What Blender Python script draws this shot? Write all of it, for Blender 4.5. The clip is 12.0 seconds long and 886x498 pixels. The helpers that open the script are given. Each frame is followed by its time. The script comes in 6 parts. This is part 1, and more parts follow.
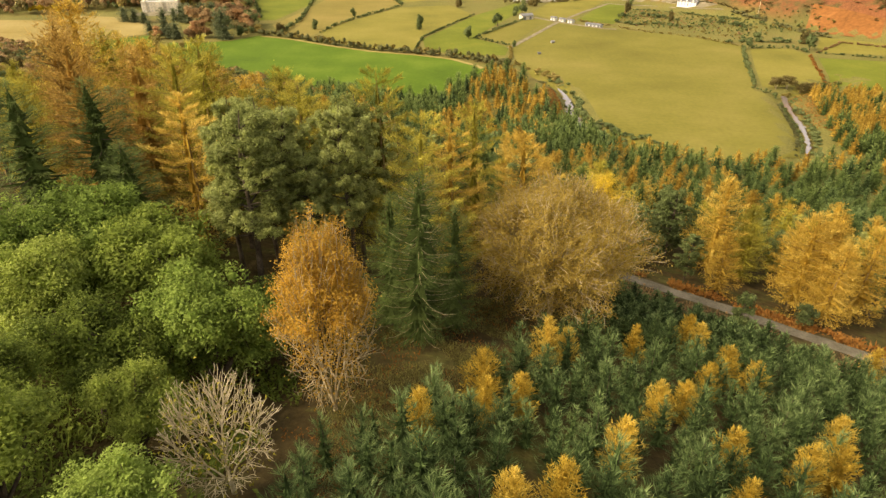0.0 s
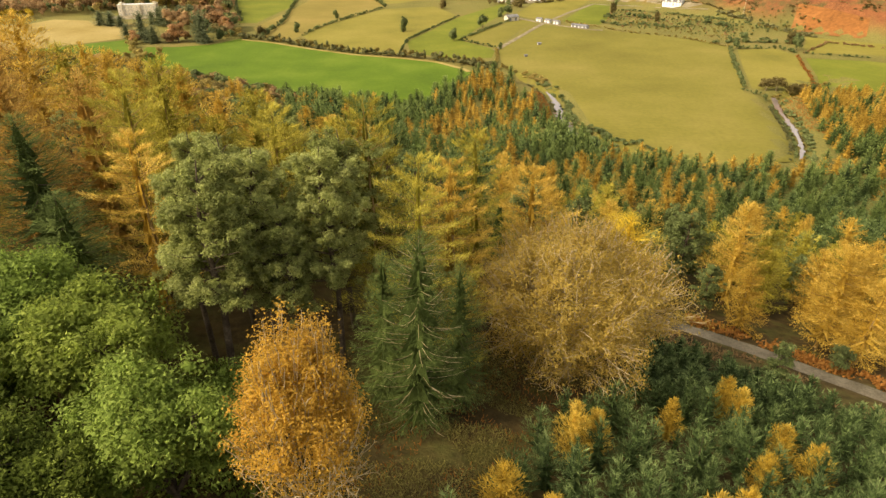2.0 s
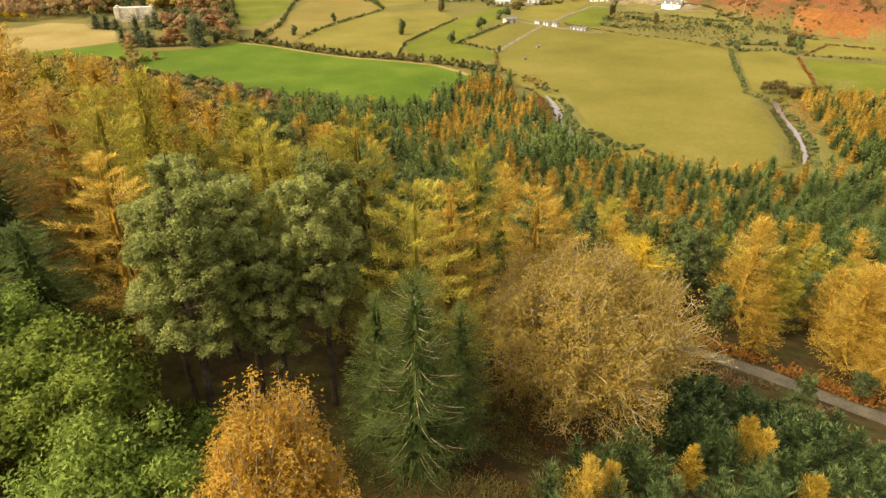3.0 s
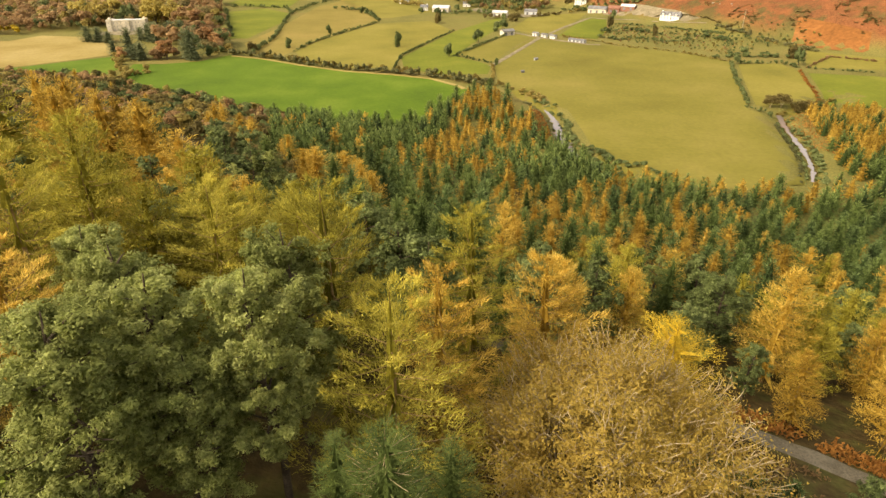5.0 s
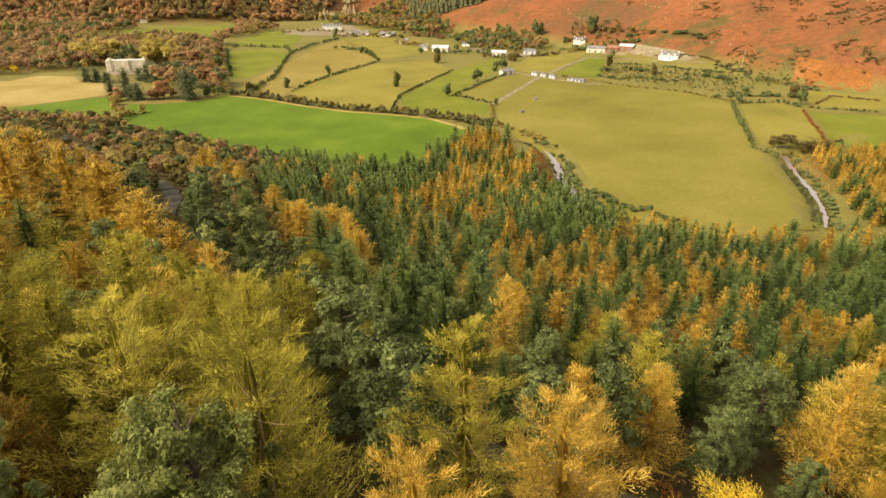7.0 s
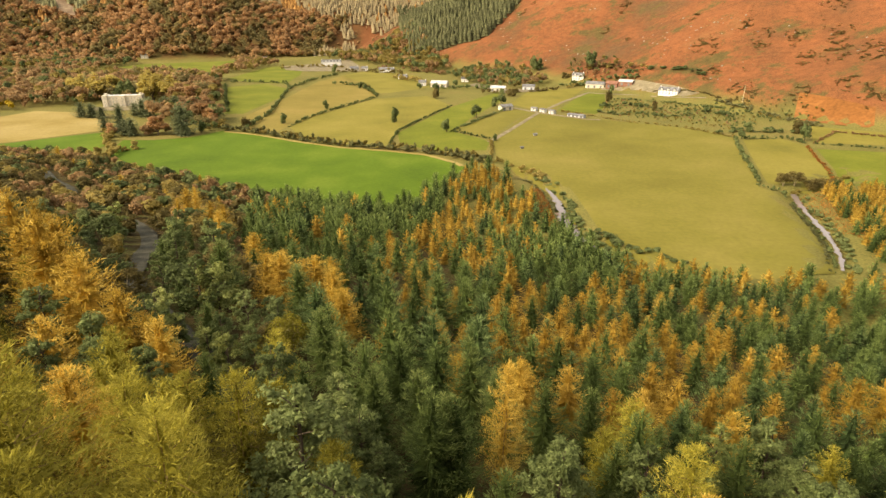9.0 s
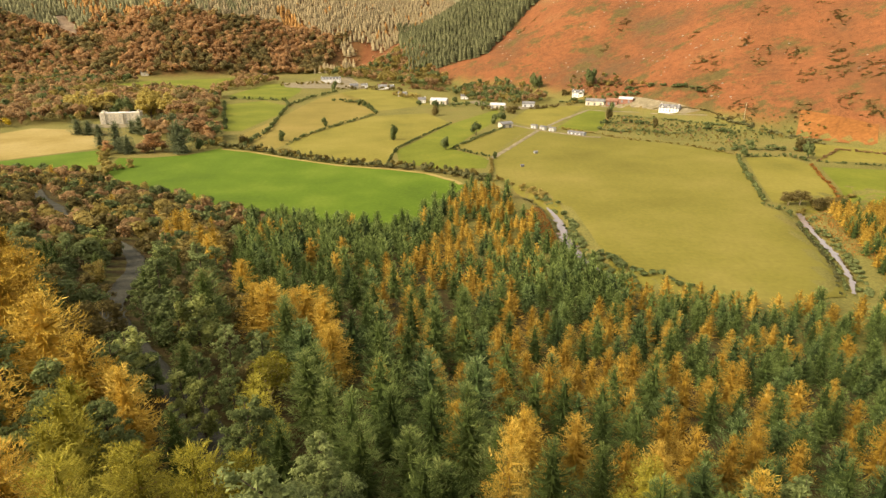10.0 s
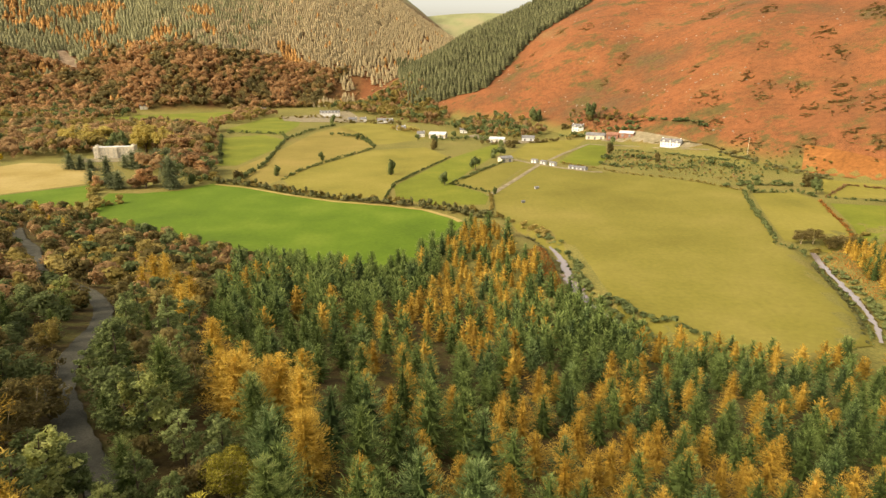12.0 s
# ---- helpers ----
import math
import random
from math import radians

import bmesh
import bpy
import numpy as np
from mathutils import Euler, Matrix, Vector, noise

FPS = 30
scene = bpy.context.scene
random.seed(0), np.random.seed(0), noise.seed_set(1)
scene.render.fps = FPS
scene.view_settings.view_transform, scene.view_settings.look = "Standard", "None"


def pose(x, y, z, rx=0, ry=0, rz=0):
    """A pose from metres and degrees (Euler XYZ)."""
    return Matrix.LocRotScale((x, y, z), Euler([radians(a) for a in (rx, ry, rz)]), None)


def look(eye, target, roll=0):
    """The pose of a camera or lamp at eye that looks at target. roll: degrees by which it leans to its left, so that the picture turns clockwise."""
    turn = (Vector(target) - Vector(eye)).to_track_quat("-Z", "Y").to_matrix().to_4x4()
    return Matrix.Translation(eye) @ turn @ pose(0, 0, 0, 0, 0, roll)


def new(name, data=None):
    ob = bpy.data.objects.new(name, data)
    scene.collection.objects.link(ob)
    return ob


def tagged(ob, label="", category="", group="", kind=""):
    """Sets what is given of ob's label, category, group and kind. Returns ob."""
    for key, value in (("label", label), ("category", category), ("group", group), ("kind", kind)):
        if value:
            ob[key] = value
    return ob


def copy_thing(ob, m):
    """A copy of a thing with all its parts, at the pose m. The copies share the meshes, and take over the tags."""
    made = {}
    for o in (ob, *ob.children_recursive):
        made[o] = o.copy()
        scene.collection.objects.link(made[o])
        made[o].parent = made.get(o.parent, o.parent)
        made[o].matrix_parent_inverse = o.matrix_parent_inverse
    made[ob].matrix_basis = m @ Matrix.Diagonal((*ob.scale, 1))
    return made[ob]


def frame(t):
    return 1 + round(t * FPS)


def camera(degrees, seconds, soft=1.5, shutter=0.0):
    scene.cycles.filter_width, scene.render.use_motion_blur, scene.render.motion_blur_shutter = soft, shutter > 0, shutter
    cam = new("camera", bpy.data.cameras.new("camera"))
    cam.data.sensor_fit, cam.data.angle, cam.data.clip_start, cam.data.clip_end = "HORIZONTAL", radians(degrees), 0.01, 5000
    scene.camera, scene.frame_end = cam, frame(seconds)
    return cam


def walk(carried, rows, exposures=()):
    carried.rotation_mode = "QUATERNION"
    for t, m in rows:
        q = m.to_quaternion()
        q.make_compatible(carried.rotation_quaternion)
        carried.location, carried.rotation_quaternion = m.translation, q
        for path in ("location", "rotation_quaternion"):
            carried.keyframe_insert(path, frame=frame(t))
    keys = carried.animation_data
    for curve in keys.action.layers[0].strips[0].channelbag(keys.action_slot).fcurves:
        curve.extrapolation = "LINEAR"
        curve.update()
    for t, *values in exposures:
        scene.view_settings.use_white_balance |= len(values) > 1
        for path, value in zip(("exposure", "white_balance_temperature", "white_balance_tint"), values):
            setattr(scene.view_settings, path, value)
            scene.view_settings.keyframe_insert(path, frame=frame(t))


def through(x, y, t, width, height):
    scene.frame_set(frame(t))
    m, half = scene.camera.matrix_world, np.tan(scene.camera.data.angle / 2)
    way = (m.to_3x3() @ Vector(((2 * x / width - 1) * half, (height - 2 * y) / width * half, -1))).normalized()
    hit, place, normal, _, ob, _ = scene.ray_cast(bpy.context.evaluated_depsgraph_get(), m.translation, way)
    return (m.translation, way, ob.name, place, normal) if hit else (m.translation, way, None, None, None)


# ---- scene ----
# ---------------------------------------------------------------- camera and its walk
cam = camera(72.0, 12.0, soft=1.4)
walk(cam, [
    (0.0, look((-0.33, 2.07, 66.62), (-3.21, 89.39, 17.98), 0.23)),
    (0.5, look((-0.71, 3.91, 66.64), (-2.83, 91.24, 17.96), 0.19)),
    (1.0, look((-1.02, 5.66, 66.66), (-2.41, 92.98, 17.94), 0.18)),
    (1.5, look((-1.22, 7.30, 66.70), (-2.17, 94.61, 17.95), 0.14)),
    (2.0, look((-1.37, 8.83, 66.72), (-2.03, 96.20, 18.08), 0.12)),
    (2.5, look((-1.44, 10.39, 66.75), (-1.96, 97.81, 18.20), 0.10)),
    (3.0, look((-1.41, 11.97, 66.77), (-1.87, 99.47, 18.36), 0.04)),
    (3.2, look((-1.38, 12.62, 66.75), (-1.87, 100.20, 18.48), 0.04)),
    (4.8, look((-0.97, 18.84, 66.81), (-1.23, 106.81, 19.25), -0.01)),
    (5.0, look((-0.97, 19.68, 66.80), (-1.09, 107.89, 19.70), -0.02)),
    (5.5, look((-0.83, 21.83, 66.78), (-0.92, 110.77, 21.06), -0.02)),
    (6.0, look((-0.66, 24.02, 66.74), (-0.77, 113.61, 22.32), -0.03)),
    (6.5, look((-0.48, 26.27, 66.68), (-0.63, 116.44, 23.45), -0.04)),
    (7.0, look((-0.27, 28.48, 66.63), (-0.46, 119.20, 24.56), -0.09)),
    (7.2, look((-0.19, 29.38, 66.58), (-0.37, 120.34, 25.04), -0.14)),
    (8.8, look((0.32, 36.70, 66.15), (0.21, 129.30, 28.41), -0.14)),
    (9.0, look((0.43, 37.68, 66.14), (0.31, 130.47, 28.87), -0.07)),
    (9.5, look((0.59, 40.21, 66.07), (0.49, 133.48, 30.00), -0.06)),
    (10.0, look((0.77, 42.76, 66.00), (0.65, 136.47, 31.12), -0.07)),
    (10.5, look((0.93, 45.34, 65.95), (0.83, 139.48, 32.24), -0.06)),
    (11.0, look((1.04, 47.90, 65.92), (0.95, 142.47, 33.43), -0.05)),
    (11.5, look((1.12, 50.57, 65.89), (1.02, 145.55, 34.61), -0.05)),
    (12.0, look((1.18, 53.32, 65.84), (1.16, 148.70, 35.79), -0.04)),
], exposures=[(0, 1.2, 7800, 9), (12, 1.2, 7800, 9)])

# ---------------------------------------------------------------- world and light
world = bpy.data.worlds.new("overcast_sky")
scene.world = world
world.use_nodes = True
wn, wl = world.node_tree.nodes, world.node_tree.links
sky = wn.new("ShaderNodeTexSky")
sky.sky_type = "NISHITA"
sky.sun_disc = False
sky.sun_elevation = radians(38)
sky.sun_rotation = radians(-115)
sky.air_density, sky.dust_density, sky.ozone_density = 1.0, 4.0, 0.6
wn["Background"].inputs["Strength"].default_value = 0.15
veil = wn.new("ShaderNodeHueSaturation")
veil.inputs["Saturation"].default_value = 0.35
wl.new(sky.outputs[0], veil.inputs["Color"])
wl.new(veil.outputs[0], wn["Background"].inputs["Color"])
sun_data = bpy.data.lights.new("sun", "SUN")
sun_data.energy, sun_data.angle, sun_data.color = 1.4, radians(22), (1.0, 0.88, 0.7)
sun = new("sun", sun_data)
sun.matrix_basis = look((-240, -110, 210), (0, 0, 0))


# ---------------------------------------------------------------- shape of the land
def soft_max(a, b, k):
    return k * np.logaddexp(a / k, b / k)


def near_hill(x, y):
    u, v = np.clip(x, -400, 400) / 100, np.clip(y, -300, 420) / 100
    hollow = 3.8 * np.exp(-(((x + 16) / 11) ** 2 + ((y - 25) / 11) ** 2))
    return 52.32 - 19.88 * u - 28.22 * v - 1.02 * u * u + 2.99 * u * v + 1.98 * v * v - hollow


def bracken_hill(x, y):
    # toe runs from (270, 350) past (160, 510) to (-34, 790); the ridge ends beyond that
    d = (x - 270) * 0.822 + (y - 350) * 0.568
    e = (x - 270) * -0.568 + (y - 350) * 0.822
    d = d + 9 * np.sin(e / 70.0) + 5 * np.sin(x / 37.0 + y / 51.0)
    end = 1 / (1 + np.exp(np.clip((e - 800) / 38, -50, 50)))
    gully = 5 * np.sin(e / 31.0 + np.sin(d / 60.0)) * np.clip(d / 90, 0, 1)
    return np.where(d > 0, (330 * (1 - np.exp(-np.maximum(d, 0) / 560)) + gully) * end - 30 * (1 - end), 0.12 * d - 30 * (1 - end))


def wood_hill(x, y):
    d = (y - 840) * 0.93 - (x + 340) * 0.36 + 14 * np.sin(x / 70.0)
    rise = 400 * (1 - np.exp(-np.maximum(d, 0) / 600)) + 7 * np.sin(x / 43.0 + y / 97.0) * np.clip(d / 90, 0, 1)
    fade = 1 / (1 + np.exp(np.clip((x + 20) / 110.0, -50, 50)))
    return np.where(d > 0, rise * fade - 3, 0.1 * d - 3)


def far_hills(x, y):
    d = np.maximum(y - 2100, 0)
    return np.minimum(d * 0.3, 245) * (1 + 0.2 * np.sin(x / 310.0 + 1.0)) - 40


STREAM_A = [(31, 291), (36, 284), (40.5, 268), (42, 254), (41.5, 238), (41, 224), (43, 212), (47, 200), (53, 190)]
STREAM_B = [(175, 290), (150, 270), (133, 260), (129.5, 251), (125, 235), (121.5, 221), (118.5, 211), (113.5, 198), (108, 188), (100, 178)]


def off_line(line, x, y):
    """How far places lie from a line of points."""
    best = np.full(np.shape(x), 1e9)
    for (ax, ay), (bx, by) in zip(line, line[1:]):
        t = np.clip(((x - ax) * (bx - ax) + (y - ay) * (by - ay)) / ((bx - ax) ** 2 + (by - ay) ** 2), 0, 1)
        best = np.minimum(best, np.hypot(x - ax - t * (bx - ax), y - ay - t * (by - ay)))
    return best


def ground_height(x, y):
    x, y = np.asarray(x, float), np.asarray(y, float)
    z = soft_max(near_hill(x, y), 0 * x, 1.6)
    z = soft_max(z, bracken_hill(x, y), 2.5)
    z = soft_max(z, wood_hill(x, y), 2.5)
    z = soft_max(z, far_hills(x, y), 3.0)
    for line in (STREAM_A, STREAM_B):
        z = z - 2.0 * np.exp(-((off_line(line, x, y) / 4.0) ** 4))
    return z + 0.35 * np.sin(x / 9.0 + 0.7 * np.sin(y / 13.0)) * np.sin(y / 11.0) * np.clip(z / 8, 0, 1)


def gz(x, y):
    return float(ground_height(x, y))
# ---------------------------------------------------------------- materials
def material(name, build, rough=0.85):
    m = bpy.data.materials.new(name)
    m.use_nodes = True
    nt = m.node_tree
    build(nt, nt.nodes["Principled BSDF"])
    nt.nodes["Principled BSDF"].inputs["Roughness"].default_value = rough
    return m


def noise_node(nt, scale, detail=4.0, rough=0.6, coords="Position"):
    geo = nt.nodes.new("ShaderNodeNewGeometry") if coords == "Position" else nt.nodes.new("ShaderNodeTexCoord")
    n = nt.nodes.new("ShaderNodeTexNoise")
    n.inputs["Scale"].default_value, n.inputs["Detail"].default_value, n.inputs["Roughness"].default_value = scale, detail, rough
    nt.links.new(geo.outputs["Position" if coords == "Position" else "Object"], n.inputs["Vector"])
    return n.outputs["Fac"]


def ramp(nt, fac, stops):
    r = nt.nodes.new("ShaderNodeValToRGB")
    while len(r.color_ramp.elements) < len(stops):
        r.color_ramp.elements.new(0.5)
    for e, (p, c) in zip(r.color_ramp.elements, stops):
        e.position, e.color = p, (*c, 1)
    nt.links.new(fac, r.inputs["Fac"])
    return r.outputs["Color"]


def mix(nt, fac, a, b, mode="MIX"):
    m = nt.nodes.new("ShaderNodeMix")
    m.data_type, m.blend_type = "RGBA", mode
    for sock, v in ((m.inputs[0], fac), (m.inputs[6], a), (m.inputs[7], b)):
        if isinstance(v, bpy.types.NodeSocket):
            nt.links.new(v, sock)
        else:
            sock.default_value = v if isinstance(v, (int, float)) else (*v, 1)
    return m.outputs[2]


def bump(nt, bsdf, fac, strength, distance):
    b = nt.nodes.new("ShaderNodeBump")
    b.inputs["Strength"].default_value, b.inputs["Distance"].default_value = strength, distance
    nt.links.new(fac, b.inputs["Height"])
    nt.links.new(b.outputs["Normal"], bsdf.inputs["Normal"])


def mottled(name, dark, mid, light, big, small, rough=0.9, lift=0.1, grain=0.27):
    """An earthy surface with patches at one scale and grain at another."""
    def build(nt, bsdf):
        a = ramp(nt, noise_node(nt, big), [(0.3, dark), (0.5, mid), (0.7, light)])
        fine = noise_node(nt, small, 3)
        g = ramp(nt, fine, [(0.3, (1 - grain,) * 3), (0.7, (1 + grain,) * 3)])
        nt.links.new(mix(nt, 1.0, a, g, "MULTIPLY"), bsdf.inputs["Base Color"])
        bump(nt, bsdf, fine, 0.6, lift)
        bsdf.inputs["Specular IOR Level"].default_value = 0.12
    return material(name, build, rough)


def foliage(name, dark, mid, light, through=0.35, spread=1.0, vary=0.42):
    """Leaves: each leaf and each tree has its own tone, and light shines through."""
    m = bpy.data.materials.new(name)
    m.use_nodes = True
    nt = m.node_tree
    bsdf, out = nt.nodes["Principled BSDF"], nt.nodes["Material Output"]
    geo, info = nt.nodes.new("ShaderNodeNewGeometry"), nt.nodes.new("ShaderNodeObjectInfo")
    add = nt.nodes.new("ShaderNodeMath")
    add.operation = "MULTIPLY_ADD"
    add.inputs[1].default_value = vary
    nt.links.new(geo.outputs["Random Per Island"], add.inputs[0])
    tree = nt.nodes.new("ShaderNodeMath")
    tree.operation = "MULTIPLY"
    tree.inputs[1].default_value = 0.38 * spread
    nt.links.new(info.outputs["Random"], tree.inputs[0])
    patch = nt.nodes.new("ShaderNodeMath")
    patch.operation = "MULTIPLY_ADD"
    patch.inputs[1].default_value = 0.5
    nt.links.new(noise_node(nt, 0.45, 2), patch.inputs[0])
    nt.links.new(tree.outputs[0], patch.inputs[2])
    sub = nt.nodes.new("ShaderNodeMath")
    sub.operation = "SUBTRACT"
    # mesh tone: random shifts, plus shade painted inside conifer crowns
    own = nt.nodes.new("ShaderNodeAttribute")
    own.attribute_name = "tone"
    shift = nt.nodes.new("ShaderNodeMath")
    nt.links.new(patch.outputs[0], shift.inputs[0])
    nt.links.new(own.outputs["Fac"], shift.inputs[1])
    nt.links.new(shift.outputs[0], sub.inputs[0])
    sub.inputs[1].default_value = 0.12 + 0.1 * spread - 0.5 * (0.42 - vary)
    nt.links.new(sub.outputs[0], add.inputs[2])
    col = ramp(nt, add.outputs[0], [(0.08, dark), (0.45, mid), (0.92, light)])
    grain = ramp(nt, noise_node(nt, 1.6, 5, 0.7), [(0.32, (0.55, 0.55, 0.55)), (0.5, (1, 1, 1)), (0.68, (1.35, 1.35, 1.3))])
    col = mix(nt, 1.0, col, grain, "MULTIPLY")
    nt.links.new(col, bsdf.inputs["Base Color"])
    bsdf.inputs["Roughness"].default_value = 0.7
    bsdf.inputs["Specular IOR Level"].default_value = 0.12
    tl = nt.nodes.new("ShaderNodeBsdfTranslucent")
    nt.links.new(col, tl.inputs["Color"])
    sh = nt.nodes.new("ShaderNodeMixShader")
    sh.inputs[0].default_value = through
    nt.links.new(bsdf.outputs[0], sh.inputs[1])
    nt.links.new(tl.outputs[0], sh.inputs[2])
    nt.links.new(sh.outputs[0], out.inputs["Surface"])
    return m


M_SPRUCE = foliage("spruce_needles", (0.042, 0.064, 0.016), (0.116, 0.16, 0.042), (0.235, 0.29, 0.09), 0.3, vary=0.32)
M_TALLSPRUCE = foliage("tall_spruce_needles", (0.042, 0.062, 0.015), (0.108, 0.145, 0.037), (0.27, 0.31, 0.1), 0.3, vary=0.2)
M_YOUNG = foliage("young_spruce_needles", (0.03, 0.048, 0.015), (0.088, 0.134, 0.042), (0.26, 0.33, 0.125), 0.3)
M_LARCH = foliage("golden_larch_needles", (0.24, 0.145, 0.022), (0.53, 0.345, 0.056), (0.77, 0.56, 0.14), 0.4)
M_YOUNGLARCH = foliage("young_larch_needles", (0.34, 0.22, 0.03), (0.62, 0.43, 0.07), (0.84, 0.64, 0.16), 0.5)
M_COPPERLARCH = foliage("copper_larch_needles", (0.25, 0.15, 0.025), (0.5, 0.322, 0.056), (0.72, 0.51, 0.13), 0.45)
M_RUSTLARCH = foliage("rusty_larch_needles", (0.2, 0.115, 0.026), (0.38, 0.228, 0.052), (0.56, 0.365, 0.1), 0.42)
M_OAKLEAF = foliage("oak_leaves", (0.19, 0.132, 0.028), (0.385, 0.272, 0.06), (0.6, 0.44, 0.125), 0.42, vary=0.05)
# brown and tan autumn leaves, lightened to paint in the valley haze
M_HAZYBROWN = foliage("hazy_brown_leaves", (0.31, 0.18, 0.088), (0.5, 0.305, 0.145), (0.68, 0.44, 0.215), 0.65, vary=0.16)
M_HAZYTAN = foliage("hazy_tan_leaves", (0.26, 0.185, 0.072), (0.45, 0.325, 0.13), (0.62, 0.46, 0.19), 0.65, vary=0.16)
M_THICKET = foliage("thicket_leaves", (0.0862, 0.069, 0.023), (0.19, 0.149, 0.0517), (0.322, 0.253, 0.103), 0.55, vary=0.16)
M_WOODGREEN = foliage("hill_green_leaves", (0.19, 0.155, 0.066), (0.31, 0.255, 0.108), (0.43, 0.355, 0.155), 0.65, vary=0.16)
M_OLIVE = foliage("olive_larch_needles", (0.13, 0.115, 0.015), (0.32, 0.28, 0.038), (0.55, 0.47, 0.09), 0.34)
M_PINE = foliage("pine_needles", (0.15, 0.17, 0.046), (0.315, 0.34, 0.108), (0.5, 0.515, 0.19), 0.52)
M_BLUEPINE = foliage("blue_pine_needles", (0.075, 0.096, 0.03), (0.17, 0.205, 0.07), (0.32, 0.36, 0.135), 0.4)
M_GREEN = foliage("green_leaves", (0.085, 0.112, 0.02), (0.235, 0.292, 0.052), (0.46, 0.5, 0.12), 0.46, vary=0.3)
M_MIDGREEN = foliage("deep_green_leaves", (0.075, 0.112, 0.02), (0.21, 0.285, 0.054), (0.43, 0.51, 0.12), 0.44, vary=0.3)
M_BEECH = foliage("amber_leaves", (0.32, 0.18, 0.028), (0.62, 0.375, 0.062), (0.8, 0.56, 0.15), 0.45, vary=0.05)
M_OAK = foliage("russet_leaves", (0.168, 0.129, 0.0336), (0.325, 0.252, 0.0728), (0.515, 0.403, 0.146), 0.55, vary=0.16)
M_YELLOW = foliage("yellow_leaves", (0.37, 0.25, 0.018), (0.6, 0.43, 0.045), (0.76, 0.58, 0.1), 0.42, vary=0.05)
M_BRACKEN = foliage("bracken_fronds", (0.13, 0.05, 0.012), (0.29, 0.125, 0.028), (0.44, 0.22, 0.06), 0.35)
M_RUSSET = foliage("rust_brown_leaves", (0.19, 0.115, 0.056), (0.37, 0.235, 0.112), (0.53, 0.355, 0.175), 0.62, vary=0.16)
M_DARKLEAF = foliage("dark_evergreen_leaves", (0.05, 0.068, 0.024), (0.125, 0.15, 0.052), (0.23, 0.255, 0.095), 0.36, vary=0.16)
# far conifers: distance haze is put into the paled base colours
M_HAZYPINE = foliage("hazy_conifer_needles", (0.22, 0.21, 0.11), (0.36, 0.34, 0.175), (0.48, 0.44, 0.23), 0.5, vary=0.3)
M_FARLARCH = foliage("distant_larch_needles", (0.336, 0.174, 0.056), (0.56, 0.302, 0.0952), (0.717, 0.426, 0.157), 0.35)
# tan of thinning larch, paled further to carry the haze
M_HAZYLARCH = foliage("hazy_thin_larch_needles", (0.37, 0.3, 0.175), (0.48, 0.385, 0.22), (0.57, 0.46, 0.265), 0.5, vary=0.16)
# dark block conifers, lifted a little in colour to stand for haze
M_BLOCK = foliage("hazy_block_needles", (0.075, 0.078, 0.036), (0.15, 0.15, 0.068), (0.24, 0.235, 0.11), 0.4)
M_HEATH = foliage("heath_leaves", (0.19, 0.15, 0.056), (0.29, 0.225, 0.085), (0.38, 0.295, 0.115), 0.6, vary=0.16)
M_GORSE = foliage("gorse_leaves", (0.065, 0.068, 0.026), (0.135, 0.13, 0.05), (0.22, 0.195, 0.085), 0.25, vary=0.16)
M_BARK = mottled("bark", (0.05, 0.035, 0.022), (0.10, 0.075, 0.05), (0.17, 0.13, 0.09), 1.2, 9.0)
M_LARCHBARK = mottled("larch_bark", (0.16, 0.10, 0.04), (0.26, 0.175, 0.07), (0.36, 0.26, 0.11), 1.2, 9.0)
M_PALETWIG = mottled("bleached_twigs", (0.32, 0.26, 0.15), (0.5, 0.41, 0.25), (0.62, 0.52, 0.34), 1.0, 6.0)
M_TWIG = mottled("pale_twigs", (0.26, 0.2, 0.11), (0.42, 0.33, 0.19), (0.55, 0.45, 0.28), 1.0, 6.0)


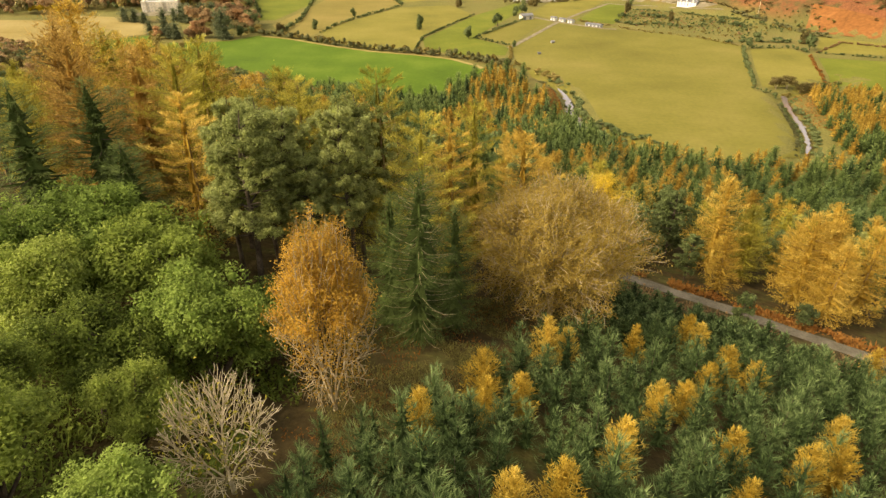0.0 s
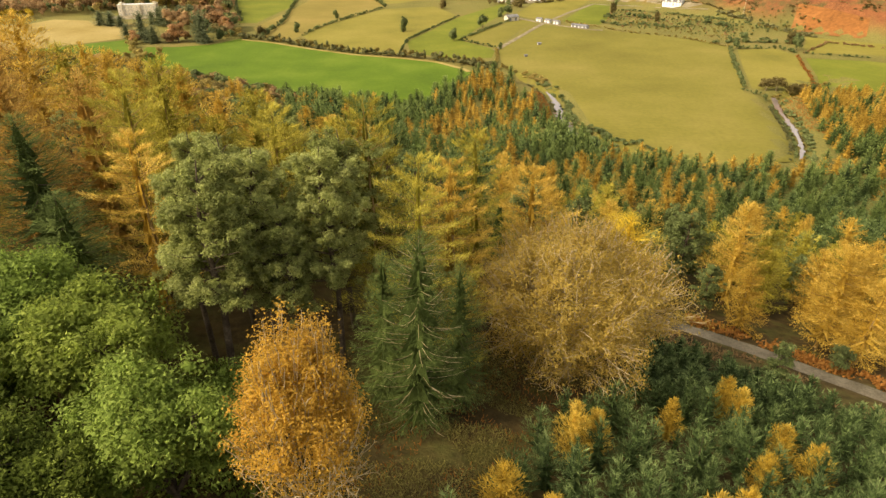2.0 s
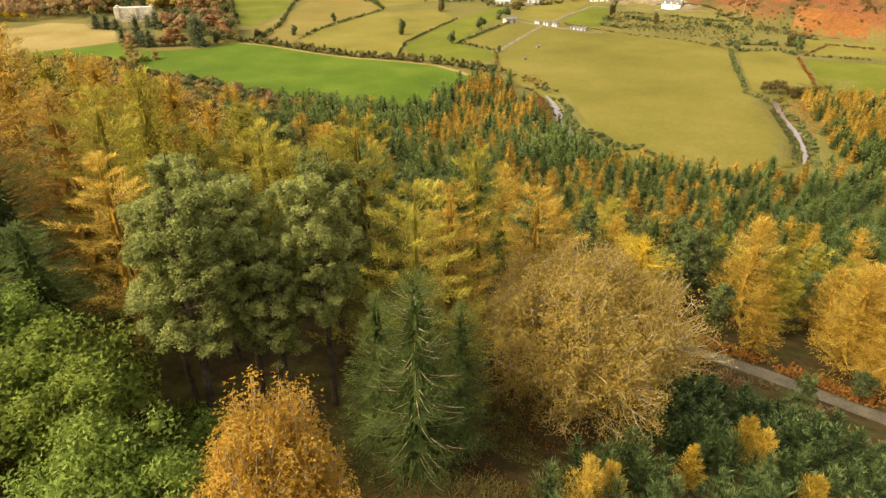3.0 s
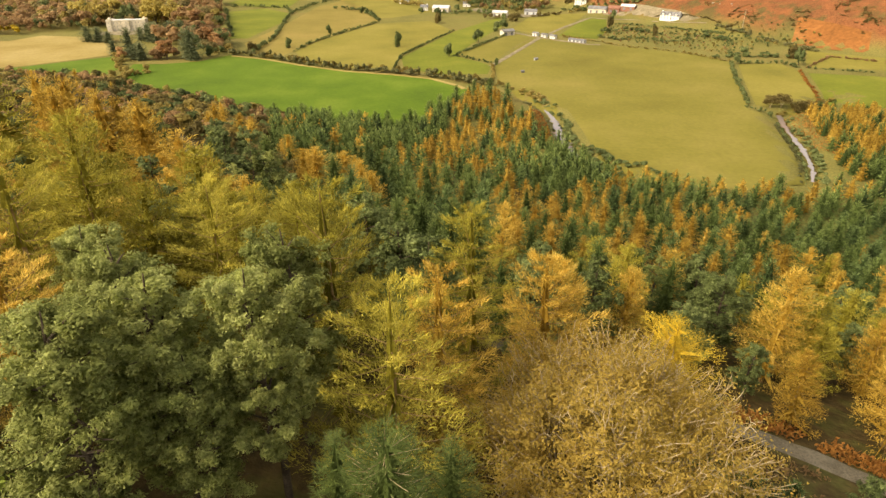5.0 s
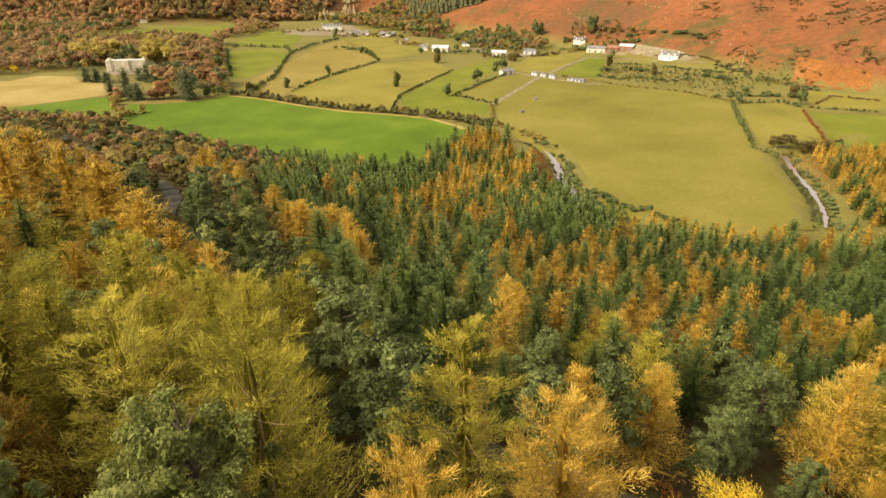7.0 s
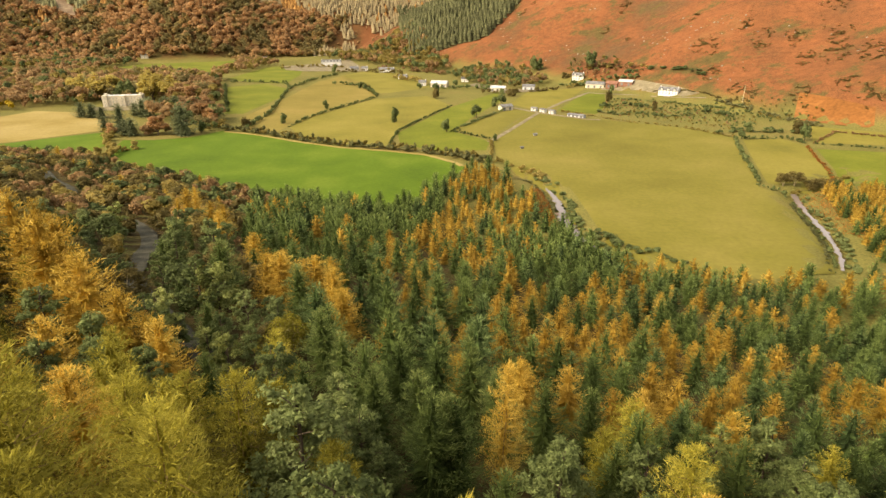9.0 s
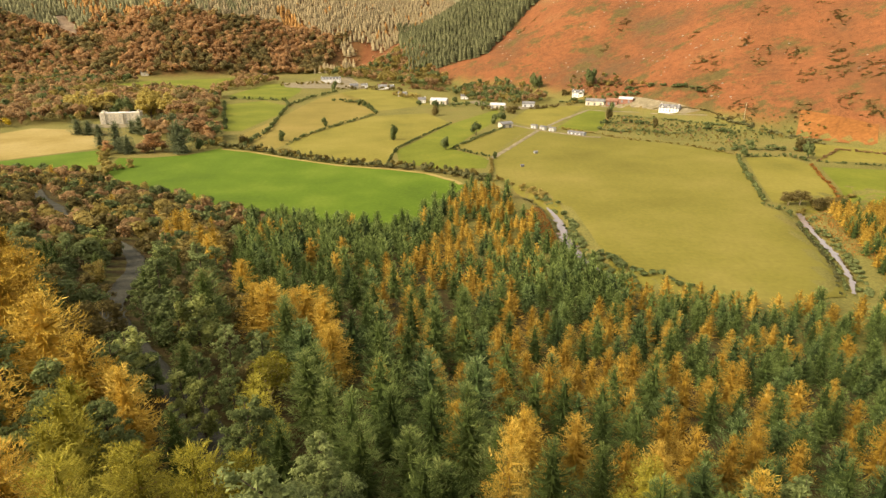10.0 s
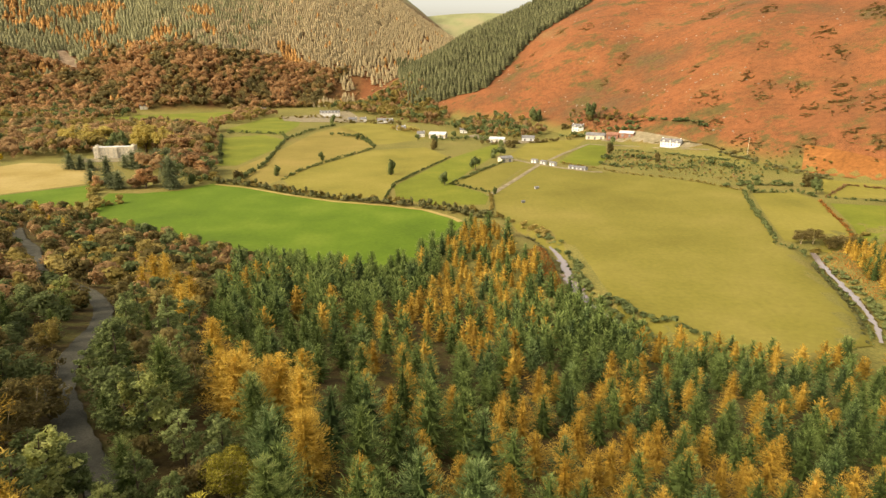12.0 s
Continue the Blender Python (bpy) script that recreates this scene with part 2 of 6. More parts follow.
def ground_material():
    def build(nt, bsdf):
        def att(n):
            a = nt.nodes.new("ShaderNodeAttribute")
            a.attribute_name = n
            return a.outputs["Fac"]
        rough_grass = ramp(nt, noise_node(nt, 0.02), [(0.3, (0.13, 0.115, 0.032)), (0.5, (0.165, 0.148, 0.04)), (0.7, (0.185, 0.142, 0.045))])
        floor = ramp(nt, noise_node(nt, 0.25), [(0.3, (0.035, 0.026, 0.010)), (0.48, (0.08, 0.055, 0.02)), (0.62, (0.085, 0.08, 0.022)), (0.75, (0.11, 0.075, 0.025))])
        brack = ramp(nt, noise_node(nt, 0.012, 9, 0.68), [(0.32, (0.105, 0.064, 0.029)), (0.43, (0.15, 0.063, 0.026)), (0.55, (0.205, 0.077, 0.03)), (0.66, (0.195, 0.097, 0.04)), (0.76, (0.18, 0.122, 0.052))])
        scrub = ramp(nt, noise_node(nt, 0.03, 9, 0.72), [(0.53, (0, 0, 0)), (0.6, (1, 1, 1))])
        brack = mix(nt, scrub, brack, (0.095, 0.07, 0.024))
        specks = ramp(nt, noise_node(nt, 0.22, 8, 0.75), [(0.3, (0.72, 0.72, 0.72)), (0.5, (1, 1, 1)), (0.7, (1.3, 1.28, 1.2))])
        brack = mix(nt, 1.0, brack, specks, "MULTIPLY")
        moor = ramp(nt, noise_node(nt, 0.006, 5), [(0.35, (0.17, 0.17, 0.08)), (0.5, (0.23, 0.235, 0.11)), (0.65, (0.28, 0.24, 0.13))])
        c = mix(nt, att("wood"), rough_grass, floor)
        c = mix(nt, att("bracken"), c, brack)
        c = mix(nt, att("moor"), c, moor)
        fine = noise_node(nt, 1.3, 6)
        g = ramp(nt, fine, [(0.3, (0.65, 0.65, 0.65)), (0.7, (1.3, 1.3, 1.3))])
        nt.links.new(mix(nt, 1.0, c, g, "MULTIPLY"), bsdf.inputs["Base Color"])
        bump(nt, bsdf, fine, 0.7, 0.4)
        bsdf.inputs["Specular IOR Level"].default_value = 0.1
    return material("hillside_ground", build, 0.95)


# ---------------------------------------------------------------- mesh helpers
def link_mesh(name, verts, faces, mat, parent=None, smooth=False):
    me = bpy.data.meshes.new(name)
    me.from_pydata(np.asarray(verts).tolist(), [], faces if isinstance(faces, list) else faces.tolist())
    me.materials.append(mat)
    if smooth:
        me.polygons.foreach_set("use_smooth", [True] * len(me.polygons))
    ob = new(name, me)
    if parent is not None:
        ob.parent = parent
    return ob


def axis_steps(stops):
    """Grid lines: runs of (from, to, step)."""
    out = []
    for a, b, s in stops:
        out += list(np.arange(a, b, s))
    return np.array(out + [stops[-1][1]], float)


def build_ground():
    xs = axis_steps([(-4000, -1000, 150), (-1000, -400, 30), (-400, -140, 8), (-140, 140, 3), (140, 400, 8), (400, 1000, 30), (1000, 4000, 150)])
    ys = axis_steps([(-1200, -200, 100), (-200, -20, 10), (-20, 300, 3), (300, 600, 8), (600, 1600, 20), (1600, 4600, 100)])
    gx, gy = np.meshgrid(xs, ys)
    z = ground_height(gx, gy)
    v = np.stack([gx, gy, z], -1).reshape(-1, 3)
    nx, ny = len(xs), len(ys)
    i = (np.arange(ny - 1)[:, None] * nx + np.arange(nx - 1)[None]).ravel()
    f = np.stack([i, i + 1, i + nx + 1, i + nx], 1)
    ob = link_mesh("ground", v, f, ground_material(), smooth=True)
    tagged(ob, "rolling valley ground with bracken slopes and rough grass", "ground", kind="structure")
    x, y = v[:, 0], v[:, 1]
    rnd = 0.5 * np.sin(x / 21 + y / 17) + 0.5 * np.sin(x / 9 - y / 13)
    wood = np.clip((near_hill(x, y) + 1.0 + rnd) / 3, 0, 1)
    wood = np.maximum(wood, np.clip((wood_hill(x, y) - 1) / 6, 0, 1))
    brack = np.clip((bracken_hill(x, y) - 3 + 2 * rnd) / 6, 0, 1)
    brack = np.maximum(brack, 0.6 * np.clip((wood_hill(x, y) - 1) / 6, 0, 1))
    moor = np.clip((y - 1900) / 300, 0, 1)
    for name, w in (("wood", wood), ("bracken", brack), ("moor", moor)):
        ob.data.attributes.new(name, "FLOAT", "POINT").data.foreach_set("value", w.astype(np.float32))
    return ob


def sheet(name, outline, mat, label, lift=0.06, step=5.0, category="field"):
    """A patch of ground with the given outline, laid on the land."""
    from mathutils.geometry import delaunay_2d_cdt
    pts = []
    n = len(outline)
    for k in range(n):
        a, b = np.array(outline[k], float), np.array(outline[(k + 1) % n], float)
        m = max(1, int(np.linalg.norm(b - a) / step))
        pts += [tuple(a + (b - a) * j / m) for j in range(m)]
    ring = len(pts)
    lo, hi = np.min(pts, 0), np.max(pts, 0)
    for x in np.arange(lo[0], hi[0], step):
        for y in np.arange(lo[1], hi[1], step):
            pts.append((x, y))
    out = delaunay_2d_cdt([Vector(p) for p in pts], [], [list(range(ring))], 1, 1e-4)
    v = np.array([(p.x, p.y) for p in out[0]])
    z = ground_height(v[:, 0], v[:, 1]) + lift
    ob = link_mesh(name, np.c_[v, z], [list(f) for f in out[2]], mat, smooth=True)
    return tagged(ob, label, category, kind="structure")
# ---------------------------------------------------------------- trees
def tube(path, radii, sides=5):
    """A tapered stem along a path: verts and faces."""
    path, n = np.asarray(path, float), len(path)
    along = np.gradient(path, axis=0)
    along /= np.linalg.norm(along, axis=1, keepdims=True) + 1e-9
    ref = np.where(np.abs(along[:, 2:3]) > 0.9, [[1.0, 0, 0]], [[0, 0, 1.0]])
    u = np.cross(along, ref)
    u /= np.linalg.norm(u, axis=1, keepdims=True) + 1e-9
    w = np.cross(along, u)
    a = np.arange(sides) * 2 * np.pi / sides
    v = path[:, None] + np.asarray(radii)[:, None, None] * (np.cos(a)[None, :, None] * u[:, None] + np.sin(a)[None, :, None] * w[:, None])
    f = [(i * sides + k, i * sides + (k + 1) % sides, (i + 1) * sides + (k + 1) % sides, (i + 1) * sides + k) for i in range(n - 1) for k in range(sides)]
    return v.reshape(-1, 3), f


def joined(parts):
    vs, fs, at = [], [], 0
    for v, f in parts:
        vs.append(v)
        fs += [tuple(int(i) + at for i in face) for face in f]
        at += len(v)
    return np.concatenate(vs), fs


def unit(v):
    return v / (np.linalg.norm(v, axis=-1, keepdims=True) + 1e-9)


def blades(centre, way, length, width, rng):
    """Narrow pointed sprays: one triangle each, pointing along way."""
    side = unit(np.cross(way, 0.4 * rng.normal(size=way.shape) + [0, 0, 1.0]))
    a, b = centre - side * width[:, None] / 2, centre + side * width[:, None] / 2
    c = centre + way * length[:, None]
    n = len(centre)
    return np.stack([a, b, c], 1).reshape(-1, 3), np.arange(3 * n).reshape(-1, 3)


def leaves(centre, normal, size, rng):
    """Leaf sprays: a bent diamond of two triangles each."""
    t = unit(np.cross(normal, rng.normal(size=normal.shape)))
    s = np.cross(normal, t)
    size = size[:, None]
    v = np.stack([centre - t * size * 0.6, centre + s * size * 0.36 + normal * size * 0.12, centre + t * size * 0.6, centre - s * size * 0.36 + normal * size * 0.12], 1)
    n = len(centre)
    base = np.arange(n)[:, None] * 4
    return v.reshape(-1, 3), np.concatenate([base + [0, 1, 2], base + [0, 2, 3]])


def flakes(centre, normal, size, rng):
    """Small tufts: one triangle each, facing along normal."""
    s = unit(np.cross(normal, rng.normal(size=normal.shape)))
    u = np.cross(normal, s)
    size = size[:, None]
    v = np.stack([centre - s * size * 0.36 - u * size * 0.4, centre + s * size * 0.36 - u * size * 0.4, centre + u * size * 0.8 + normal * size * 0.25], 1)
    return v.reshape(-1, 3), np.arange(3 * len(centre)).reshape(-1, 3)


def tree_thing(name, trunk, crown, bark, leaf, label, category):
    top = new(name)
    top.empty_display_size = 0.5
    tagged(top, label, category)
    link_mesh("trunk", trunk[0], trunk[1], bark, top, smooth=True)
    foliage_ob = link_mesh("crown", crown[0], crown[1], leaf, top)
    if len(crown) > 2:
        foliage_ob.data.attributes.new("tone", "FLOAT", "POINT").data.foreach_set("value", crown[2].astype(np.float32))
    return top


def heart(rng, h, r, start, power, tiers=8, sides=14):
    """The dense inside of a conifer's crown: tiers of boughs, each a ragged star that droops from the stem."""
    vs, fs = [], []
    for k in range(tiers):
        z0 = start + (0.95 - start) * k / tiers
        z1 = min(0.99, z0 + 1.7 * (0.95 - start) / tiers)
        a = np.arange(sides) * 2 * np.pi / sides + rng.uniform(0, 6)
        rr = r * (1 - z0) ** power * rng.uniform(0.75, 1.2, sides) * np.where(np.arange(sides) % 2, 0.42, 1.15)
        z = z0 + rng.uniform(-0.25, 0.25, sides) / tiers
        b = len(vs)
        vs += list(np.stack([np.cos(a) * rr, np.sin(a) * rr, h * z], 1)) + [np.array([0, 0, h * z1])]
        fs += [(b + q, b + (q + 1) % sides, b + sides) for q in range(sides)]
    return np.array(vs), np.array(fs)


ICO_V = unit(np.array([(0, s, t * 1.618) for s in (-1, 1) for t in (-1, 1)] + [(s, t * 1.618, 0) for s in (-1, 1) for t in (-1, 1)] + [(t * 1.618, 0, s) for s in (-1, 1) for t in (-1, 1)], float))
ICO_F = np.array([(i, j, k) for i in range(12) for j in range(i + 1, 12) for k in range(j + 1, 12) if max(np.linalg.norm(ICO_V[i] - ICO_V[j]), np.linalg.norm(ICO_V[j] - ICO_V[k]), np.linalg.norm(ICO_V[i] - ICO_V[k])) < 1.1])


def clumps(centre, radius, rng, flat=0.8):
    """Dense lumps of foliage, twenty faces each."""
    n = len(centre)
    v = centre[:, None] + ICO_V[None] * (radius[:, None] * rng.uniform(0.7, 1.15, (n, 12)))[..., None] * [1, 1, flat]
    return v.reshape(-1, 3), (np.arange(n)[:, None, None] * 12 + ICO_F[None]).reshape(-1, 3)


def both(a, b):
    return np.concatenate([a[0], b[0]]), np.concatenate([np.asarray(a[1]), np.asarray(b[1]) + len(a[0])])


def bough_shape(h, r, seed, boughs, twigs, start=0.06, power=0.75, shag=0.2, droop=0.2, curl=0.25, fan=0.3, twig=0.45, wide=0.2, up=0.25, loose=0.04, under=3, core=0.4, skirt=0.75, hang=0.0, lean=0.01, tips=0.08, arms=0, arm_top=0.6, arm_r=0.03, below=0.0, stray=0.3, tuft=0.0, shoots=0):
    """A conifer of separate boughs: each one a drooping fan with an upturned tip, set with fine twigs. Unit: metres."""
    rng = np.random.default_rng(seed)
    k = np.arange(boughs)
    u = ((k + rng.uniform(0, 1, boughs)) / boughs) ** 0.88
    z = start + (0.965 - start) * u
    az = k * 2.399 + rng.normal(0, 0.35, boughs)
    length = r * (1 - u) ** power * (skirt + (1 - skirt) * np.minimum(1, u * 5)) * rng.uniform(1 - shag, 1 + shag, boughs) + 0.06 * r
    out = np.stack([np.cos(az), np.sin(az), 0 * az], 1)
    side = np.stack([-np.sin(az), np.cos(az), 0 * az], 1)
    lift = 0.6 * u ** 1.5 - droop * (1 - u) + rng.normal(0, 0.07, boughs)
    tone = rng.normal(0, 0.07, boughs)

    def on_bough(i, s, q):
        """Places along boughs i: s from stem to tip, q across."""
        p = out[i] * (s * length[i])[:, None] + side[i] * (q * length[i])[:, None]
        p[:, 2] = z[i] * h + length[i] * (lift[i] * s + curl * (1 - u[i]) * s ** 2.2 - 0.25 * np.abs(q))
        return p

    share = length / length.sum()
    i = rng.choice(boughs, boughs * twigs, p=0.5 * share + 0.5 / boughs)
    s = rng.uniform(0.04, 1, len(i)) ** 0.62
    room = fan * (0.3 + 2.6 * s * (1.12 - s))
    q = rng.uniform(-1, 1, len(i)) * room
    p = on_bough(i, s, q) + rng.normal(size=(len(i), 3)) * (loose * r)
    p[:, 2] -= below * rng.uniform(0.1, 1, len(i)) * length[i] * s
    turn = q / (room + 1e-6)
    way = out[i] * (0.55 + 0.4 * s)[:, None] + side[i] * (0.75 * turn)[:, None] + rng.normal(0, stray, (len(i), 3))
    way[:, 2] += up + 0.35 * lift[i] - hang * rng.uniform(0, 1, len(i)) + 0.5 * u[i]
    ln = twig * rng.uniform(0.5, 1.25, len(i)) * (0.55 + 0.45 * np.minimum(1, length[i] / (0.5 * r)))
    pieces = [blades(p, unit(way), ln, ln * wide, rng)]
    # tone pales to new growth at the ends, darkens inward as painted shade
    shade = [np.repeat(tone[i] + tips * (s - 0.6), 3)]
    # short needle tufts that fill the boughs
    n = int(tuft * len(i))
    if n:
        j = rng.choice(boughs, n, p=0.5 * share + 0.5 / boughs)
        sj = rng.uniform(0.1, 1, n) ** 0.6
        pj = on_bough(j, sj, rng.uniform(-1, 1, n) * fan * (0.3 + 2.6 * sj * (1.12 - sj))) + rng.normal(size=(n, 3)) * (1.6 * loose * r)
        lj = 0.62 * twig * rng.uniform(0.6, 1.3, n)
        pieces.append(blades(pj, unit(rng.normal(size=(n, 3)) + 0.5 * out[j] + [0, 0, 0.5]), lj, lj * max(0.3, 1.4 * wide), rng))
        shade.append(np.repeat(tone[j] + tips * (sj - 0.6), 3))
    # pale shoots at the ends of the boughs
    if shoots:
        j = np.repeat(np.arange(boughs), shoots)
        p = on_bough(j, rng.uniform(0.7, 1.04, len(j)), rng.uniform(-0.8, 0.8, len(j)) * fan * 0.6)
        lj = twig * rng.uniform(0.7, 1.5, len(j))
        pieces.append(blades(p, unit(0.55 * out[j] + rng.normal(0, 0.25, (len(j), 3)) + [0, 0, 0.75]), lj, lj * wide * 1.1, rng))
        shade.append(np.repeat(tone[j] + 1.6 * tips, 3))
    # the leading shoot
    n = max(5, twigs // 3)
    top = np.c_[rng.normal(0, 0.012 * r, (n, 2)), h * rng.uniform(0.93, 0.985, n)]
    pieces.append(blades(top, unit(rng.normal(0, 0.25, (n, 3)) + [0, 0, 1]), np.full(n, twig * 0.7), np.full(n, twig * wide * 0.8), rng))
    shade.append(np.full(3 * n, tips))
    # the flat of each bough under its twigs, darkened in tone for inner shade
    for _ in range(under):
        i = np.arange(boughs)
        a = rng.uniform(-0.55, 0.55, boughs)
        b0, b1 = on_bough(i, np.full(boughs, 0.08), 0 * a), on_bough(i, rng.uniform(0.6, 0.88, boughs), a * fan)
        d = b1 - b0
        dl = np.linalg.norm(d, axis=1)
        pieces.append(blades(b0 - [0, 0, 0.01 * h], d / dl[:, None], dl, dl * 0.2, rng))
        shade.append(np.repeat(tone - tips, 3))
    # dense core, a step darker in tone: shade inside the crown
    if core:
        v, f = heart(rng, h * 0.95, r * core, start, power, 12, 10)
        pieces.append((v, f))
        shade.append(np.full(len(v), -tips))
    crown = pieces[0]
    for more in pieces[1:]:
        crown = both(crown, more)
    bend = rng.normal(0, lean, 2)
    stems = [tube([(0, 0, -0.5), (bend[0] * h, bend[1] * h, h * 0.5), (0, 0, h * 0.97)], [0.014 * h + 0.02, 0.007 * h + 0.01, 0.008], 6)]
    for b in np.linspace(0, boughs * arm_top, arms).astype(int):
        e = on_bough(np.array([b, b, b]), np.array([0.35, 0.7, 0.97]), np.zeros(3))
        stems.append(tube([(0, 0, z[b] * h), e[0], e[1], e[2]], [arm_r, 0.8 * arm_r, 0.55 * arm_r, 0.25 * arm_r], 3))
    return joined(stems), (crown[0], crown[1], np.concatenate(shade))


def pine_shape(h, r, seed, tufts, bare=0.4, size=0.24, lumps=90, limbs=26):
    """A stem that is bare below, uneven rising limbs, and small tufts gathered along the outer half of each limb."""
    rng = np.random.default_rng(seed)
    parts = [tube([(0, 0, -0.5), (0.02 * h, 0, h * 0.4), (-0.01 * h, 0.015 * h, h * 0.75), (0, 0, h * 0.95)], [0.015 * h, 0.011 * h, 0.007 * h, 0.02], 6)]
    k = np.arange(limbs)
    u = ((k + rng.uniform(0, 1, limbs)) / limbs) ** 0.9
    reach = r * np.clip(0.72 + 0.65 * u - 1.05 * u ** 2.2, 0.2, 1.1) * rng.uniform(0.55, 1.25, limbs)
    az = k * 2.399 + rng.normal(0, 0.4, limbs)
    way = np.stack([np.cos(az), np.sin(az), 0.1 + 0.55 * u], 1)
    side = np.stack([-np.sin(az), np.cos(az), 0 * az], 1)
    root = np.stack([0 * az, 0 * az, h * (bare + (0.9 - bare) * u)], 1)
    for j in range(limbs):
        parts.append(tube([root[j] - [0, 0, 0.2], root[j] + 0.5 * reach[j] * way[j] - [0, 0, 0.08 * reach[j]], root[j] + reach[j] * way[j]], [0.0045 * h, 0.003 * h, 0.006], 4))
    i = rng.choice(limbs, lumps, p=(reach + 0.3 * r) / (reach + 0.3 * r).sum())
    s = rng.uniform(0.22, 1, lumps) ** 0.7
    c = root[i] + way[i] * (s * reach[i])[:, None] + side[i] * (rng.uniform(-0.42, 0.42, lumps) * reach[i] * (0.35 + s))[:, None]
    c[:, 2] += rng.uniform(-0.12, 0.16, lumps) * r
    lump = 0.17 * r * (190 / lumps) ** 0.4 * rng.uniform(0.6, 1.3, lumps)
    tone = rng.normal(0, 0.05, lumps) + rng.normal(0, 0.05, limbs)[i]
    pick = rng.integers(0, lumps, tufts)
    d = unit(rng.normal(size=(tufts, 3)) + 0.35 * way[i][pick] + [0, 0, 0.35])
    t = c[pick] + d * (lump[pick] * rng.uniform(0.45, 1.15, tufts))[:, None] * [1, 1, 0.75]
    crown = flakes(t, unit(0.6 * d + 0.5 * rng.normal(size=d.shape) + [0, 0, 0.5]), size * rng.uniform(0.6, 1.3, tufts), rng)
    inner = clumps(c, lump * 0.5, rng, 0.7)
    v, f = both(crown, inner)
    # inner lumps take a darker tone, shade painted behind the tufts
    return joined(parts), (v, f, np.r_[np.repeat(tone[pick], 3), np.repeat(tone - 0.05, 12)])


def broad_shape(h, r, seed, lobes, leaf_count, size, bare=0.25, twigs=0, flat=1.0, shell=0.55, trunk_r=0.022, lobe=0.42, masses=7, thin=0.0, up=0.35, spray=1.0, core=0.45, single=False):
    """Stem, limbs to a few uneven masses of many lobes, twigs, and leaf sprays round each lobe."""
    rng = np.random.default_rng(seed)
    mid = h * (bare + 1) / 2
    half = np.array([r, r, (h - bare * h) / 2])
    # uneven outline: a few masses of their own size, and lobes gathered round them
    md = unit(rng.normal(size=(masses, 3)) + [0, 0, 0.3])
    mc = md * rng.uniform(0.3, 0.55, (masses, 1))
    ms = rng.uniform(0.3, 0.5, masses)
    own = rng.integers(0, masses, lobes)
    ld = unit(rng.normal(size=(lobes, 3)) + 0.3 * md[own])
    c = mc[own] + ld * (ms[own] * rng.uniform(0.45, 1.05, lobes))[:, None]
    c *= np.minimum(1, 0.82 / (np.linalg.norm(c, axis=1, keepdims=True) + 1e-9))
    d = unit(c + 1e-6)
    c = c * half + [0, 0, mid]
    lr = lobe * r * rng.uniform(0.6, 1.25, lobes)
    fork = np.array([0, 0, h * max(bare, 0.15)])
    parts = [tube([(0, 0, -0.5), (0.05, 0.04, h * 0.5 * max(bare, 0.15)), fork], [trunk_r * h * 1.25, trunk_r * h, trunk_r * h * 0.8], 7)]
    mw = mc * half + [0, 0, mid]
    for k in range(masses):
        m = fork * 0.5 + mw[k] * 0.5 + rng.normal(0, 0.05 * r, 3) - [0, 0, 0.04 * h]
        parts.append(tube([fork, m, mw[k]], [trunk_r * h * 0.55, trunk_r * h * 0.4, trunk_r * h * 0.25], 5))
    for k in range(lobes):
        m = mw[own[k]] * 0.5 + c[k] * 0.5 + rng.normal(0, 0.04 * r, 3) - [0, 0, 0.02 * h]
        parts.append(tube([mw[own[k]], m, c[k]], [trunk_r * h * 0.22, trunk_r * h * 0.15, trunk_r * h * 0.09], 3))
        for _ in range(twigs):
            e = unit(rng.normal(size=3) + 0.8 * d[k] + [0, 0, up]) * lr[k] * rng.uniform(0.8, 1.35)
            q = rng.uniform(0, 0.35)
            b = c[k] * (1 - q) + m * q
            j = b + e * 0.5 + rng.normal(0, 0.07, 3) * lr[k]
            parts.append(tube([b, j, b + e], [0.003 * h, 0.0021 * h, 0.004], 3))
            for _ in range(2):
                e2 = unit(e + rng.normal(size=3) * lr[k] * 0.6) * lr[k] * 0.5
                parts.append(tube([j, j + e2], [0.0018 * h, 0.003], 3))
    pick = rng.integers(0, lobes, leaf_count)
    if thin > 0:
        keep = rng.random(leaf_count) < np.clip((c[pick, 2] / h - thin) / 0.22, 0.1, 1)
        pick = pick[keep]
    count = len(pick)
    n = unit(rng.normal(size=(count, 3)) + 0.35 * d[pick] + [0, 0, 0.25])
    rad = lr[pick] * (shell + (1.12 - shell) * rng.uniform(0, 1, count) ** 0.6)
    p = c[pick] + n * rad[:, None] * [1, 1, 0.75 * flat]
    nor = unit(0.5 * n + rng.normal(size=n.shape) * 0.55 + [0, 0, 0.6 * spray])
    crown = (flakes if single else leaves)(p, nor, size * rng.uniform(0.6, 1.3, count), rng)
    return joined(parts), both(crown, clumps(c, lr * core, rng, 0.75 * flat)) if core else crown


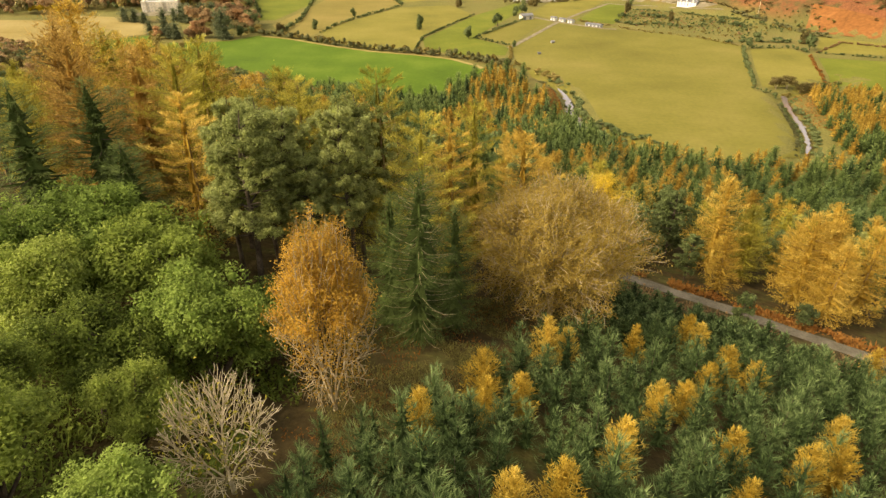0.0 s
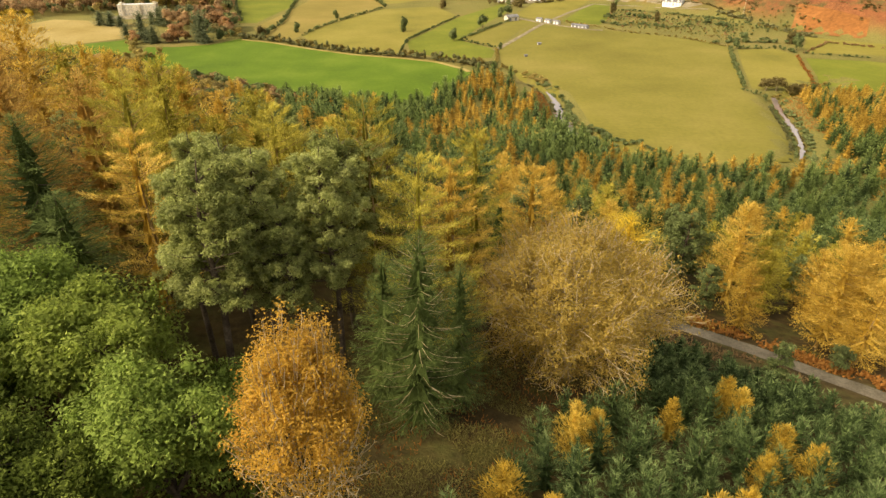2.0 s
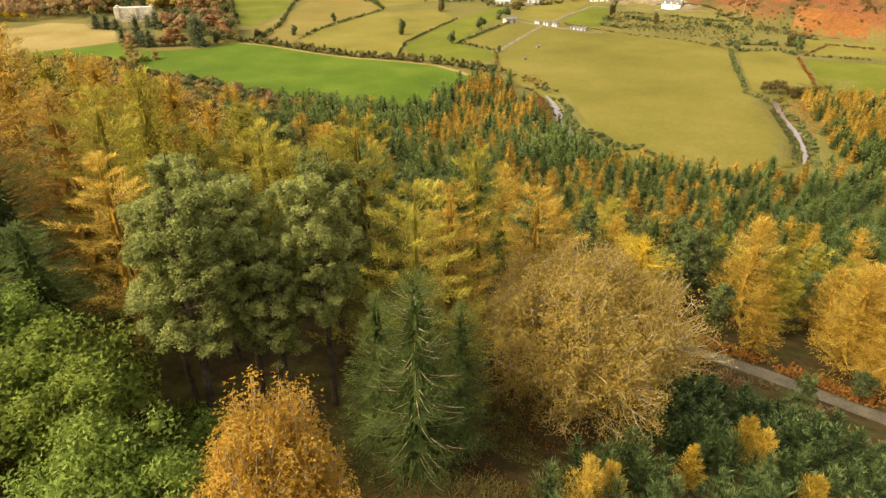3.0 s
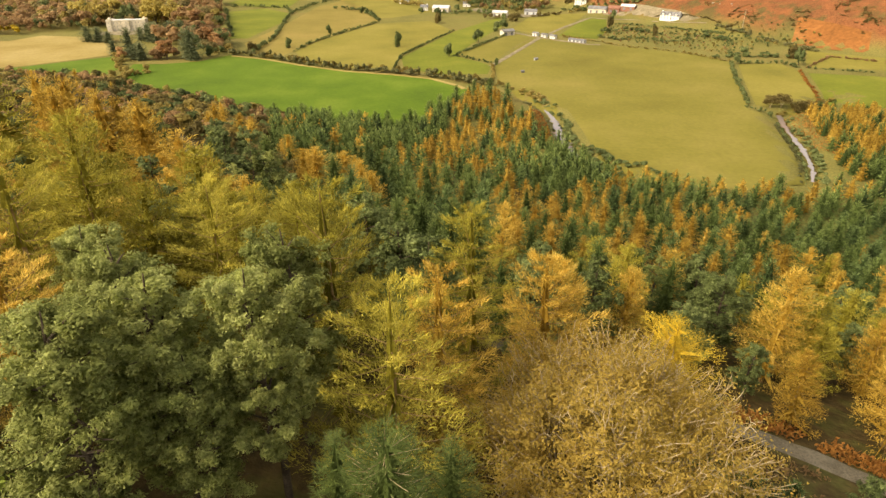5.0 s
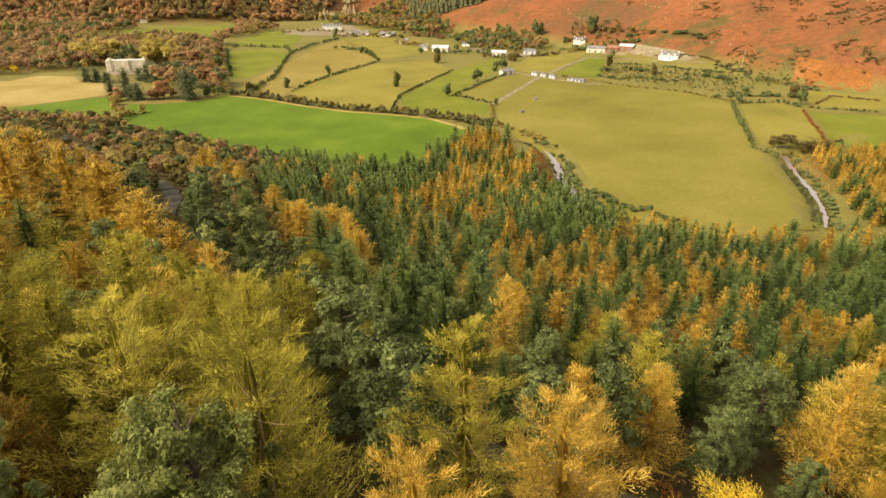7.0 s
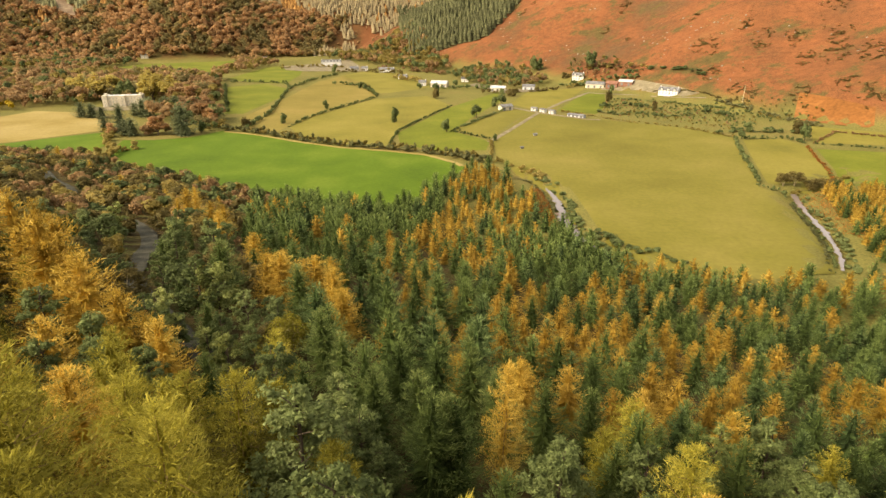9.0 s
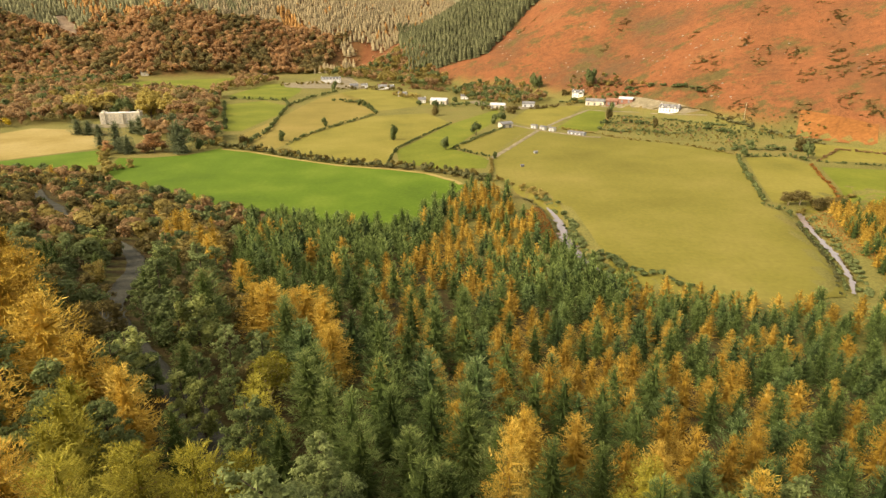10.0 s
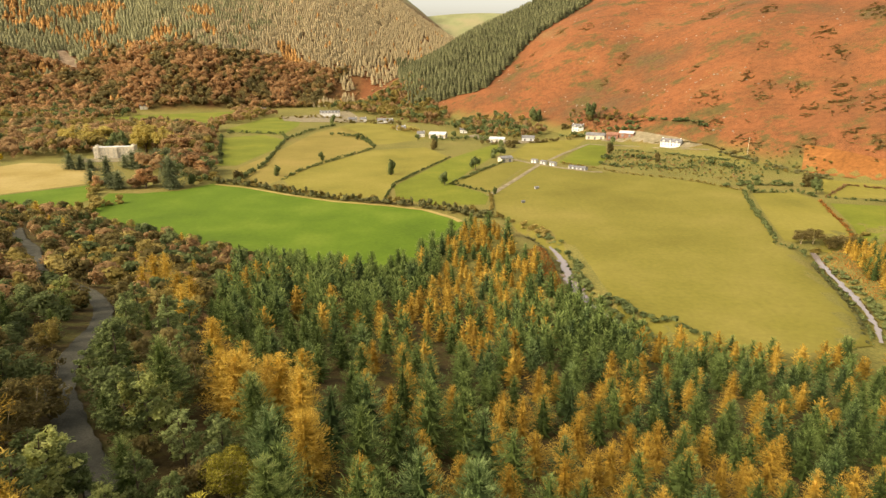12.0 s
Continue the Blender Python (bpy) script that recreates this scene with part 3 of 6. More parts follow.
def fan_shape(h, r, seed, tips, leaf_count, size, bare=0.12, low=0.0, inner=0.55, trunk_r=0.016, thin=0.0, hang=0.3, lumps=0.12, twig=0.005, pull=0.35, dome=0.0, reach=0.45):
    """A stem that forks again and again up to a crown of twig tips, with leaves gathered round the tips."""
    rng = np.random.default_rng(seed)
    d = unit(rng.normal(size=(tips, 3)) * [1, 1, 0.9] + [0, 0, 0.25])
    off = np.array([noise.noise(Vector(q) * 2.2 + Vector((seed, 0, 0))) for q in d.tolist()])
    t = d * (rng.uniform(inner, 1, tips) ** 0.6 * (1 + lumps * 2 * off))[:, None]
    half = (h - bare * h) / 2
    t = t * [r, r, half] + [0, 0, bare * h + half]
    t = t[t[:, 2] > low * h + dome * h * (np.hypot(t[:, 0], t[:, 1]) / r) ** 2]
    parts = []

    def fork(node, pts, back):
        n = len(pts)
        if n <= 2:
            for q in pts:
                m = (node + q) / 2 + rng.normal(0, 0.04, 3) * np.linalg.norm(q - node) + back * 0.12 * np.linalg.norm(q - node)
                parts.append(tube([node, m, q], [twig * 1.5, twig * 1.15, twig * 0.5], 3))
            return
        k = 2 if n < 6 else 3 if n < 40 else 5
        mid = pts[rng.choice(n, k, replace=False)]
        for _ in range(4):
            own = np.argmin(np.linalg.norm(unit(pts - node)[:, None] - unit(mid - node)[None], axis=2), 1)
            mid = np.array([pts[own == j].mean(0) if (own == j).any() else mid[j] for j in range(k)])
        for j in range(k):
            g = pts[own == j]
            if len(g):
                e = node + (mid[j] - node) * (0.78 if len(g) <= 2 else reach)
                rr = twig * 1.3 + trunk_r * h * 0.75 * (len(g) / len(t)) ** 0.55
                way = unit(e - node)
                m = (node + e) / 2 + back * 0.1 * np.linalg.norm(e - node) + rng.normal(0, 0.03, 3) * np.linalg.norm(e - node)
                parts.append(tube([node, m, e], [rr * 1.2, rr, rr * 0.85], 4 if len(g) > 8 else 3))
                fork(e, g, way)

    base = np.array([0.0, 0.0, h * bare])
    parts.append(tube([(0, 0, -0.5), (0.03, 0.02, h * bare * 0.5), base], [trunk_r * h * 1.3, trunk_r * h, trunk_r * h * 0.9], 7))
    fork(base, t, np.array([0, 0, 1.0]))
    pick = rng.integers(0, len(t), leaf_count)
    if thin > 0:
        pick = pick[rng.random(leaf_count) < np.clip((t[pick, 2] / h - thin) / 0.2, 0.12, 1)]
    q = t[pick] + rng.normal(0, hang, (len(pick), 3)) - (t[pick] - [0, 0, h * 0.5]) * rng.uniform(-0.04, pull, (len(pick), 1))
    nor = unit(unit(q - [0, 0, h * 0.4]) + rng.normal(size=q.shape) * 0.6 + [0, 0, 0.4])
    return joined(parts), flakes(q, nor, size * rng.uniform(0.6, 1.35, len(q)), rng)


def spot(x, y, s=1.0, turn=None, wide=1.0, sink=0.1):
    """The pose of a tree on the ground."""
    turn = random.uniform(0, 360) if turn is None else turn
    return pose(x, y, gz(x, y) - sink, random.uniform(-2, 2), random.uniform(-2, 2), turn) @ Matrix.Diagonal((s * wide, s * wide, s, 1))


class Grove:
    """Models of one kind of tree, set out one by one."""
    def __init__(self, models, heights, group=""):
        self.models, self.heights, self.used, self.group = models, heights, set(), group
        for m in models:
            if group:
                m["group"] = group

    def plant(self, x, y, h, wide=1.0, which=None):
        k = random.randrange(len(self.models)) if which is None else which
        m = spot(x, y, h / self.heights[k], wide=wide)
        if k not in self.used:
            self.used.add(k)
            self.models[k].matrix_basis = m
            return self.models[k]
        m = m @ Matrix.Diagonal((*[1 / c for c in self.models[k].matrix_basis.to_scale()], 1))
        ob = copy_thing(self.models[k], m)
        return ob


def grove(name, shape, count, mats, label, category, group, bark=None, **kw):
    models = []
    for k in range(count):
        trunk, crown = shape(seed=kw.get("seed", 0) * 10 + k, **{a: b for a, b in kw.items() if a != "seed"})
        models.append(tree_thing(name, trunk, crown, bark or M_BARK, mats[k % len(mats)], label, category))
    return Grove(models, [kw["h"]] * count, group)


def woodland(name, spots, shapes, mat, label, category, smooth=False):
    """Trees too many to count, in one mesh: spots of (x, y, height, spread)."""
    vs, fs, at = [], [], 0
    tone, rnd = [], random.Random(len(spots))
    if not spots:
        return None
    for n, (x, y, h, w) in enumerate(spots):
        v, f = shapes[n % len(shapes)][:2]
        a = n * 2.399
        ca, sa = np.cos(a) * w, np.sin(a) * w
        q = np.stack([v[:, 0] * ca - v[:, 1] * sa, v[:, 0] * sa + v[:, 1] * ca, v[:, 2] * h], 1) + [x, y, gz(x, y) - 0.1]
        vs.append(q)
        own = shapes[n % len(shapes)][2] if len(shapes[n % len(shapes)]) > 2 else 0
        tone.append(np.full(len(v), rnd.uniform(-0.17, 0.17)) + own)
        fs.append(np.asarray(f) + at)
        at += len(v)
    v, f = np.concatenate(vs), np.concatenate(fs)
    me = bpy.data.meshes.new(name)
    me.vertices.add(len(v))
    me.vertices.foreach_set("co", v.astype(np.float32).ravel())
    me.loops.add(3 * len(f))
    me.loops.foreach_set("vertex_index", f.astype(np.int32).ravel())
    me.polygons.add(len(f))
    me.polygons.foreach_set("loop_start", np.arange(0, 3 * len(f), 3, dtype=np.int32))
    if smooth:
        me.polygons.foreach_set("use_smooth", np.ones(len(f), dtype=bool))
    me.update()
    me.attributes.new("tone", "FLOAT", "POINT").data.foreach_set("value", np.concatenate(tone).astype(np.float32))
    me.materials.append(mat)
    return tagged(new(name, me), label, category, kind="stuff")


def crown_blob(seed, lobes=5, cards=64, size=0.15, core=0.8):
    """A distant crown, one unit high: uneven lobes, each with a dense inside and leaf sprays over it."""
    rng = np.random.default_rng(seed)
    d = unit(rng.normal(size=(lobes, 3)) + [0, 0, 0.25])
    c = d * rng.uniform(0.12, 0.3, (lobes, 1)) * [1, 1, 0.9] + [0, 0, 0.5]
    lr = rng.uniform(0.17, 0.3, lobes)
    inner = clumps(c, lr * core, rng, 0.95)
    inner[0][:, 2] = np.maximum(inner[0][:, 2], 0.02)
    pick = rng.integers(0, lobes, cards)
    n = unit(rng.normal(size=(cards, 3)) + 0.5 * d[pick] + [0, 0, 0.5])
    p = c[pick] + n * (lr[pick] * rng.uniform(0.72, 1.12, cards))[:, None]
    p[:, 2] = np.maximum(p[:, 2], 0.04)
    side = unit(np.cross(n, rng.normal(size=n.shape)))
    up = unit(np.cross(n, side) + 0.3 * n)
    s = (size * rng.uniform(0.6, 1.4, cards))[:, None]
    v = np.stack([p - side * s * 0.55 - up * s * 0.4, p + side * s * 0.55 - up * s * 0.4, p + up * s * 0.75], 1).reshape(-1, 3)
    return both((v, np.arange(3 * cards).reshape(-1, 3)), inner)


def bush_shape(h, r, seed, cards=170, size=0.115):
    """A rounded tree that is leafy down to the grass."""
    v, f = crown_blob(seed, 7, cards, size)
    v = np.c_[v[:, :2] * 2 * r, np.maximum((v[:, 2] - 0.13) * h * 1.25, 0.05)]
    return tube([(0, 0, -0.5), (0.05, 0, 0.2 * h), (0, 0.05, 0.55 * h)], [0.03 * h, 0.024 * h, 0.012 * h], 6), (v, f)


def spire(seed, r=0.2, tiers=4, sides=6):
    """A distant conifer: ragged tiers of boughs, one unit high."""
    rng = np.random.default_rng(seed)
    vs, fs = [], []
    for k in range(tiers):
        z0, z1 = 0.06 + 0.84 * k / tiers, min(1.0, 0.06 + 0.84 * (k + 1.9) / tiers)
        a = np.arange(sides) * 2 * np.pi / sides + rng.uniform(0, 1)
        rr = r * (1 - 0.8 * k / tiers) * rng.uniform(0.7, 1.25, sides)
        ring = np.stack([np.cos(a) * rr, np.sin(a) * rr, z0 + rng.uniform(-0.04, 0.04, sides)], 1)
        b = len(vs)
        vs += list(ring) + [np.array([0, 0, z1])]
        fs += [(b + i, b + (i + 1) % sides, b + sides) for i in range(sides)]
    return np.array(vs), np.array(fs)
# ---------------------------------------------------------------- land and fields
build_ground()
M_LUSH = mottled("lush_grass", (0.062, 0.105, 0.007), (0.080, 0.13, 0.009), (0.115, 0.16, 0.016), 0.03, 0.7, 0.9, 0.03, 0.1)
M_GRASS = mottled("grazed_grass", (0.099, 0.113, 0.012), (0.129, 0.143, 0.016), (0.172, 0.172, 0.024), 0.03, 0.6, 0.9, 0.03, 0.1)
M_OLIVEGRASS = mottled("olive_grass", (0.128, 0.112, 0.019), (0.162, 0.142, 0.026), (0.21, 0.172, 0.042), 0.018, 0.6, 0.9, 0.03, 0.1)
M_STRAW = mottled("yellow_grass", (0.140, 0.126, 0.022), (0.187, 0.160, 0.030), (0.222, 0.188, 0.042), 0.025, 0.6, 0.9, 0.03, 0.1)
M_TAN = mottled("straw_grass", (0.211, 0.149, 0.039), (0.269, 0.200, 0.063), (0.322, 0.245, 0.093), 0.025, 0.6, 0.9, 0.03, 0.1)
M_TAN2 = mottled("tan_grass", (0.158, 0.126, 0.027), (0.199, 0.155, 0.037), (0.234, 0.177, 0.049), 0.025, 0.6, 0.9, 0.03, 0.1)
OUTLINES = {}
OUTLINES["meadow"] = [(-159, 321), (-168, 356), (-152, 356), (-135, 363), (-124, 381), (-103, 373), (-77, 355), (-51, 340), (-25, 331), (-6, 322), (10, 299), (4, 278), (-8, 250), (-18, 237), (-43, 237), (-71, 248), (-101, 272), (-124, 290), (-142, 299)]
OUTLINES["dry_meadow"] = [(-266, 355), (-324, 429), (-281, 429), (-273, 451), (-235, 444), (-213, 423), (-190, 384), (-204, 370), (-223, 352), (-238, 342)]
OUTLINES["small_meadow"] = [(-237, 339), (-221, 350), (-202, 367), (-186, 378), (-170, 345), (-171, 323), (-193, 323), (-220, 323)]
OUTLINES["pasture"] = [(26, 354), (25, 311), (37, 275), (42, 264), (43, 241), (43, 219), (43, 205), (48, 193), (62, 185), (82, 181), (94, 182), (107, 189), (110, 198), (114, 211), (120, 232), (127, 254), (123, 266), (130, 286), (142, 324), (154, 358), (153, 372), (135, 390), (108, 408), (93, 419), (73, 434), (61, 441), (50, 424)]
OUTLINES["paddock"] = [(25, 359), (6, 383), (16, 404), (47, 459), (62, 447), (48, 424)]
OUTLINES["tree_field"] = [(6, 378), (20, 359), (24, 350), (21, 331), (-6, 331), (-22, 348), (-25, 374), (6, 467), (44, 542), (42, 493), (16, 416)]
OUTLINES["yellow_field"] = [(-89, 392), (-84, 424), (-52, 505), (-12, 520), (5, 474), (-26, 383), (-26, 341), (-52, 345), (-77, 365)]
OUTLINES["tan_field"] = [(-112, 384), (-127, 420), (-121, 480), (-115, 617), (-100, 664), (-66, 595), (-50, 517), (-72, 467), (-89, 398), (-94, 374)]
OUTLINES["small_field"] = [(-187, 576), (-142, 439), (-130, 439), (-124, 520), (-130, 565), (-159, 600)]
OUTLINES["village_field"] = [(-206, 636), (-200, 753), (-163, 787), (-144, 675), (-141, 600), (-178, 613)]
OUTLINES["wood_field"] = [(-382, 723), (-358, 789), (-262, 835), (-232, 753), (-237, 676), (-293, 661)]
OUTLINES["track_paddock"] = [(76, 450), (114, 538), (127, 528), (112, 466), (99, 436)]
OUTLINES["yellow_paddock"] = [(47, 479), (73, 556), (117, 556), (74, 454), (63, 454)]
OUTLINES["stream_pasture"] = [(157, 355), (179, 357), (181, 338), (163, 289), (156, 269), (141, 262), (129, 272), (141, 309)]
OUTLINES["slope_pasture"] = [(211, 388), (239, 367), (265, 349), (243, 322), (221, 340), (189, 347)]
OUTLINES["slope_field"] = [(183, 333), (211, 326), (234, 311), (199, 265), (172, 268), (159, 269)]
OUTLINES["pale_field"] = [(-103, 665), (-76, 720), (-25, 664), (-11, 575), (-42, 539), (-55, 533)]
LOOKS = {
    "meadow": (M_LUSH, "smooth bright green meadow beside the woodland"),
    "dry_meadow": (M_TAN, "dry straw-coloured meadow near the manor"),
    "small_meadow": (M_LUSH, "small bright green meadow"),
    "pasture": (M_OLIVEGRASS, "wide olive-green grazed pasture by the stream"),
    "paddock": (M_OLIVEGRASS, "small olive-green paddock"),
    "tree_field": (M_GRASS, "green grazed field with lone trees"),
    "yellow_field": (M_STRAW, "yellowish green grazed field"),
    "tan_field": (M_TAN2, "long tan field between hedges"),
    "small_field": (M_GRASS, "small green field between hedges"),
    "village_field": (M_GRASS, "pale green field near the village"),
    "wood_field": (M_GRASS, "narrow green field below the wood"),
    "track_paddock": (M_GRASS, "small green paddock beside the track"),
    "yellow_paddock": (M_STRAW, "yellowish paddock beside the track"),
    "stream_pasture": (M_STRAW, "yellow-green rough pasture"),
    "slope_pasture": (M_STRAW, "pale pasture under the bracken slope"),
    "slope_field": (M_GRASS, "green pasture under the bracken slope"),
    "pale_field": (M_STRAW, "pale field by the village"),
}
for key, outline in OUTLINES.items():
    sheet("field", outline, LOOKS[key][0], LOOKS[key][1])


# ---------------------------------------------------------------- tracks through the wood
def ribbon(name, line, width, mat, label, lift=0.12, category="track"):
    """A track laid on the land along a line, with a slightly raised crown and ragged edges."""
    line = np.asarray(line, float)
    at = np.r_[0, np.cumsum(np.linalg.norm(np.diff(line, axis=0), axis=1))]
    s = np.arange(0, at[-1], 1.2)
    # smooth the bends
    p = np.stack([np.interp(s, at, line[:, k]) for k in (0, 1)], 1)
    for _ in range(6):
        p[1:-1] = (p[:-2] + 2 * p[1:-1] + p[2:]) / 4
    d = unit(np.gradient(p, axis=0))
    side = np.stack([-d[:, 1], d[:, 0]], 1)
    across = np.array([-0.5, -0.42, -0.22, 0, 0.22, 0.42, 0.5])
    rise = np.array([-0.12, 0.0, -0.02, 0.05, -0.02, 0.0, -0.12])
    rag = 1 + 0.07 * np.sin(s * 1.7) + 0.05 * np.sin(s * 0.61 + 2)
    q = p[:, None] + side[:, None] * (across[None, :, None] * width * rag[:, None, None])
    z = ground_height(p[:, 0], p[:, 1])[:, None] * 0.6 + ground_height(q[..., 0], q[..., 1]) * 0.4 + lift + rise
    v = np.concatenate([q, z[..., None]], -1).reshape(-1, 3)
    n = len(across)
    f = [(i * n + k, i * n + k + 1, (i + 1) * n + k + 1, (i + 1) * n + k) for i in range(len(p) - 1) for k in range(n - 1)]
    return tagged(link_mesh(name, v, f, mat, smooth=True), label, category, kind="structure")


M_GRAVEL = mottled("pale_gravel", (0.10, 0.085, 0.055), (0.15, 0.125, 0.085), (0.2, 0.17, 0.12), 0.5, 7.0)
M_TARMAC = mottled("worn_tarmac", (0.05, 0.047, 0.034), (0.072, 0.068, 0.048), (0.1, 0.092, 0.066), 0.35, 5.0)
PATH = [(-2, 64), (8, 59.5), (15, 56.2), (19.7, 53.4), (23.9, 51.0), (28.1, 47.0), (31.2, 44.2), (34.3, 41.6), (40, 37), (50, 30)]
ROAD = [(-14, 78), (-20, 87), (-25.4, 94.0), (-28.0, 96.5), (-33.0, 102.2), (-38.9, 109.8), (-43.2, 115.5), (-46.6, 121.0), (-50.2, 130.6), (-54.9, 144.6), (-61.5, 157.6), (-70.8, 169.0), (-80.9, 175.0), (-91.5, 184.5), (-115.9, 219.7), (-131, 236), (-150, 262)]
ribbon("road", PATH, 2.6, M_GRAVEL, "narrow pale gravel forest track on the slope")
ribbon("road", ROAD, 3.2, M_TARMAC, "winding grey lane through the wood", lift=0.3)

# ---------------------------------------------------------------- models of trees
GOLD, OLIVE = "golden larch tree in autumn needles on the slope", "olive-yellow larch tree among the mixed wood"
SPRUCE, PINE = "tall dark green spruce with drooping boughs", "grey-green pine with rounded tufts and a bare lower stem"
LARCH_FORM = dict(start=0.1, power=0.62, shag=0.34, droop=0.3, curl=0.35, up=0.4, hang=0.5, bark=M_LARCHBARK)
# tips also darkens the inner needles, painting shade into the crown
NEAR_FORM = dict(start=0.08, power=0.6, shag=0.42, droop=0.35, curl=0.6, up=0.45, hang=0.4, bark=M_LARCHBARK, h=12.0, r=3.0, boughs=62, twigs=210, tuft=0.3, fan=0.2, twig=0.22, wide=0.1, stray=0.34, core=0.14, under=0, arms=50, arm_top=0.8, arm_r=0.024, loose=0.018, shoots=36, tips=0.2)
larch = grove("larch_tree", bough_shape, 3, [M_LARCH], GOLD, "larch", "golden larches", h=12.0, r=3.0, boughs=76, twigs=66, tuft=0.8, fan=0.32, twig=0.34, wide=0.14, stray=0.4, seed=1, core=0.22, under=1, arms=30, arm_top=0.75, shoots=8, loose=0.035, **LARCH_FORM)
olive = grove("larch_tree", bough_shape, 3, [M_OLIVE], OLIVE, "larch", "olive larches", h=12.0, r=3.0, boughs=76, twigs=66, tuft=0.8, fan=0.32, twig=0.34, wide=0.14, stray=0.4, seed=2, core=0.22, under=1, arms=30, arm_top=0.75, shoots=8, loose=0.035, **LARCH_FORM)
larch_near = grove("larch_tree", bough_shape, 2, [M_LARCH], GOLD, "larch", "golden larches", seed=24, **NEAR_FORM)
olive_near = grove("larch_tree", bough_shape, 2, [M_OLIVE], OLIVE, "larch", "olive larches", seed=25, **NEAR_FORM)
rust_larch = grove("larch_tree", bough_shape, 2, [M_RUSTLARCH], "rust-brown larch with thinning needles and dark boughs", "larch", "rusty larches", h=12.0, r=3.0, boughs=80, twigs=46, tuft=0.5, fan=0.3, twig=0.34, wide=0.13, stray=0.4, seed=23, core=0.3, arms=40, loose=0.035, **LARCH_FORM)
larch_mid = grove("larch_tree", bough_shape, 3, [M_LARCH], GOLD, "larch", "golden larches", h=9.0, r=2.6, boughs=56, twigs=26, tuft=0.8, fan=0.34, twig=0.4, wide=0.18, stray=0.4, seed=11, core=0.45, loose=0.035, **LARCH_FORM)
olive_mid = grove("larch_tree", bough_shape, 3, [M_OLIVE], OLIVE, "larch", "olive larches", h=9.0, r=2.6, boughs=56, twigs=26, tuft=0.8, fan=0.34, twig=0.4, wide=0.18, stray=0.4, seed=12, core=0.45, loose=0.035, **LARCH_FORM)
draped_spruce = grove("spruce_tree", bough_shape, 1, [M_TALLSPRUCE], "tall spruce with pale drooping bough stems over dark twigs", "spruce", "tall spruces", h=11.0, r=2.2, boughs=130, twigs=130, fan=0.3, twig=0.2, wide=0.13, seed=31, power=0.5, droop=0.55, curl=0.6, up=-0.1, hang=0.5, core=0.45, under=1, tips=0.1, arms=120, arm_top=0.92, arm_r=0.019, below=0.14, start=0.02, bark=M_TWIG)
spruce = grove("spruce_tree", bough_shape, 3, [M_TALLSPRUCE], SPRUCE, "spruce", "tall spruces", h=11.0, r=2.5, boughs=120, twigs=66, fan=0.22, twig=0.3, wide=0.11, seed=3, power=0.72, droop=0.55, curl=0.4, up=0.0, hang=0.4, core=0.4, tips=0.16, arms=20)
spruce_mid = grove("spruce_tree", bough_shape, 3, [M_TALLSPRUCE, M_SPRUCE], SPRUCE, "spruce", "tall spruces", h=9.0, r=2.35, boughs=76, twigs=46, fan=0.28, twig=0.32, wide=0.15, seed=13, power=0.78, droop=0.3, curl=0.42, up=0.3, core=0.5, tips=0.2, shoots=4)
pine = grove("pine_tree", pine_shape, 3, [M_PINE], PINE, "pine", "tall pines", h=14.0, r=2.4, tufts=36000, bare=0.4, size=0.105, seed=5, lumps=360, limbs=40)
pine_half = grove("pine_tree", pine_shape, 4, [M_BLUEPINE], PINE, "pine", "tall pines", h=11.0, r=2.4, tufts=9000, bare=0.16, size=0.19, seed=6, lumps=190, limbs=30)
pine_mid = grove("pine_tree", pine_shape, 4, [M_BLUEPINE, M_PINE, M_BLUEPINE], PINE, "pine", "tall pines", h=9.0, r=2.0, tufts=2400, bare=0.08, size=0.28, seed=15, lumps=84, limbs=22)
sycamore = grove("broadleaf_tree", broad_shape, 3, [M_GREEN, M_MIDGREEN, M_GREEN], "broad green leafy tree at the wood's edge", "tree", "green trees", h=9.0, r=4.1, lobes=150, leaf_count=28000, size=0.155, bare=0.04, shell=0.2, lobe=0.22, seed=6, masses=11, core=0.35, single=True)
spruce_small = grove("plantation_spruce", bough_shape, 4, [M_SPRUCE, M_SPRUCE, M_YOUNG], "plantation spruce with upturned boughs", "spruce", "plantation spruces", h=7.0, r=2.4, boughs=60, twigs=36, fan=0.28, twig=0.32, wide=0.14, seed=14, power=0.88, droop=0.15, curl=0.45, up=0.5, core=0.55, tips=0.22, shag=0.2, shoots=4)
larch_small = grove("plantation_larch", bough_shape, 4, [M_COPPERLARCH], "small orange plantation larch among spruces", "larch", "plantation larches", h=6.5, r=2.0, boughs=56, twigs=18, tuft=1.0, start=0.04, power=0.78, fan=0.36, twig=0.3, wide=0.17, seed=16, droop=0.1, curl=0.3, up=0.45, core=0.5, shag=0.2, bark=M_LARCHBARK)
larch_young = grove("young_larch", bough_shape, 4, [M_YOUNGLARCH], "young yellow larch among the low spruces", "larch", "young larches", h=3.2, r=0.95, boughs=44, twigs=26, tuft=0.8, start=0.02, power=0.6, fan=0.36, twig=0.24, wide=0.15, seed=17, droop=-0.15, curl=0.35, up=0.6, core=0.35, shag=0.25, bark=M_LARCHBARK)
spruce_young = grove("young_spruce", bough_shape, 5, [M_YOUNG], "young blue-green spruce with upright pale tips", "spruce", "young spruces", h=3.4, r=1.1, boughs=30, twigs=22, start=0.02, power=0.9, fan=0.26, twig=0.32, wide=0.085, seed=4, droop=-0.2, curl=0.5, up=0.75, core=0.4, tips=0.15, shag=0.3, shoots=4)
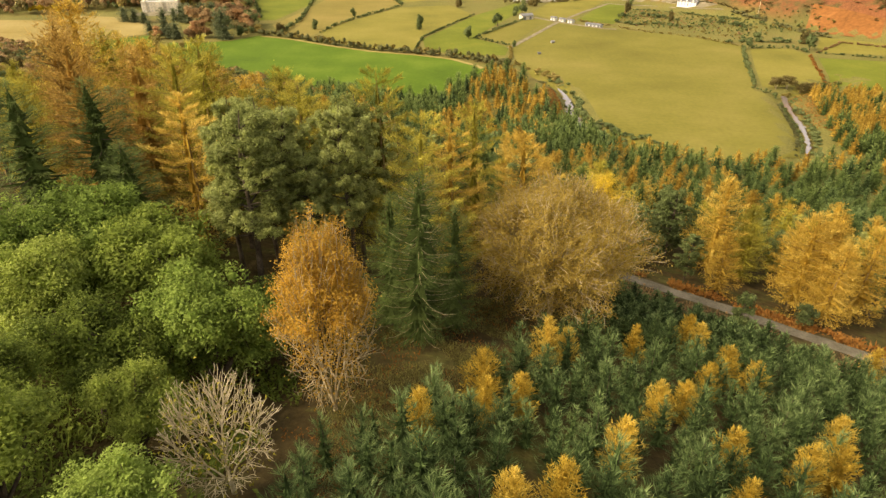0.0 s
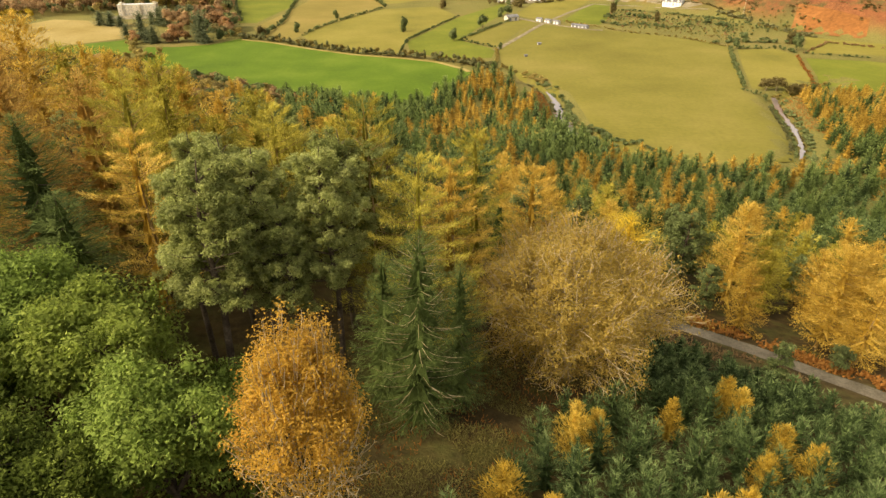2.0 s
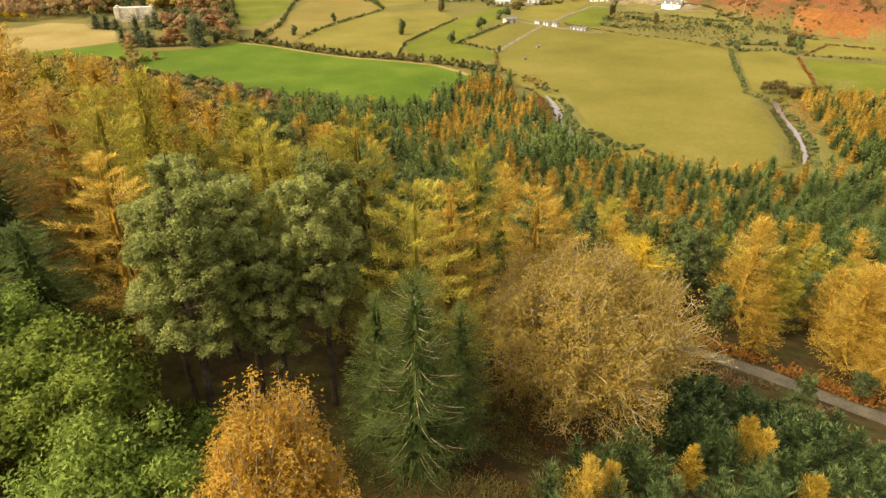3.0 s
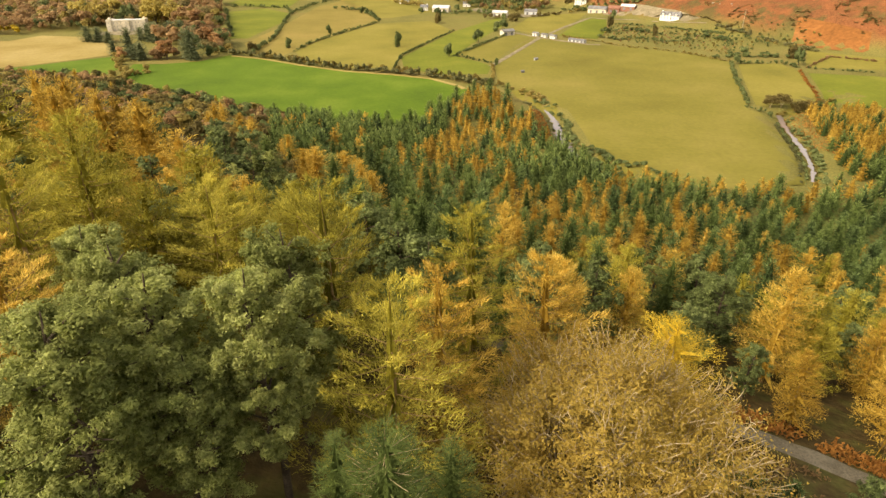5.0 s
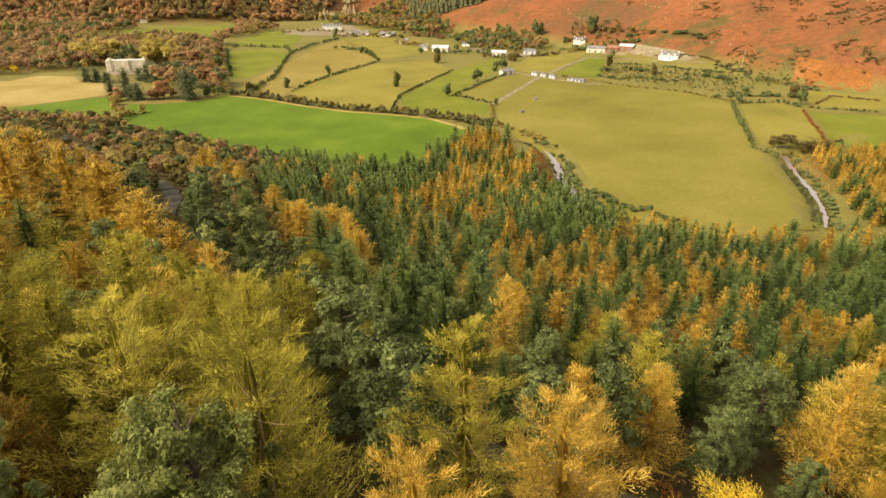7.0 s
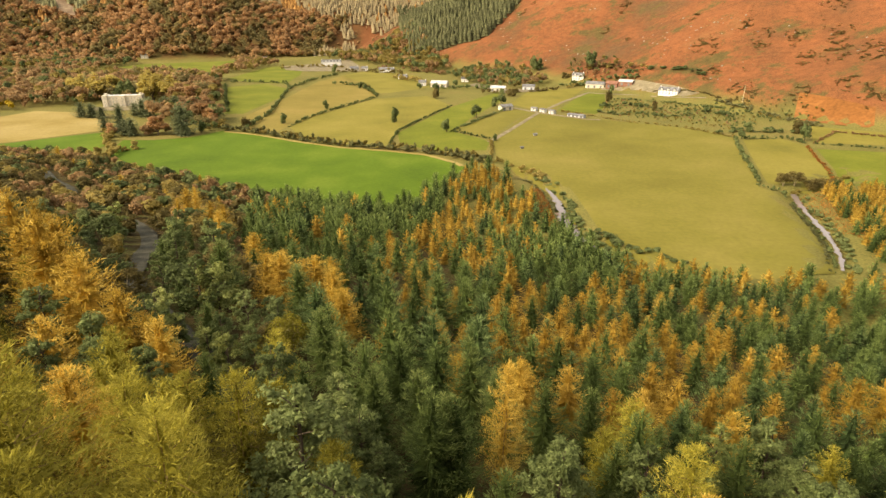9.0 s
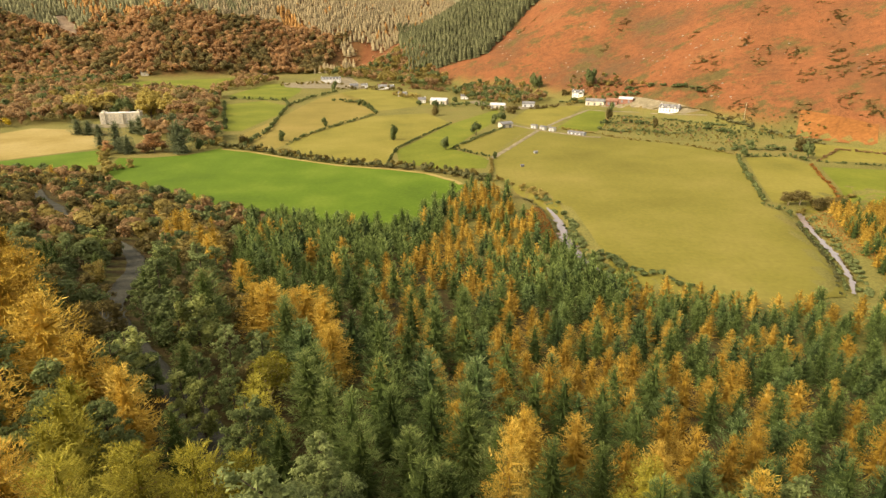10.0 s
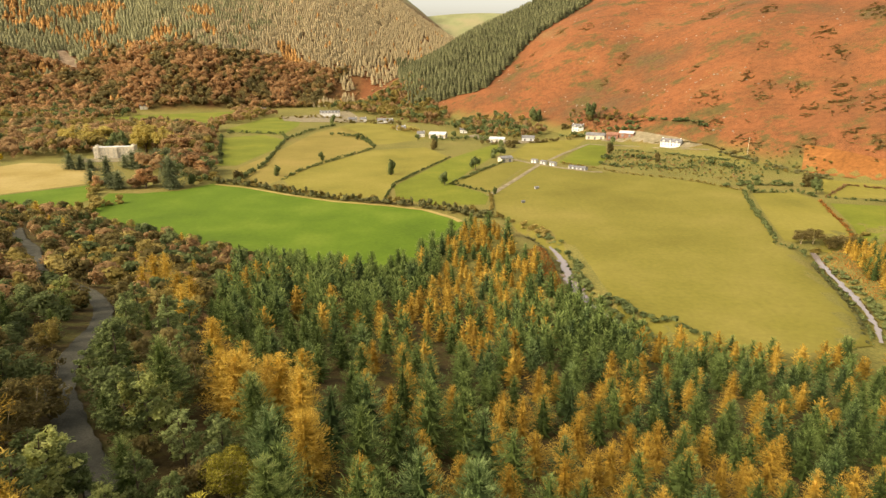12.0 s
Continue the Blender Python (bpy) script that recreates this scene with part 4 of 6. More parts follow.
scrub_brown = grove("shrub", broad_shape, 3, [M_THICKET, M_OAK, M_THICKET], "brown autumn shrub on the lower slope", "shrub", "autumn shrubs", h=4.0, r=1.9, lobes=18, leaf_count=1500, size=0.21, bare=0.02, twigs=1, lobe=0.34, shell=0.45, seed=18, bark=M_TWIG, masses=5, core=0.55, single=True)
scrub_green = grove("shrub", broad_shape, 3, [M_GREEN, M_DARKLEAF], "dark green shrub on the lower slope", "shrub", "green shrubs", h=4.0, r=1.9, lobes=18, leaf_count=1500, size=0.21, bare=0.02, lobe=0.34, shell=0.45, seed=19, masses=5, core=0.55, single=True)
round_tree = grove("round_tree", broad_shape, 1, [M_OLIVE], "low round tree with thin olive-gold leaves", "tree", "", h=6.0, r=2.9, lobes=60, leaf_count=9000, size=0.15, bare=0.12, twigs=2, lobe=0.26, shell=0.4, seed=22, masses=7, core=0.3, single=True, bark=M_TWIG)
poplar = grove("yellow_tree", bough_shape, 1, [M_YELLOW], "bright yellow drooping tree behind the oak", "tree", "", h=12.0, r=3.0, boughs=80, twigs=200, tuft=0.4, start=0.2, power=0.5, shag=0.4, droop=0.35, curl=0.5, fan=0.26, twig=0.18, wide=0.12, stray=0.4, seed=20, core=0.35, hang=0.5, up=0.3, arms=20)
beech = grove("beech_tree", fan_shape, 1, [M_BEECH], "amber-leaved tree with bare pale lower twigs in the clearing", "tree", "", h=10.0, r=2.4, tips=1500, leaf_count=64000, size=0.08, bare=0.03, low=0.06, inner=0.5, seed=7, bark=M_TWIG, thin=0.46, hang=0.14, trunk_r=0.012, lumps=0.14, twig=0.01, pull=0.3)
oak = grove("oak_tree", fan_shape, 1, [M_OAKLEAF], "wide round oak with thinning russet leaves and pale twigs", "tree", "", h=10.5, r=6.0, tips=4600, leaf_count=86000, size=0.1, bare=0.14, low=0.14, inner=0.55, seed=8, bark=M_TWIG, hang=0.15, trunk_r=0.02, lumps=0.26, twig=0.012, pull=0.12, dome=0.14, reach=0.55)
bare_tree = grove("bare_tree", fan_shape, 1, [M_OLIVE], "leafless tree with a fan of pale twigs", "tree", "", h=5.6, r=2.3, tips=1150, leaf_count=700, size=0.11, bare=0.14, low=0.1, inner=0.6, seed=9, bark=M_PALETWIG, trunk_r=0.017, twig=0.008, hang=0.25)
# Places and heights of the trees that stand out: x, y, height.
PINES = [(-12.9, 34.2, 14.3), (-11.4, 37, 13.9), (-7.5, 37.3, 14.4), (-14.8, 36.8, 12.5), (-9.6, 36, 11.5), (-7.5, 42.1, 14.7), (-13.6, 40.5, 13.5), (-16.5, 43, 12.5), (23.9, 66, 9.8), (23.7, 58.5, 6), (20.7, 63, 7), (-33.5, 83.7, 9), (-7.4, 64.2, 12.2), (-2.1, 53.7, 11.6), (-3.8, 57.2, 11.6), (5.2, 55.1, 11), (26, 72.5, 8), (-28.3, 81.1, 8), (18, 60.5, 8), (-13, 77.9, 9), (-7, 74.5, 8.5), (-5.2, 71.2, 7.5), (-24.6, 75.5, 8), (-21.7, 76.6, 7.5), (-19.1, 84.8, 7), (-27.2, 74.1, 8)]
PINES += [(-7.1, 70.3, 7), (-3.6, 69.5, 6)]
PINES_B = [(8.7, 69.8, 7.5), (-44.9, 135.2, 8), (-22.3, 92.7, 6), (-18.8, 91, 6), (-22, 88.1, 6)]
LARCHES = [(-18.7, 40, 12.2), (-1.1, 41.8, 13.5), (4.8, 46.9, 13.7), (1.8, 86.1, 7.1), (27.7, 62.7, 12.2), (53.5, 98.8, 8), (56.5, 87.3, 9.5), (36.2, 61.9, 8.5), (36.8, 57.1, 11), (59.8, 82.8, 9), (-39.1, 64, 17.6), (7.2, 56.3, 11), (-37.3, 90.3, 14.0), (-55.4, 108, 15.0), (-57.4, 104.3, 15.0), (-23.3, 116.4, 7), (-16.9, 124.2, 7), (24.7, 79.3, 8), (47, 83, 8.5), (48.4, 97.1, 8), (1.2, 61.1, 7), (-49.1, 104.5, 14.0), (-45.4, 88.8, 14.0), (-20.2, 66.3, 10), (-30.4, 84.7, 12.0)]
LARCHES += [(-39.1, 96.2, 13.0), (-47.1, 105.1, 13.0)]
LARCHES_B = [(-26.9, 82.8, 9.7), (-28, 75.7, 9), (-25, 82.9, 8), (-35, 85, 9), (-60.6, 181.9, 9), (-46.5, 161, 8), (-44, 151.7, 8), (-60.2, 170.5, 7), (-97, 216.4, 6)]
OLIVE_LARCHES = [(-6, 43.7, 16), (-3, 37.7, 14.2), (0.8, 49.8, 15), (-13.2, 48.5, 14), (-21, 45, 14.8), (-44.6, 78.6, 15.0), (-17.3, 57.7, 14.6), (-19.4, 53.5, 12), (-13.8, 53, 12.2), (-18.1, 55.6, 9), (-11.1, 58.1, 13), (-23.1, 54.2, 15.9), (14.7, 65.8, 11), (32.3, 77.5, 7), (52.8, 94, 8), (-24.1, 55.8, 12.3), (-8.4, 51.6, 11), (-16.3, 63.9, 11), (-11.2, 66.3, 11), (-14.4, 66.9, 10), (-9.7, 68, 10), (-13.6, 61.8, 10), (-5.5, 63.3, 9)]
SPRUCES = [(-24.5, 40.4, 12), (-20.8, 36.6, 9.5), (-2.8, 32.5, 11.5), (-28, 38, 11), (-29, 111.8, 10), (-17.3, 105.9, 9.5), (-11.4, 90.2, 9), (-24.6, 95.1, 6)]
FLANK_SPRUCES = [(-4.6, 34, 9.6), (-0.7, 34.6, 9.2), (-2.6, 36.5, 8)]
POPLARS = [(10.6, 44.9, 12.0)]
SYCAMORES = [(-16.9, 30.2, 9.5), (-12.8, 26.3, 8.6), (-16.9, 22.8, 7.2), (-21, 26.5, 8), (-10.8, 29.8, 5.8), (-13.6, 20.2, 5.2), (-21.5, 31.5, 9), (-18.5, 18.5, 6), (-24.5, 29, 8)]
YOUNG_LARCHES = [(0.8, 24.9, 3.6), (4.7, 29.9, 3.8), (6.1, 31, 3), (2.6, 23.9, 2.8), (9.7, 25.2, 3), (11.3, 25.8, 3), (6.5, 20.4, 3.2), (16, 31.7, 3.4), (13.8, 29.1, 3), (17.1, 30.4, 3.2), (15.6, 37, 3.4), (16.1, 36.1, 3.2), (10.8, 33.3, 3), (11.6, 21.3, 3.2), (18.8, 24.9, 3.2), (15, 21, 3.2), (16.8, 21.7, 3.2), (1.6, 16, 3.2), (3.3, 16.7, 3.2), (10.8, 18, 2.8), (-2, 21.3, 3.2), (29.7, 37.6, 3.2), (0.9, 23.1, 2.9)]
SMALL_LARCHES = [(-23.1, 114.9, 8), (-24, 123, 7.5), (-20.1, 119.3, 7), (-17.4, 116.8, 7), (-15.5, 115.5, 7), (-11.6, 102.8, 7.5), (-33.5, 136.9, 6.5), (-21.6, 113, 7.5), (34.2, 108.7, 6), (16.1, 103.1, 7.5), (12.6, 101.2, 7.5), (14.6, 101.7, 7), (26.9, 116, 7), (24, 111.5, 7), (15.8, 136.1, 6), (18.7, 137.4, 5.5), (15, 126.8, 6.5), (14.3, 147.9, 5.5), (32.5, 154.9, 6), (34.2, 143, 5.2), (41.8, 142.8, 6), (54.8, 153.6, 6), (23.3, 115, 6.5), (34.3, 119.7, 5.8), (43, 123.9, 6), (44.6, 120.7, 6), (28.2, 110.1, 6.5), (42.6, 110.1, 6)]
SMALL_LARCHES += [(45.3, 108.1, 7.9), (63.2, 149, 6)]
SMALL_LARCHES_B = [(67, 151.8, 6), (63.9, 138.6, 6), (80.5, 158.5, 6), (20.4, 128, 6), (15, 113.4, 6), (11.3, 121.9, 6), (8.9, 122.9, 6), (4.2, 115.4, 6), (6.9, 109.7, 6.5), (2.8, 100.8, 6), (11.3, 110.2, 6), (53.5, 142.3, 6), (47.6, 141.1, 6), (48, 152.6, 6), (41.9, 153, 6), (23.8, 131.8, 6), (2.3, 121.7, 6), (-1, 105.1, 6), (0, 98.8, 6.5), (-5.4, 140.6, 5.7), (-12.3, 172, 6), (-3.8, 128.1, 6), (-9.6, 138.6, 6), (-10.9, 135.7, 6), (-21.6, 169.8, 8.7), (-43.1, 204.4, 6), (-39, 202.7, 6), (-32.6, 196.9, 6)]
SMALL_LARCHES_B += [(-43.1, 180.5, 7), (-0.7, 130, 6)]
SMALL_LARCHES_C = [(-5.2, 117.5, 6), (7.2, 98.8, 6.5), (-5.8, 97.9, 6), (75.2, 140.1, 6.7), (30.8, 91, 7.7), (27.6, 89.5, 6.6), (25.5, 95.5, 6.2), (15.3, 82.1, 7), (18.4, 84, 7), (7.5, 87.2, 7.1), (7.4, 81.6, 8), (12, 86.2, 7.4), (36.1, 113.2, 4.8), (57.7, 119.1, 6), (36, 92.3, 6.5), (54, 108.9, 6.5), (45.5, 98.2, 6)]
SCRUB = [(-113.8, 253.1, 5), (-122, 252.7, 5), (-86, 222.4, 6), (-100.5, 267.6, 5), (-82.5, 171.2, 4), (-64.9, 140.3, 5), (-48.8, 119.3, 5), (-53, 129.7, 5), (-41.3, 107.5, 5), (-45.8, 119.4, 4), (-34, 116, 5), (-30.5, 112.6, 5), (-31.7, 108.9, 4), (-27.8, 110.5, 4)]

# ---------------------------------------------------------------- setting out
TAKEN = []


def stand(kind, spots, wide=1.0):
    for x, y, h in spots:
        kind.plant(x, y, h, wide=wide * random.uniform(0.92, 1.1))
        TAKEN.append((x, y))


def by_reach(near, far, spots, limit, wide=1.1):
    """Trees beside the flight line are built finer than those down the slope."""
    stand(near, [q for q in spots if q[1] < limit], 1.12 if near is not pine else 1.0)
    stand(far, [q for q in spots if q[1] >= limit], wide)


EDGE_LARCHES = [(-21.6, 113.7, 9), (-17.7, 115.9, 8.5), (-14.6, 112.8, 8), (-29.7, 127.8, 9), (-11.3, 100.8, 8.5), (-60.7, 177, 9), (-50.3, 163.8, 8), (6.9, 82.6, 8.5), (-24.2, 115.2, 8)]
EDGE_SPRUCES = [(-29.4, 112.8, 9.5), (-17.8, 107.7, 8.5), (-29.8, 139.2, 7), (-26.3, 137.4, 7), (-17.8, 136.8, 7.5), (-25.2, 147.5, 7), (-18.4, 154.1, 7), (0.4, 88, 8.5), (3, 87.8, 8.5), (-4.8, 77.4, 8.5), (-1.6, 77.5, 8.5), (-3.6, 85.6, 8)]
stand(larch_mid, EDGE_LARCHES, 1.25)
stand(spruce_mid, EDGE_SPRUCES, 1.15)
stand(pine_mid, [(-47, 139, 7), (-27.6, 90.4, 8)], 1.2)
stand(round_tree, [(-16.8, 95.4, 6)])
stand(scrub_brown, [(-34.2, 113.4, 5), (-26.3, 100.1, 3.5)], 1.3)
stand(pine_mid, [(-29.7, 92.1, 7), (-28, 92.1, 6.6), (-27, 93, 5), (-46.3, 138, 8)], 1.3)
stand(pine, [q for q in PINES + PINES_B if q[1] < 46])
by_reach(pine_half, pine_mid, [q for q in PINES + PINES_B if q[1] >= 46], 78)
stand(larch_near, [q for q in LARCHES if q[1] < 51 and q[0] > -20], 1.15)
by_reach(larch, larch_mid, [q for q in LARCHES + LARCHES_B if q[1] >= 51 or q[0] <= -20] + [(32.5, 53.6, 11), (35.2, 54.5, 10.4), (38, 52.5, 10.8), (34, 50.5, 9)], 74)
stand(olive_near, [q for q in OLIVE_LARCHES if q[1] < 51], 1.15)
by_reach(olive, olive_mid, [q for q in OLIVE_LARCHES if q[1] >= 51], 74)
larch.plant(4.7, 74.1, 11.5, wide=0.68)
TAKEN.append((4.7, 74.1))
stand(spruce_mid, [(0, 82.5, 9.3), (2.6, 82, 9.5), (-6.5, 82, 9), (6, 84, 9), (-8.5, 84.5, 8.5), (4.8, 79.2, 8.6), (12.9, 80, 8), (15.1, 89.1, 8), (18.2, 88.7, 8)], 1.15)
stand(rust_larch, [(-30, 47, 14.3), (-25, 47, 14.3), (-27, 43.5, 14.8), (-34.1, 52.9, 15.9)])
stand(draped_spruce, [q for q in SPRUCES if q[1] < 60 and q[0] > -15])
stand(spruce, FLANK_SPRUCES)
stand(spruce, [q for q in SPRUCES if q[1] < 60 and q[0] <= -15], 1.5)
stand(spruce_mid, [q for q in SPRUCES if q[1] >= 60], 1.35)
stand(sycamore, SYCAMORES)
stand(poplar, POPLARS)
stand(larch_young, YOUNG_LARCHES)
stand(larch_small, SMALL_LARCHES + SMALL_LARCHES_B + SMALL_LARCHES_C, 1.15)
stand(scrub_brown, SCRUB)
stand(beech, [(-6.3, 24.2, 10.8)])
stand(oak, [(6.3, 39.3, 10.9)])
stand(bare_tree, [(-8.5, 17.1, 5.5)])
stand(sycamore, [(-14.5, 14.5, 6.5), (-20, 13.5, 7.5), (-9.5, 12.5, 4.6)])
pine_mid.plant(22.0, 42.6, 4.6, wide=1.2)
scrub_green.plant(31.0, 48.4, 2.7, which=1)


def inside(poly, x, y):
    hit, n = False, len(poly)
    for k in range(n):
        (ax, ay), (bx, by) = poly[k], poly[(k + 1) % n]
        if (ay > y) != (by > y) and x < (bx - ax) * (y - ay) / (by - ay) + ax:
            hit = not hit
    return hit


def line_gap(line, x, y):
    """How far a place lies from a line of points."""
    best = 1e9
    for (ax, ay), (bx, by) in zip(line, line[1:]):
        t = max(0, min(1, ((x - ax) * (bx - ax) + (y - ay) * (by - ay)) / ((bx - ax) ** 2 + (by - ay) ** 2)))
        best = min(best, math.hypot(x - ax - t * (bx - ax), y - ay - t * (by - ay)))
    return best


FIELDS = [o for o in OUTLINES.values()]


def clear(x, y):
    if y < 128 and any(line_gap(ROAD, x - k * 0.58, y + k * 0.81) < 1.5 for k in (4, 6)):
        return False
    return line_gap(PATH, x, y) > 3.4 and line_gap(ROAD, x, y) > 2.7 and line_gap(STREAM_A, x, y) > 4.2 and line_gap(STREAM_B, x, y) > 4.5 and not any(inside(o, x, y) for o in FIELDS)


def scatter(poly, step, seed, gap):
    """Places on a shaken grid inside an outline, clear of tracks, fields and trees already set."""
    rng = random.Random(seed)
    xs, ys = [p[0] for p in poly], [p[1] for p in poly]
    near = {}
    for x, y in TAKEN:
        near.setdefault((int(x // 8), int(y // 8)), []).append((x, y))
    out = []
    for i, gx in enumerate(np.arange(min(xs), max(xs), step)):
        for gy in np.arange(min(ys), max(ys), step):
            x = gx + rng.uniform(-0.42, 0.42) * step
            y = gy + rng.uniform(-0.42, 0.42) * step + (i % 2) * step / 2
            if not inside(poly, x, y) or not clear(x, y):
                continue
            cell = (int(x // 8), int(y // 8))
            if any((x - a) ** 2 + (y - b) ** 2 < gap * gap for u in (-1, 0, 1) for w in (-1, 0, 1) for a, b in near.get((cell[0] + u, cell[1] + w), ())):
                continue
            out.append((x, y))
    return out


# low plantation beside the clearing
rng = random.Random(5)
YOUNG_AREA = [(-7, 10), (-5.5, 21), (0.5, 25), (2.5, 29), (4, 33), (9, 36), (11.5, 42), (14.5, 47.5), (20, 44), (27.5, 38), (40, 28), (42, 8)]
seen = 0
rest = []
for x, y in sorted(scatter(YOUNG_AREA, 1.45, 21, 0.95), key=lambda p: p[1]):
    h = rng.uniform(2.3, 3.6) * (0.85 if y > 36 else 1)
    if abs(x - 3) > 0.74 * y + 5 or y < 12:
        continue
    seen += 1
    if seen <= 290:
        spruce_young.plant(x, y, h, wide=rng.uniform(0.85, 1.1))
    else:
        rest.append((x, y, h, h * 1.2))

# mixed wood on the slope
MIXED_AREA = [(-75, 60), (-40, 44), (-24, 46), (-10, 49), (4, 52), (9, 62), (20, 58), (30, 52), (60, 40), (95, 55), (95, 82), (40, 80), (0, 80), (-14, 92), (-40, 98), (-75, 110)]
for x, y in scatter(MIXED_AREA, 4.1, 22, 3.1):
    if abs(x) > 0.74 * y + 3:
        continue
    r = rng.random()
    h = rng.uniform(7.5, 10.5) - max(0, (y - 60)) * 0.06 - max(0, x) * 0.02
    if x < -12:
        kind = olive_mid if r < 0.42 else larch_mid if r < 0.62 else pine_mid if r < 0.93 else spruce_mid
    else:
        kind = (olive_mid if r < 0.24 else larch_mid if r < 0.4 else pine_mid if r < 0.82 else spruce_mid) if y < 66 else olive_mid if r < 0.2 else larch_mid if r < 0.26 else pine_mid if r < 0.55 else spruce_mid
    if -3 < x < 10 and 66 < y < 82:
        kind, h = spruce_mid, h + 1.0
    if y < 66 and kind in (olive_mid, larch_mid, pine_mid):
        kind = {olive_mid: olive, larch_mid: larch, pine_mid: pine_half}[kind]
    kind.plant(x, y, max(h, 5.5), wide=1.15)

# plantation down to the fields
PLANTATION = [(-38, 140), (-14, 93), (0, 80), (60, 80), (130, 60), (160, 100), (150, 150), (113, 183), (88, 180), (60, 184), (46, 192), (42, 204), (38, 216), (34, 228), (30, 255), (26, 278), (14, 296), (3, 276), (-9, 247), (-19, 234), (-45, 234), (-62, 222), (-48, 185)]
GOLD_BAND = [(11, 290), (25, 280), (30, 240), (17, 178), (11, 154), (-3, 139), (-12, 162), (-5, 205), (0, 241)]
far_s, far_y, far_l = [], [], []
near_s = near_l = 0
for x, y in sorted(scatter(PLANTATION, 4.7, 23, 2.9), key=lambda p: p[1]):
    if x > 0.74 * y + 3:
        continue
    golden = inside(GOLD_BAND, x, y)
    edge = y > 168 and x > 44
    share = 0.74 if golden else 0.6 if edge else 0.0 if y < 98 and x < 12 else 0.08 if x > 0.32 * y + 8 else 0.13
    r, h = rng.random(), rng.uniform(5.6, 8.0) * (0.8 if golden or edge else 1.0)
    if x < 10 and y < 115:
        h *= 1.25
    if r < share:
        if y < 125 and near_l < 240:
            near_l += 1
            larch_small.plant(x, y, h * 0.98, wide=1.1)
        else:
            far_l.append((x, y, h * 0.98, h * 1.15))
    elif near_s < 290:
        near_s += 1
        spruce_small.plant(x, y, h, wide=1.1)
    else:
        (far_y if rng.random() < 0.18 else far_s).append((x, y, h, h * 1.0))

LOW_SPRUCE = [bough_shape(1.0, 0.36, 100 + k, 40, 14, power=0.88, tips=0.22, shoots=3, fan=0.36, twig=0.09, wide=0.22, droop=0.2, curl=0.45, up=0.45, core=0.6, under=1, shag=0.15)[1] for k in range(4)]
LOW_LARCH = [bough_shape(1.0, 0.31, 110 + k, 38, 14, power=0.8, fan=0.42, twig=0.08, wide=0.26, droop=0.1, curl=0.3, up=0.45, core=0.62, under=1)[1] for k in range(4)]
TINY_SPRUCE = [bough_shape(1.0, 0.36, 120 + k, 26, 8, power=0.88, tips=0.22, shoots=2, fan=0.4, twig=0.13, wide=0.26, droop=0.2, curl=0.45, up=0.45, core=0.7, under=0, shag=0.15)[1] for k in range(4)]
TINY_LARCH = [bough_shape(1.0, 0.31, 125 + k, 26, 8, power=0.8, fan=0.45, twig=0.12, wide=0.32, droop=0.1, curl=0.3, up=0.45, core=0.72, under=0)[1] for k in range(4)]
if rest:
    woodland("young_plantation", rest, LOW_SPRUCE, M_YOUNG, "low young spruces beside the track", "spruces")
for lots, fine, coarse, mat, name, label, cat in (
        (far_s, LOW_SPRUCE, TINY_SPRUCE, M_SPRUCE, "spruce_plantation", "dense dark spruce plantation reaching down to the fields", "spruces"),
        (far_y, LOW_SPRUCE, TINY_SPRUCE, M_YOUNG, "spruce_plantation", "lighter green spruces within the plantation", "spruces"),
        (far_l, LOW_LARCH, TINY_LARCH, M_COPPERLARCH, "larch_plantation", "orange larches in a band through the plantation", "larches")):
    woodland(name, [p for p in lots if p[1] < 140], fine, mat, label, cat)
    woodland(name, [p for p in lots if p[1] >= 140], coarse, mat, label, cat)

# beyond the stream
far_l, far_s = [], []
for x, y in scatter([(119, 190), (136, 238), (142, 258), (200, 262), (260, 250), (260, 150), (160, 120)], 3.4, 24, 1.5):
    if x > 0.74 * y + 3:
        continue
    (far_l if rng.random() < (0.75 if y > 205 else 0.25) else far_s).append((x, y, rng.uniform(4.5, 6.5), 6))
woodland("larch_plantation", far_l, TINY_LARCH, M_COPPERLARCH, "orange larches beyond the stream", "larches")
woodland("spruce_plantation", far_s, TINY_SPRUCE, M_SPRUCE, "dark spruces beyond the stream", "spruces")

# scrub on the lower slope by the lane
SCRUB_AREA = [(-15, 94), (-38, 141), (-49, 185), (-62, 222), (-45, 234), (-70, 247), (-100, 270), (-142, 297), (-165, 318), (-200, 322), (-280, 300), (-220, 200), (-130, 140), (-75, 110), (-40, 98)]
BUSH = [crown_blob(130 + k, 5, 130, 0.12, 0.62) for k in range(6)]
bushes = {"b": [], "g": [], "o": [], "r": []}
for x, y in scatter(SCRUB_AREA, 4.1, 25, 1.8):
    r = rng.random()
    h = rng.uniform(2.6, 5.6)
    if x < -0.74 * y - 6:
        continue
    if y < 150 and x > -75:
        h *= 1.25
        if r < 0.28:
            scrub_brown.plant(x, y, h, wide=1.2)
        elif r < 0.68:
            scrub_green.plant(x, y, h, wide=1.2, which=1)
        else:
            (pine_mid if r < 0.85 else spruce_mid).plant(x, y, h * (1.35 if r < 0.85 else 1.1), wide=1.2)
    elif r < 0.99:
        bushes["b" if r < 0.2 else "g" if r < 0.46 else "o" if r < 0.62 else "r"].append((x, y, h * 1.05, h * rng.uniform(1.05, 1.5)))
    else:
        larch_mid.plant(x, y, h * 1.5)
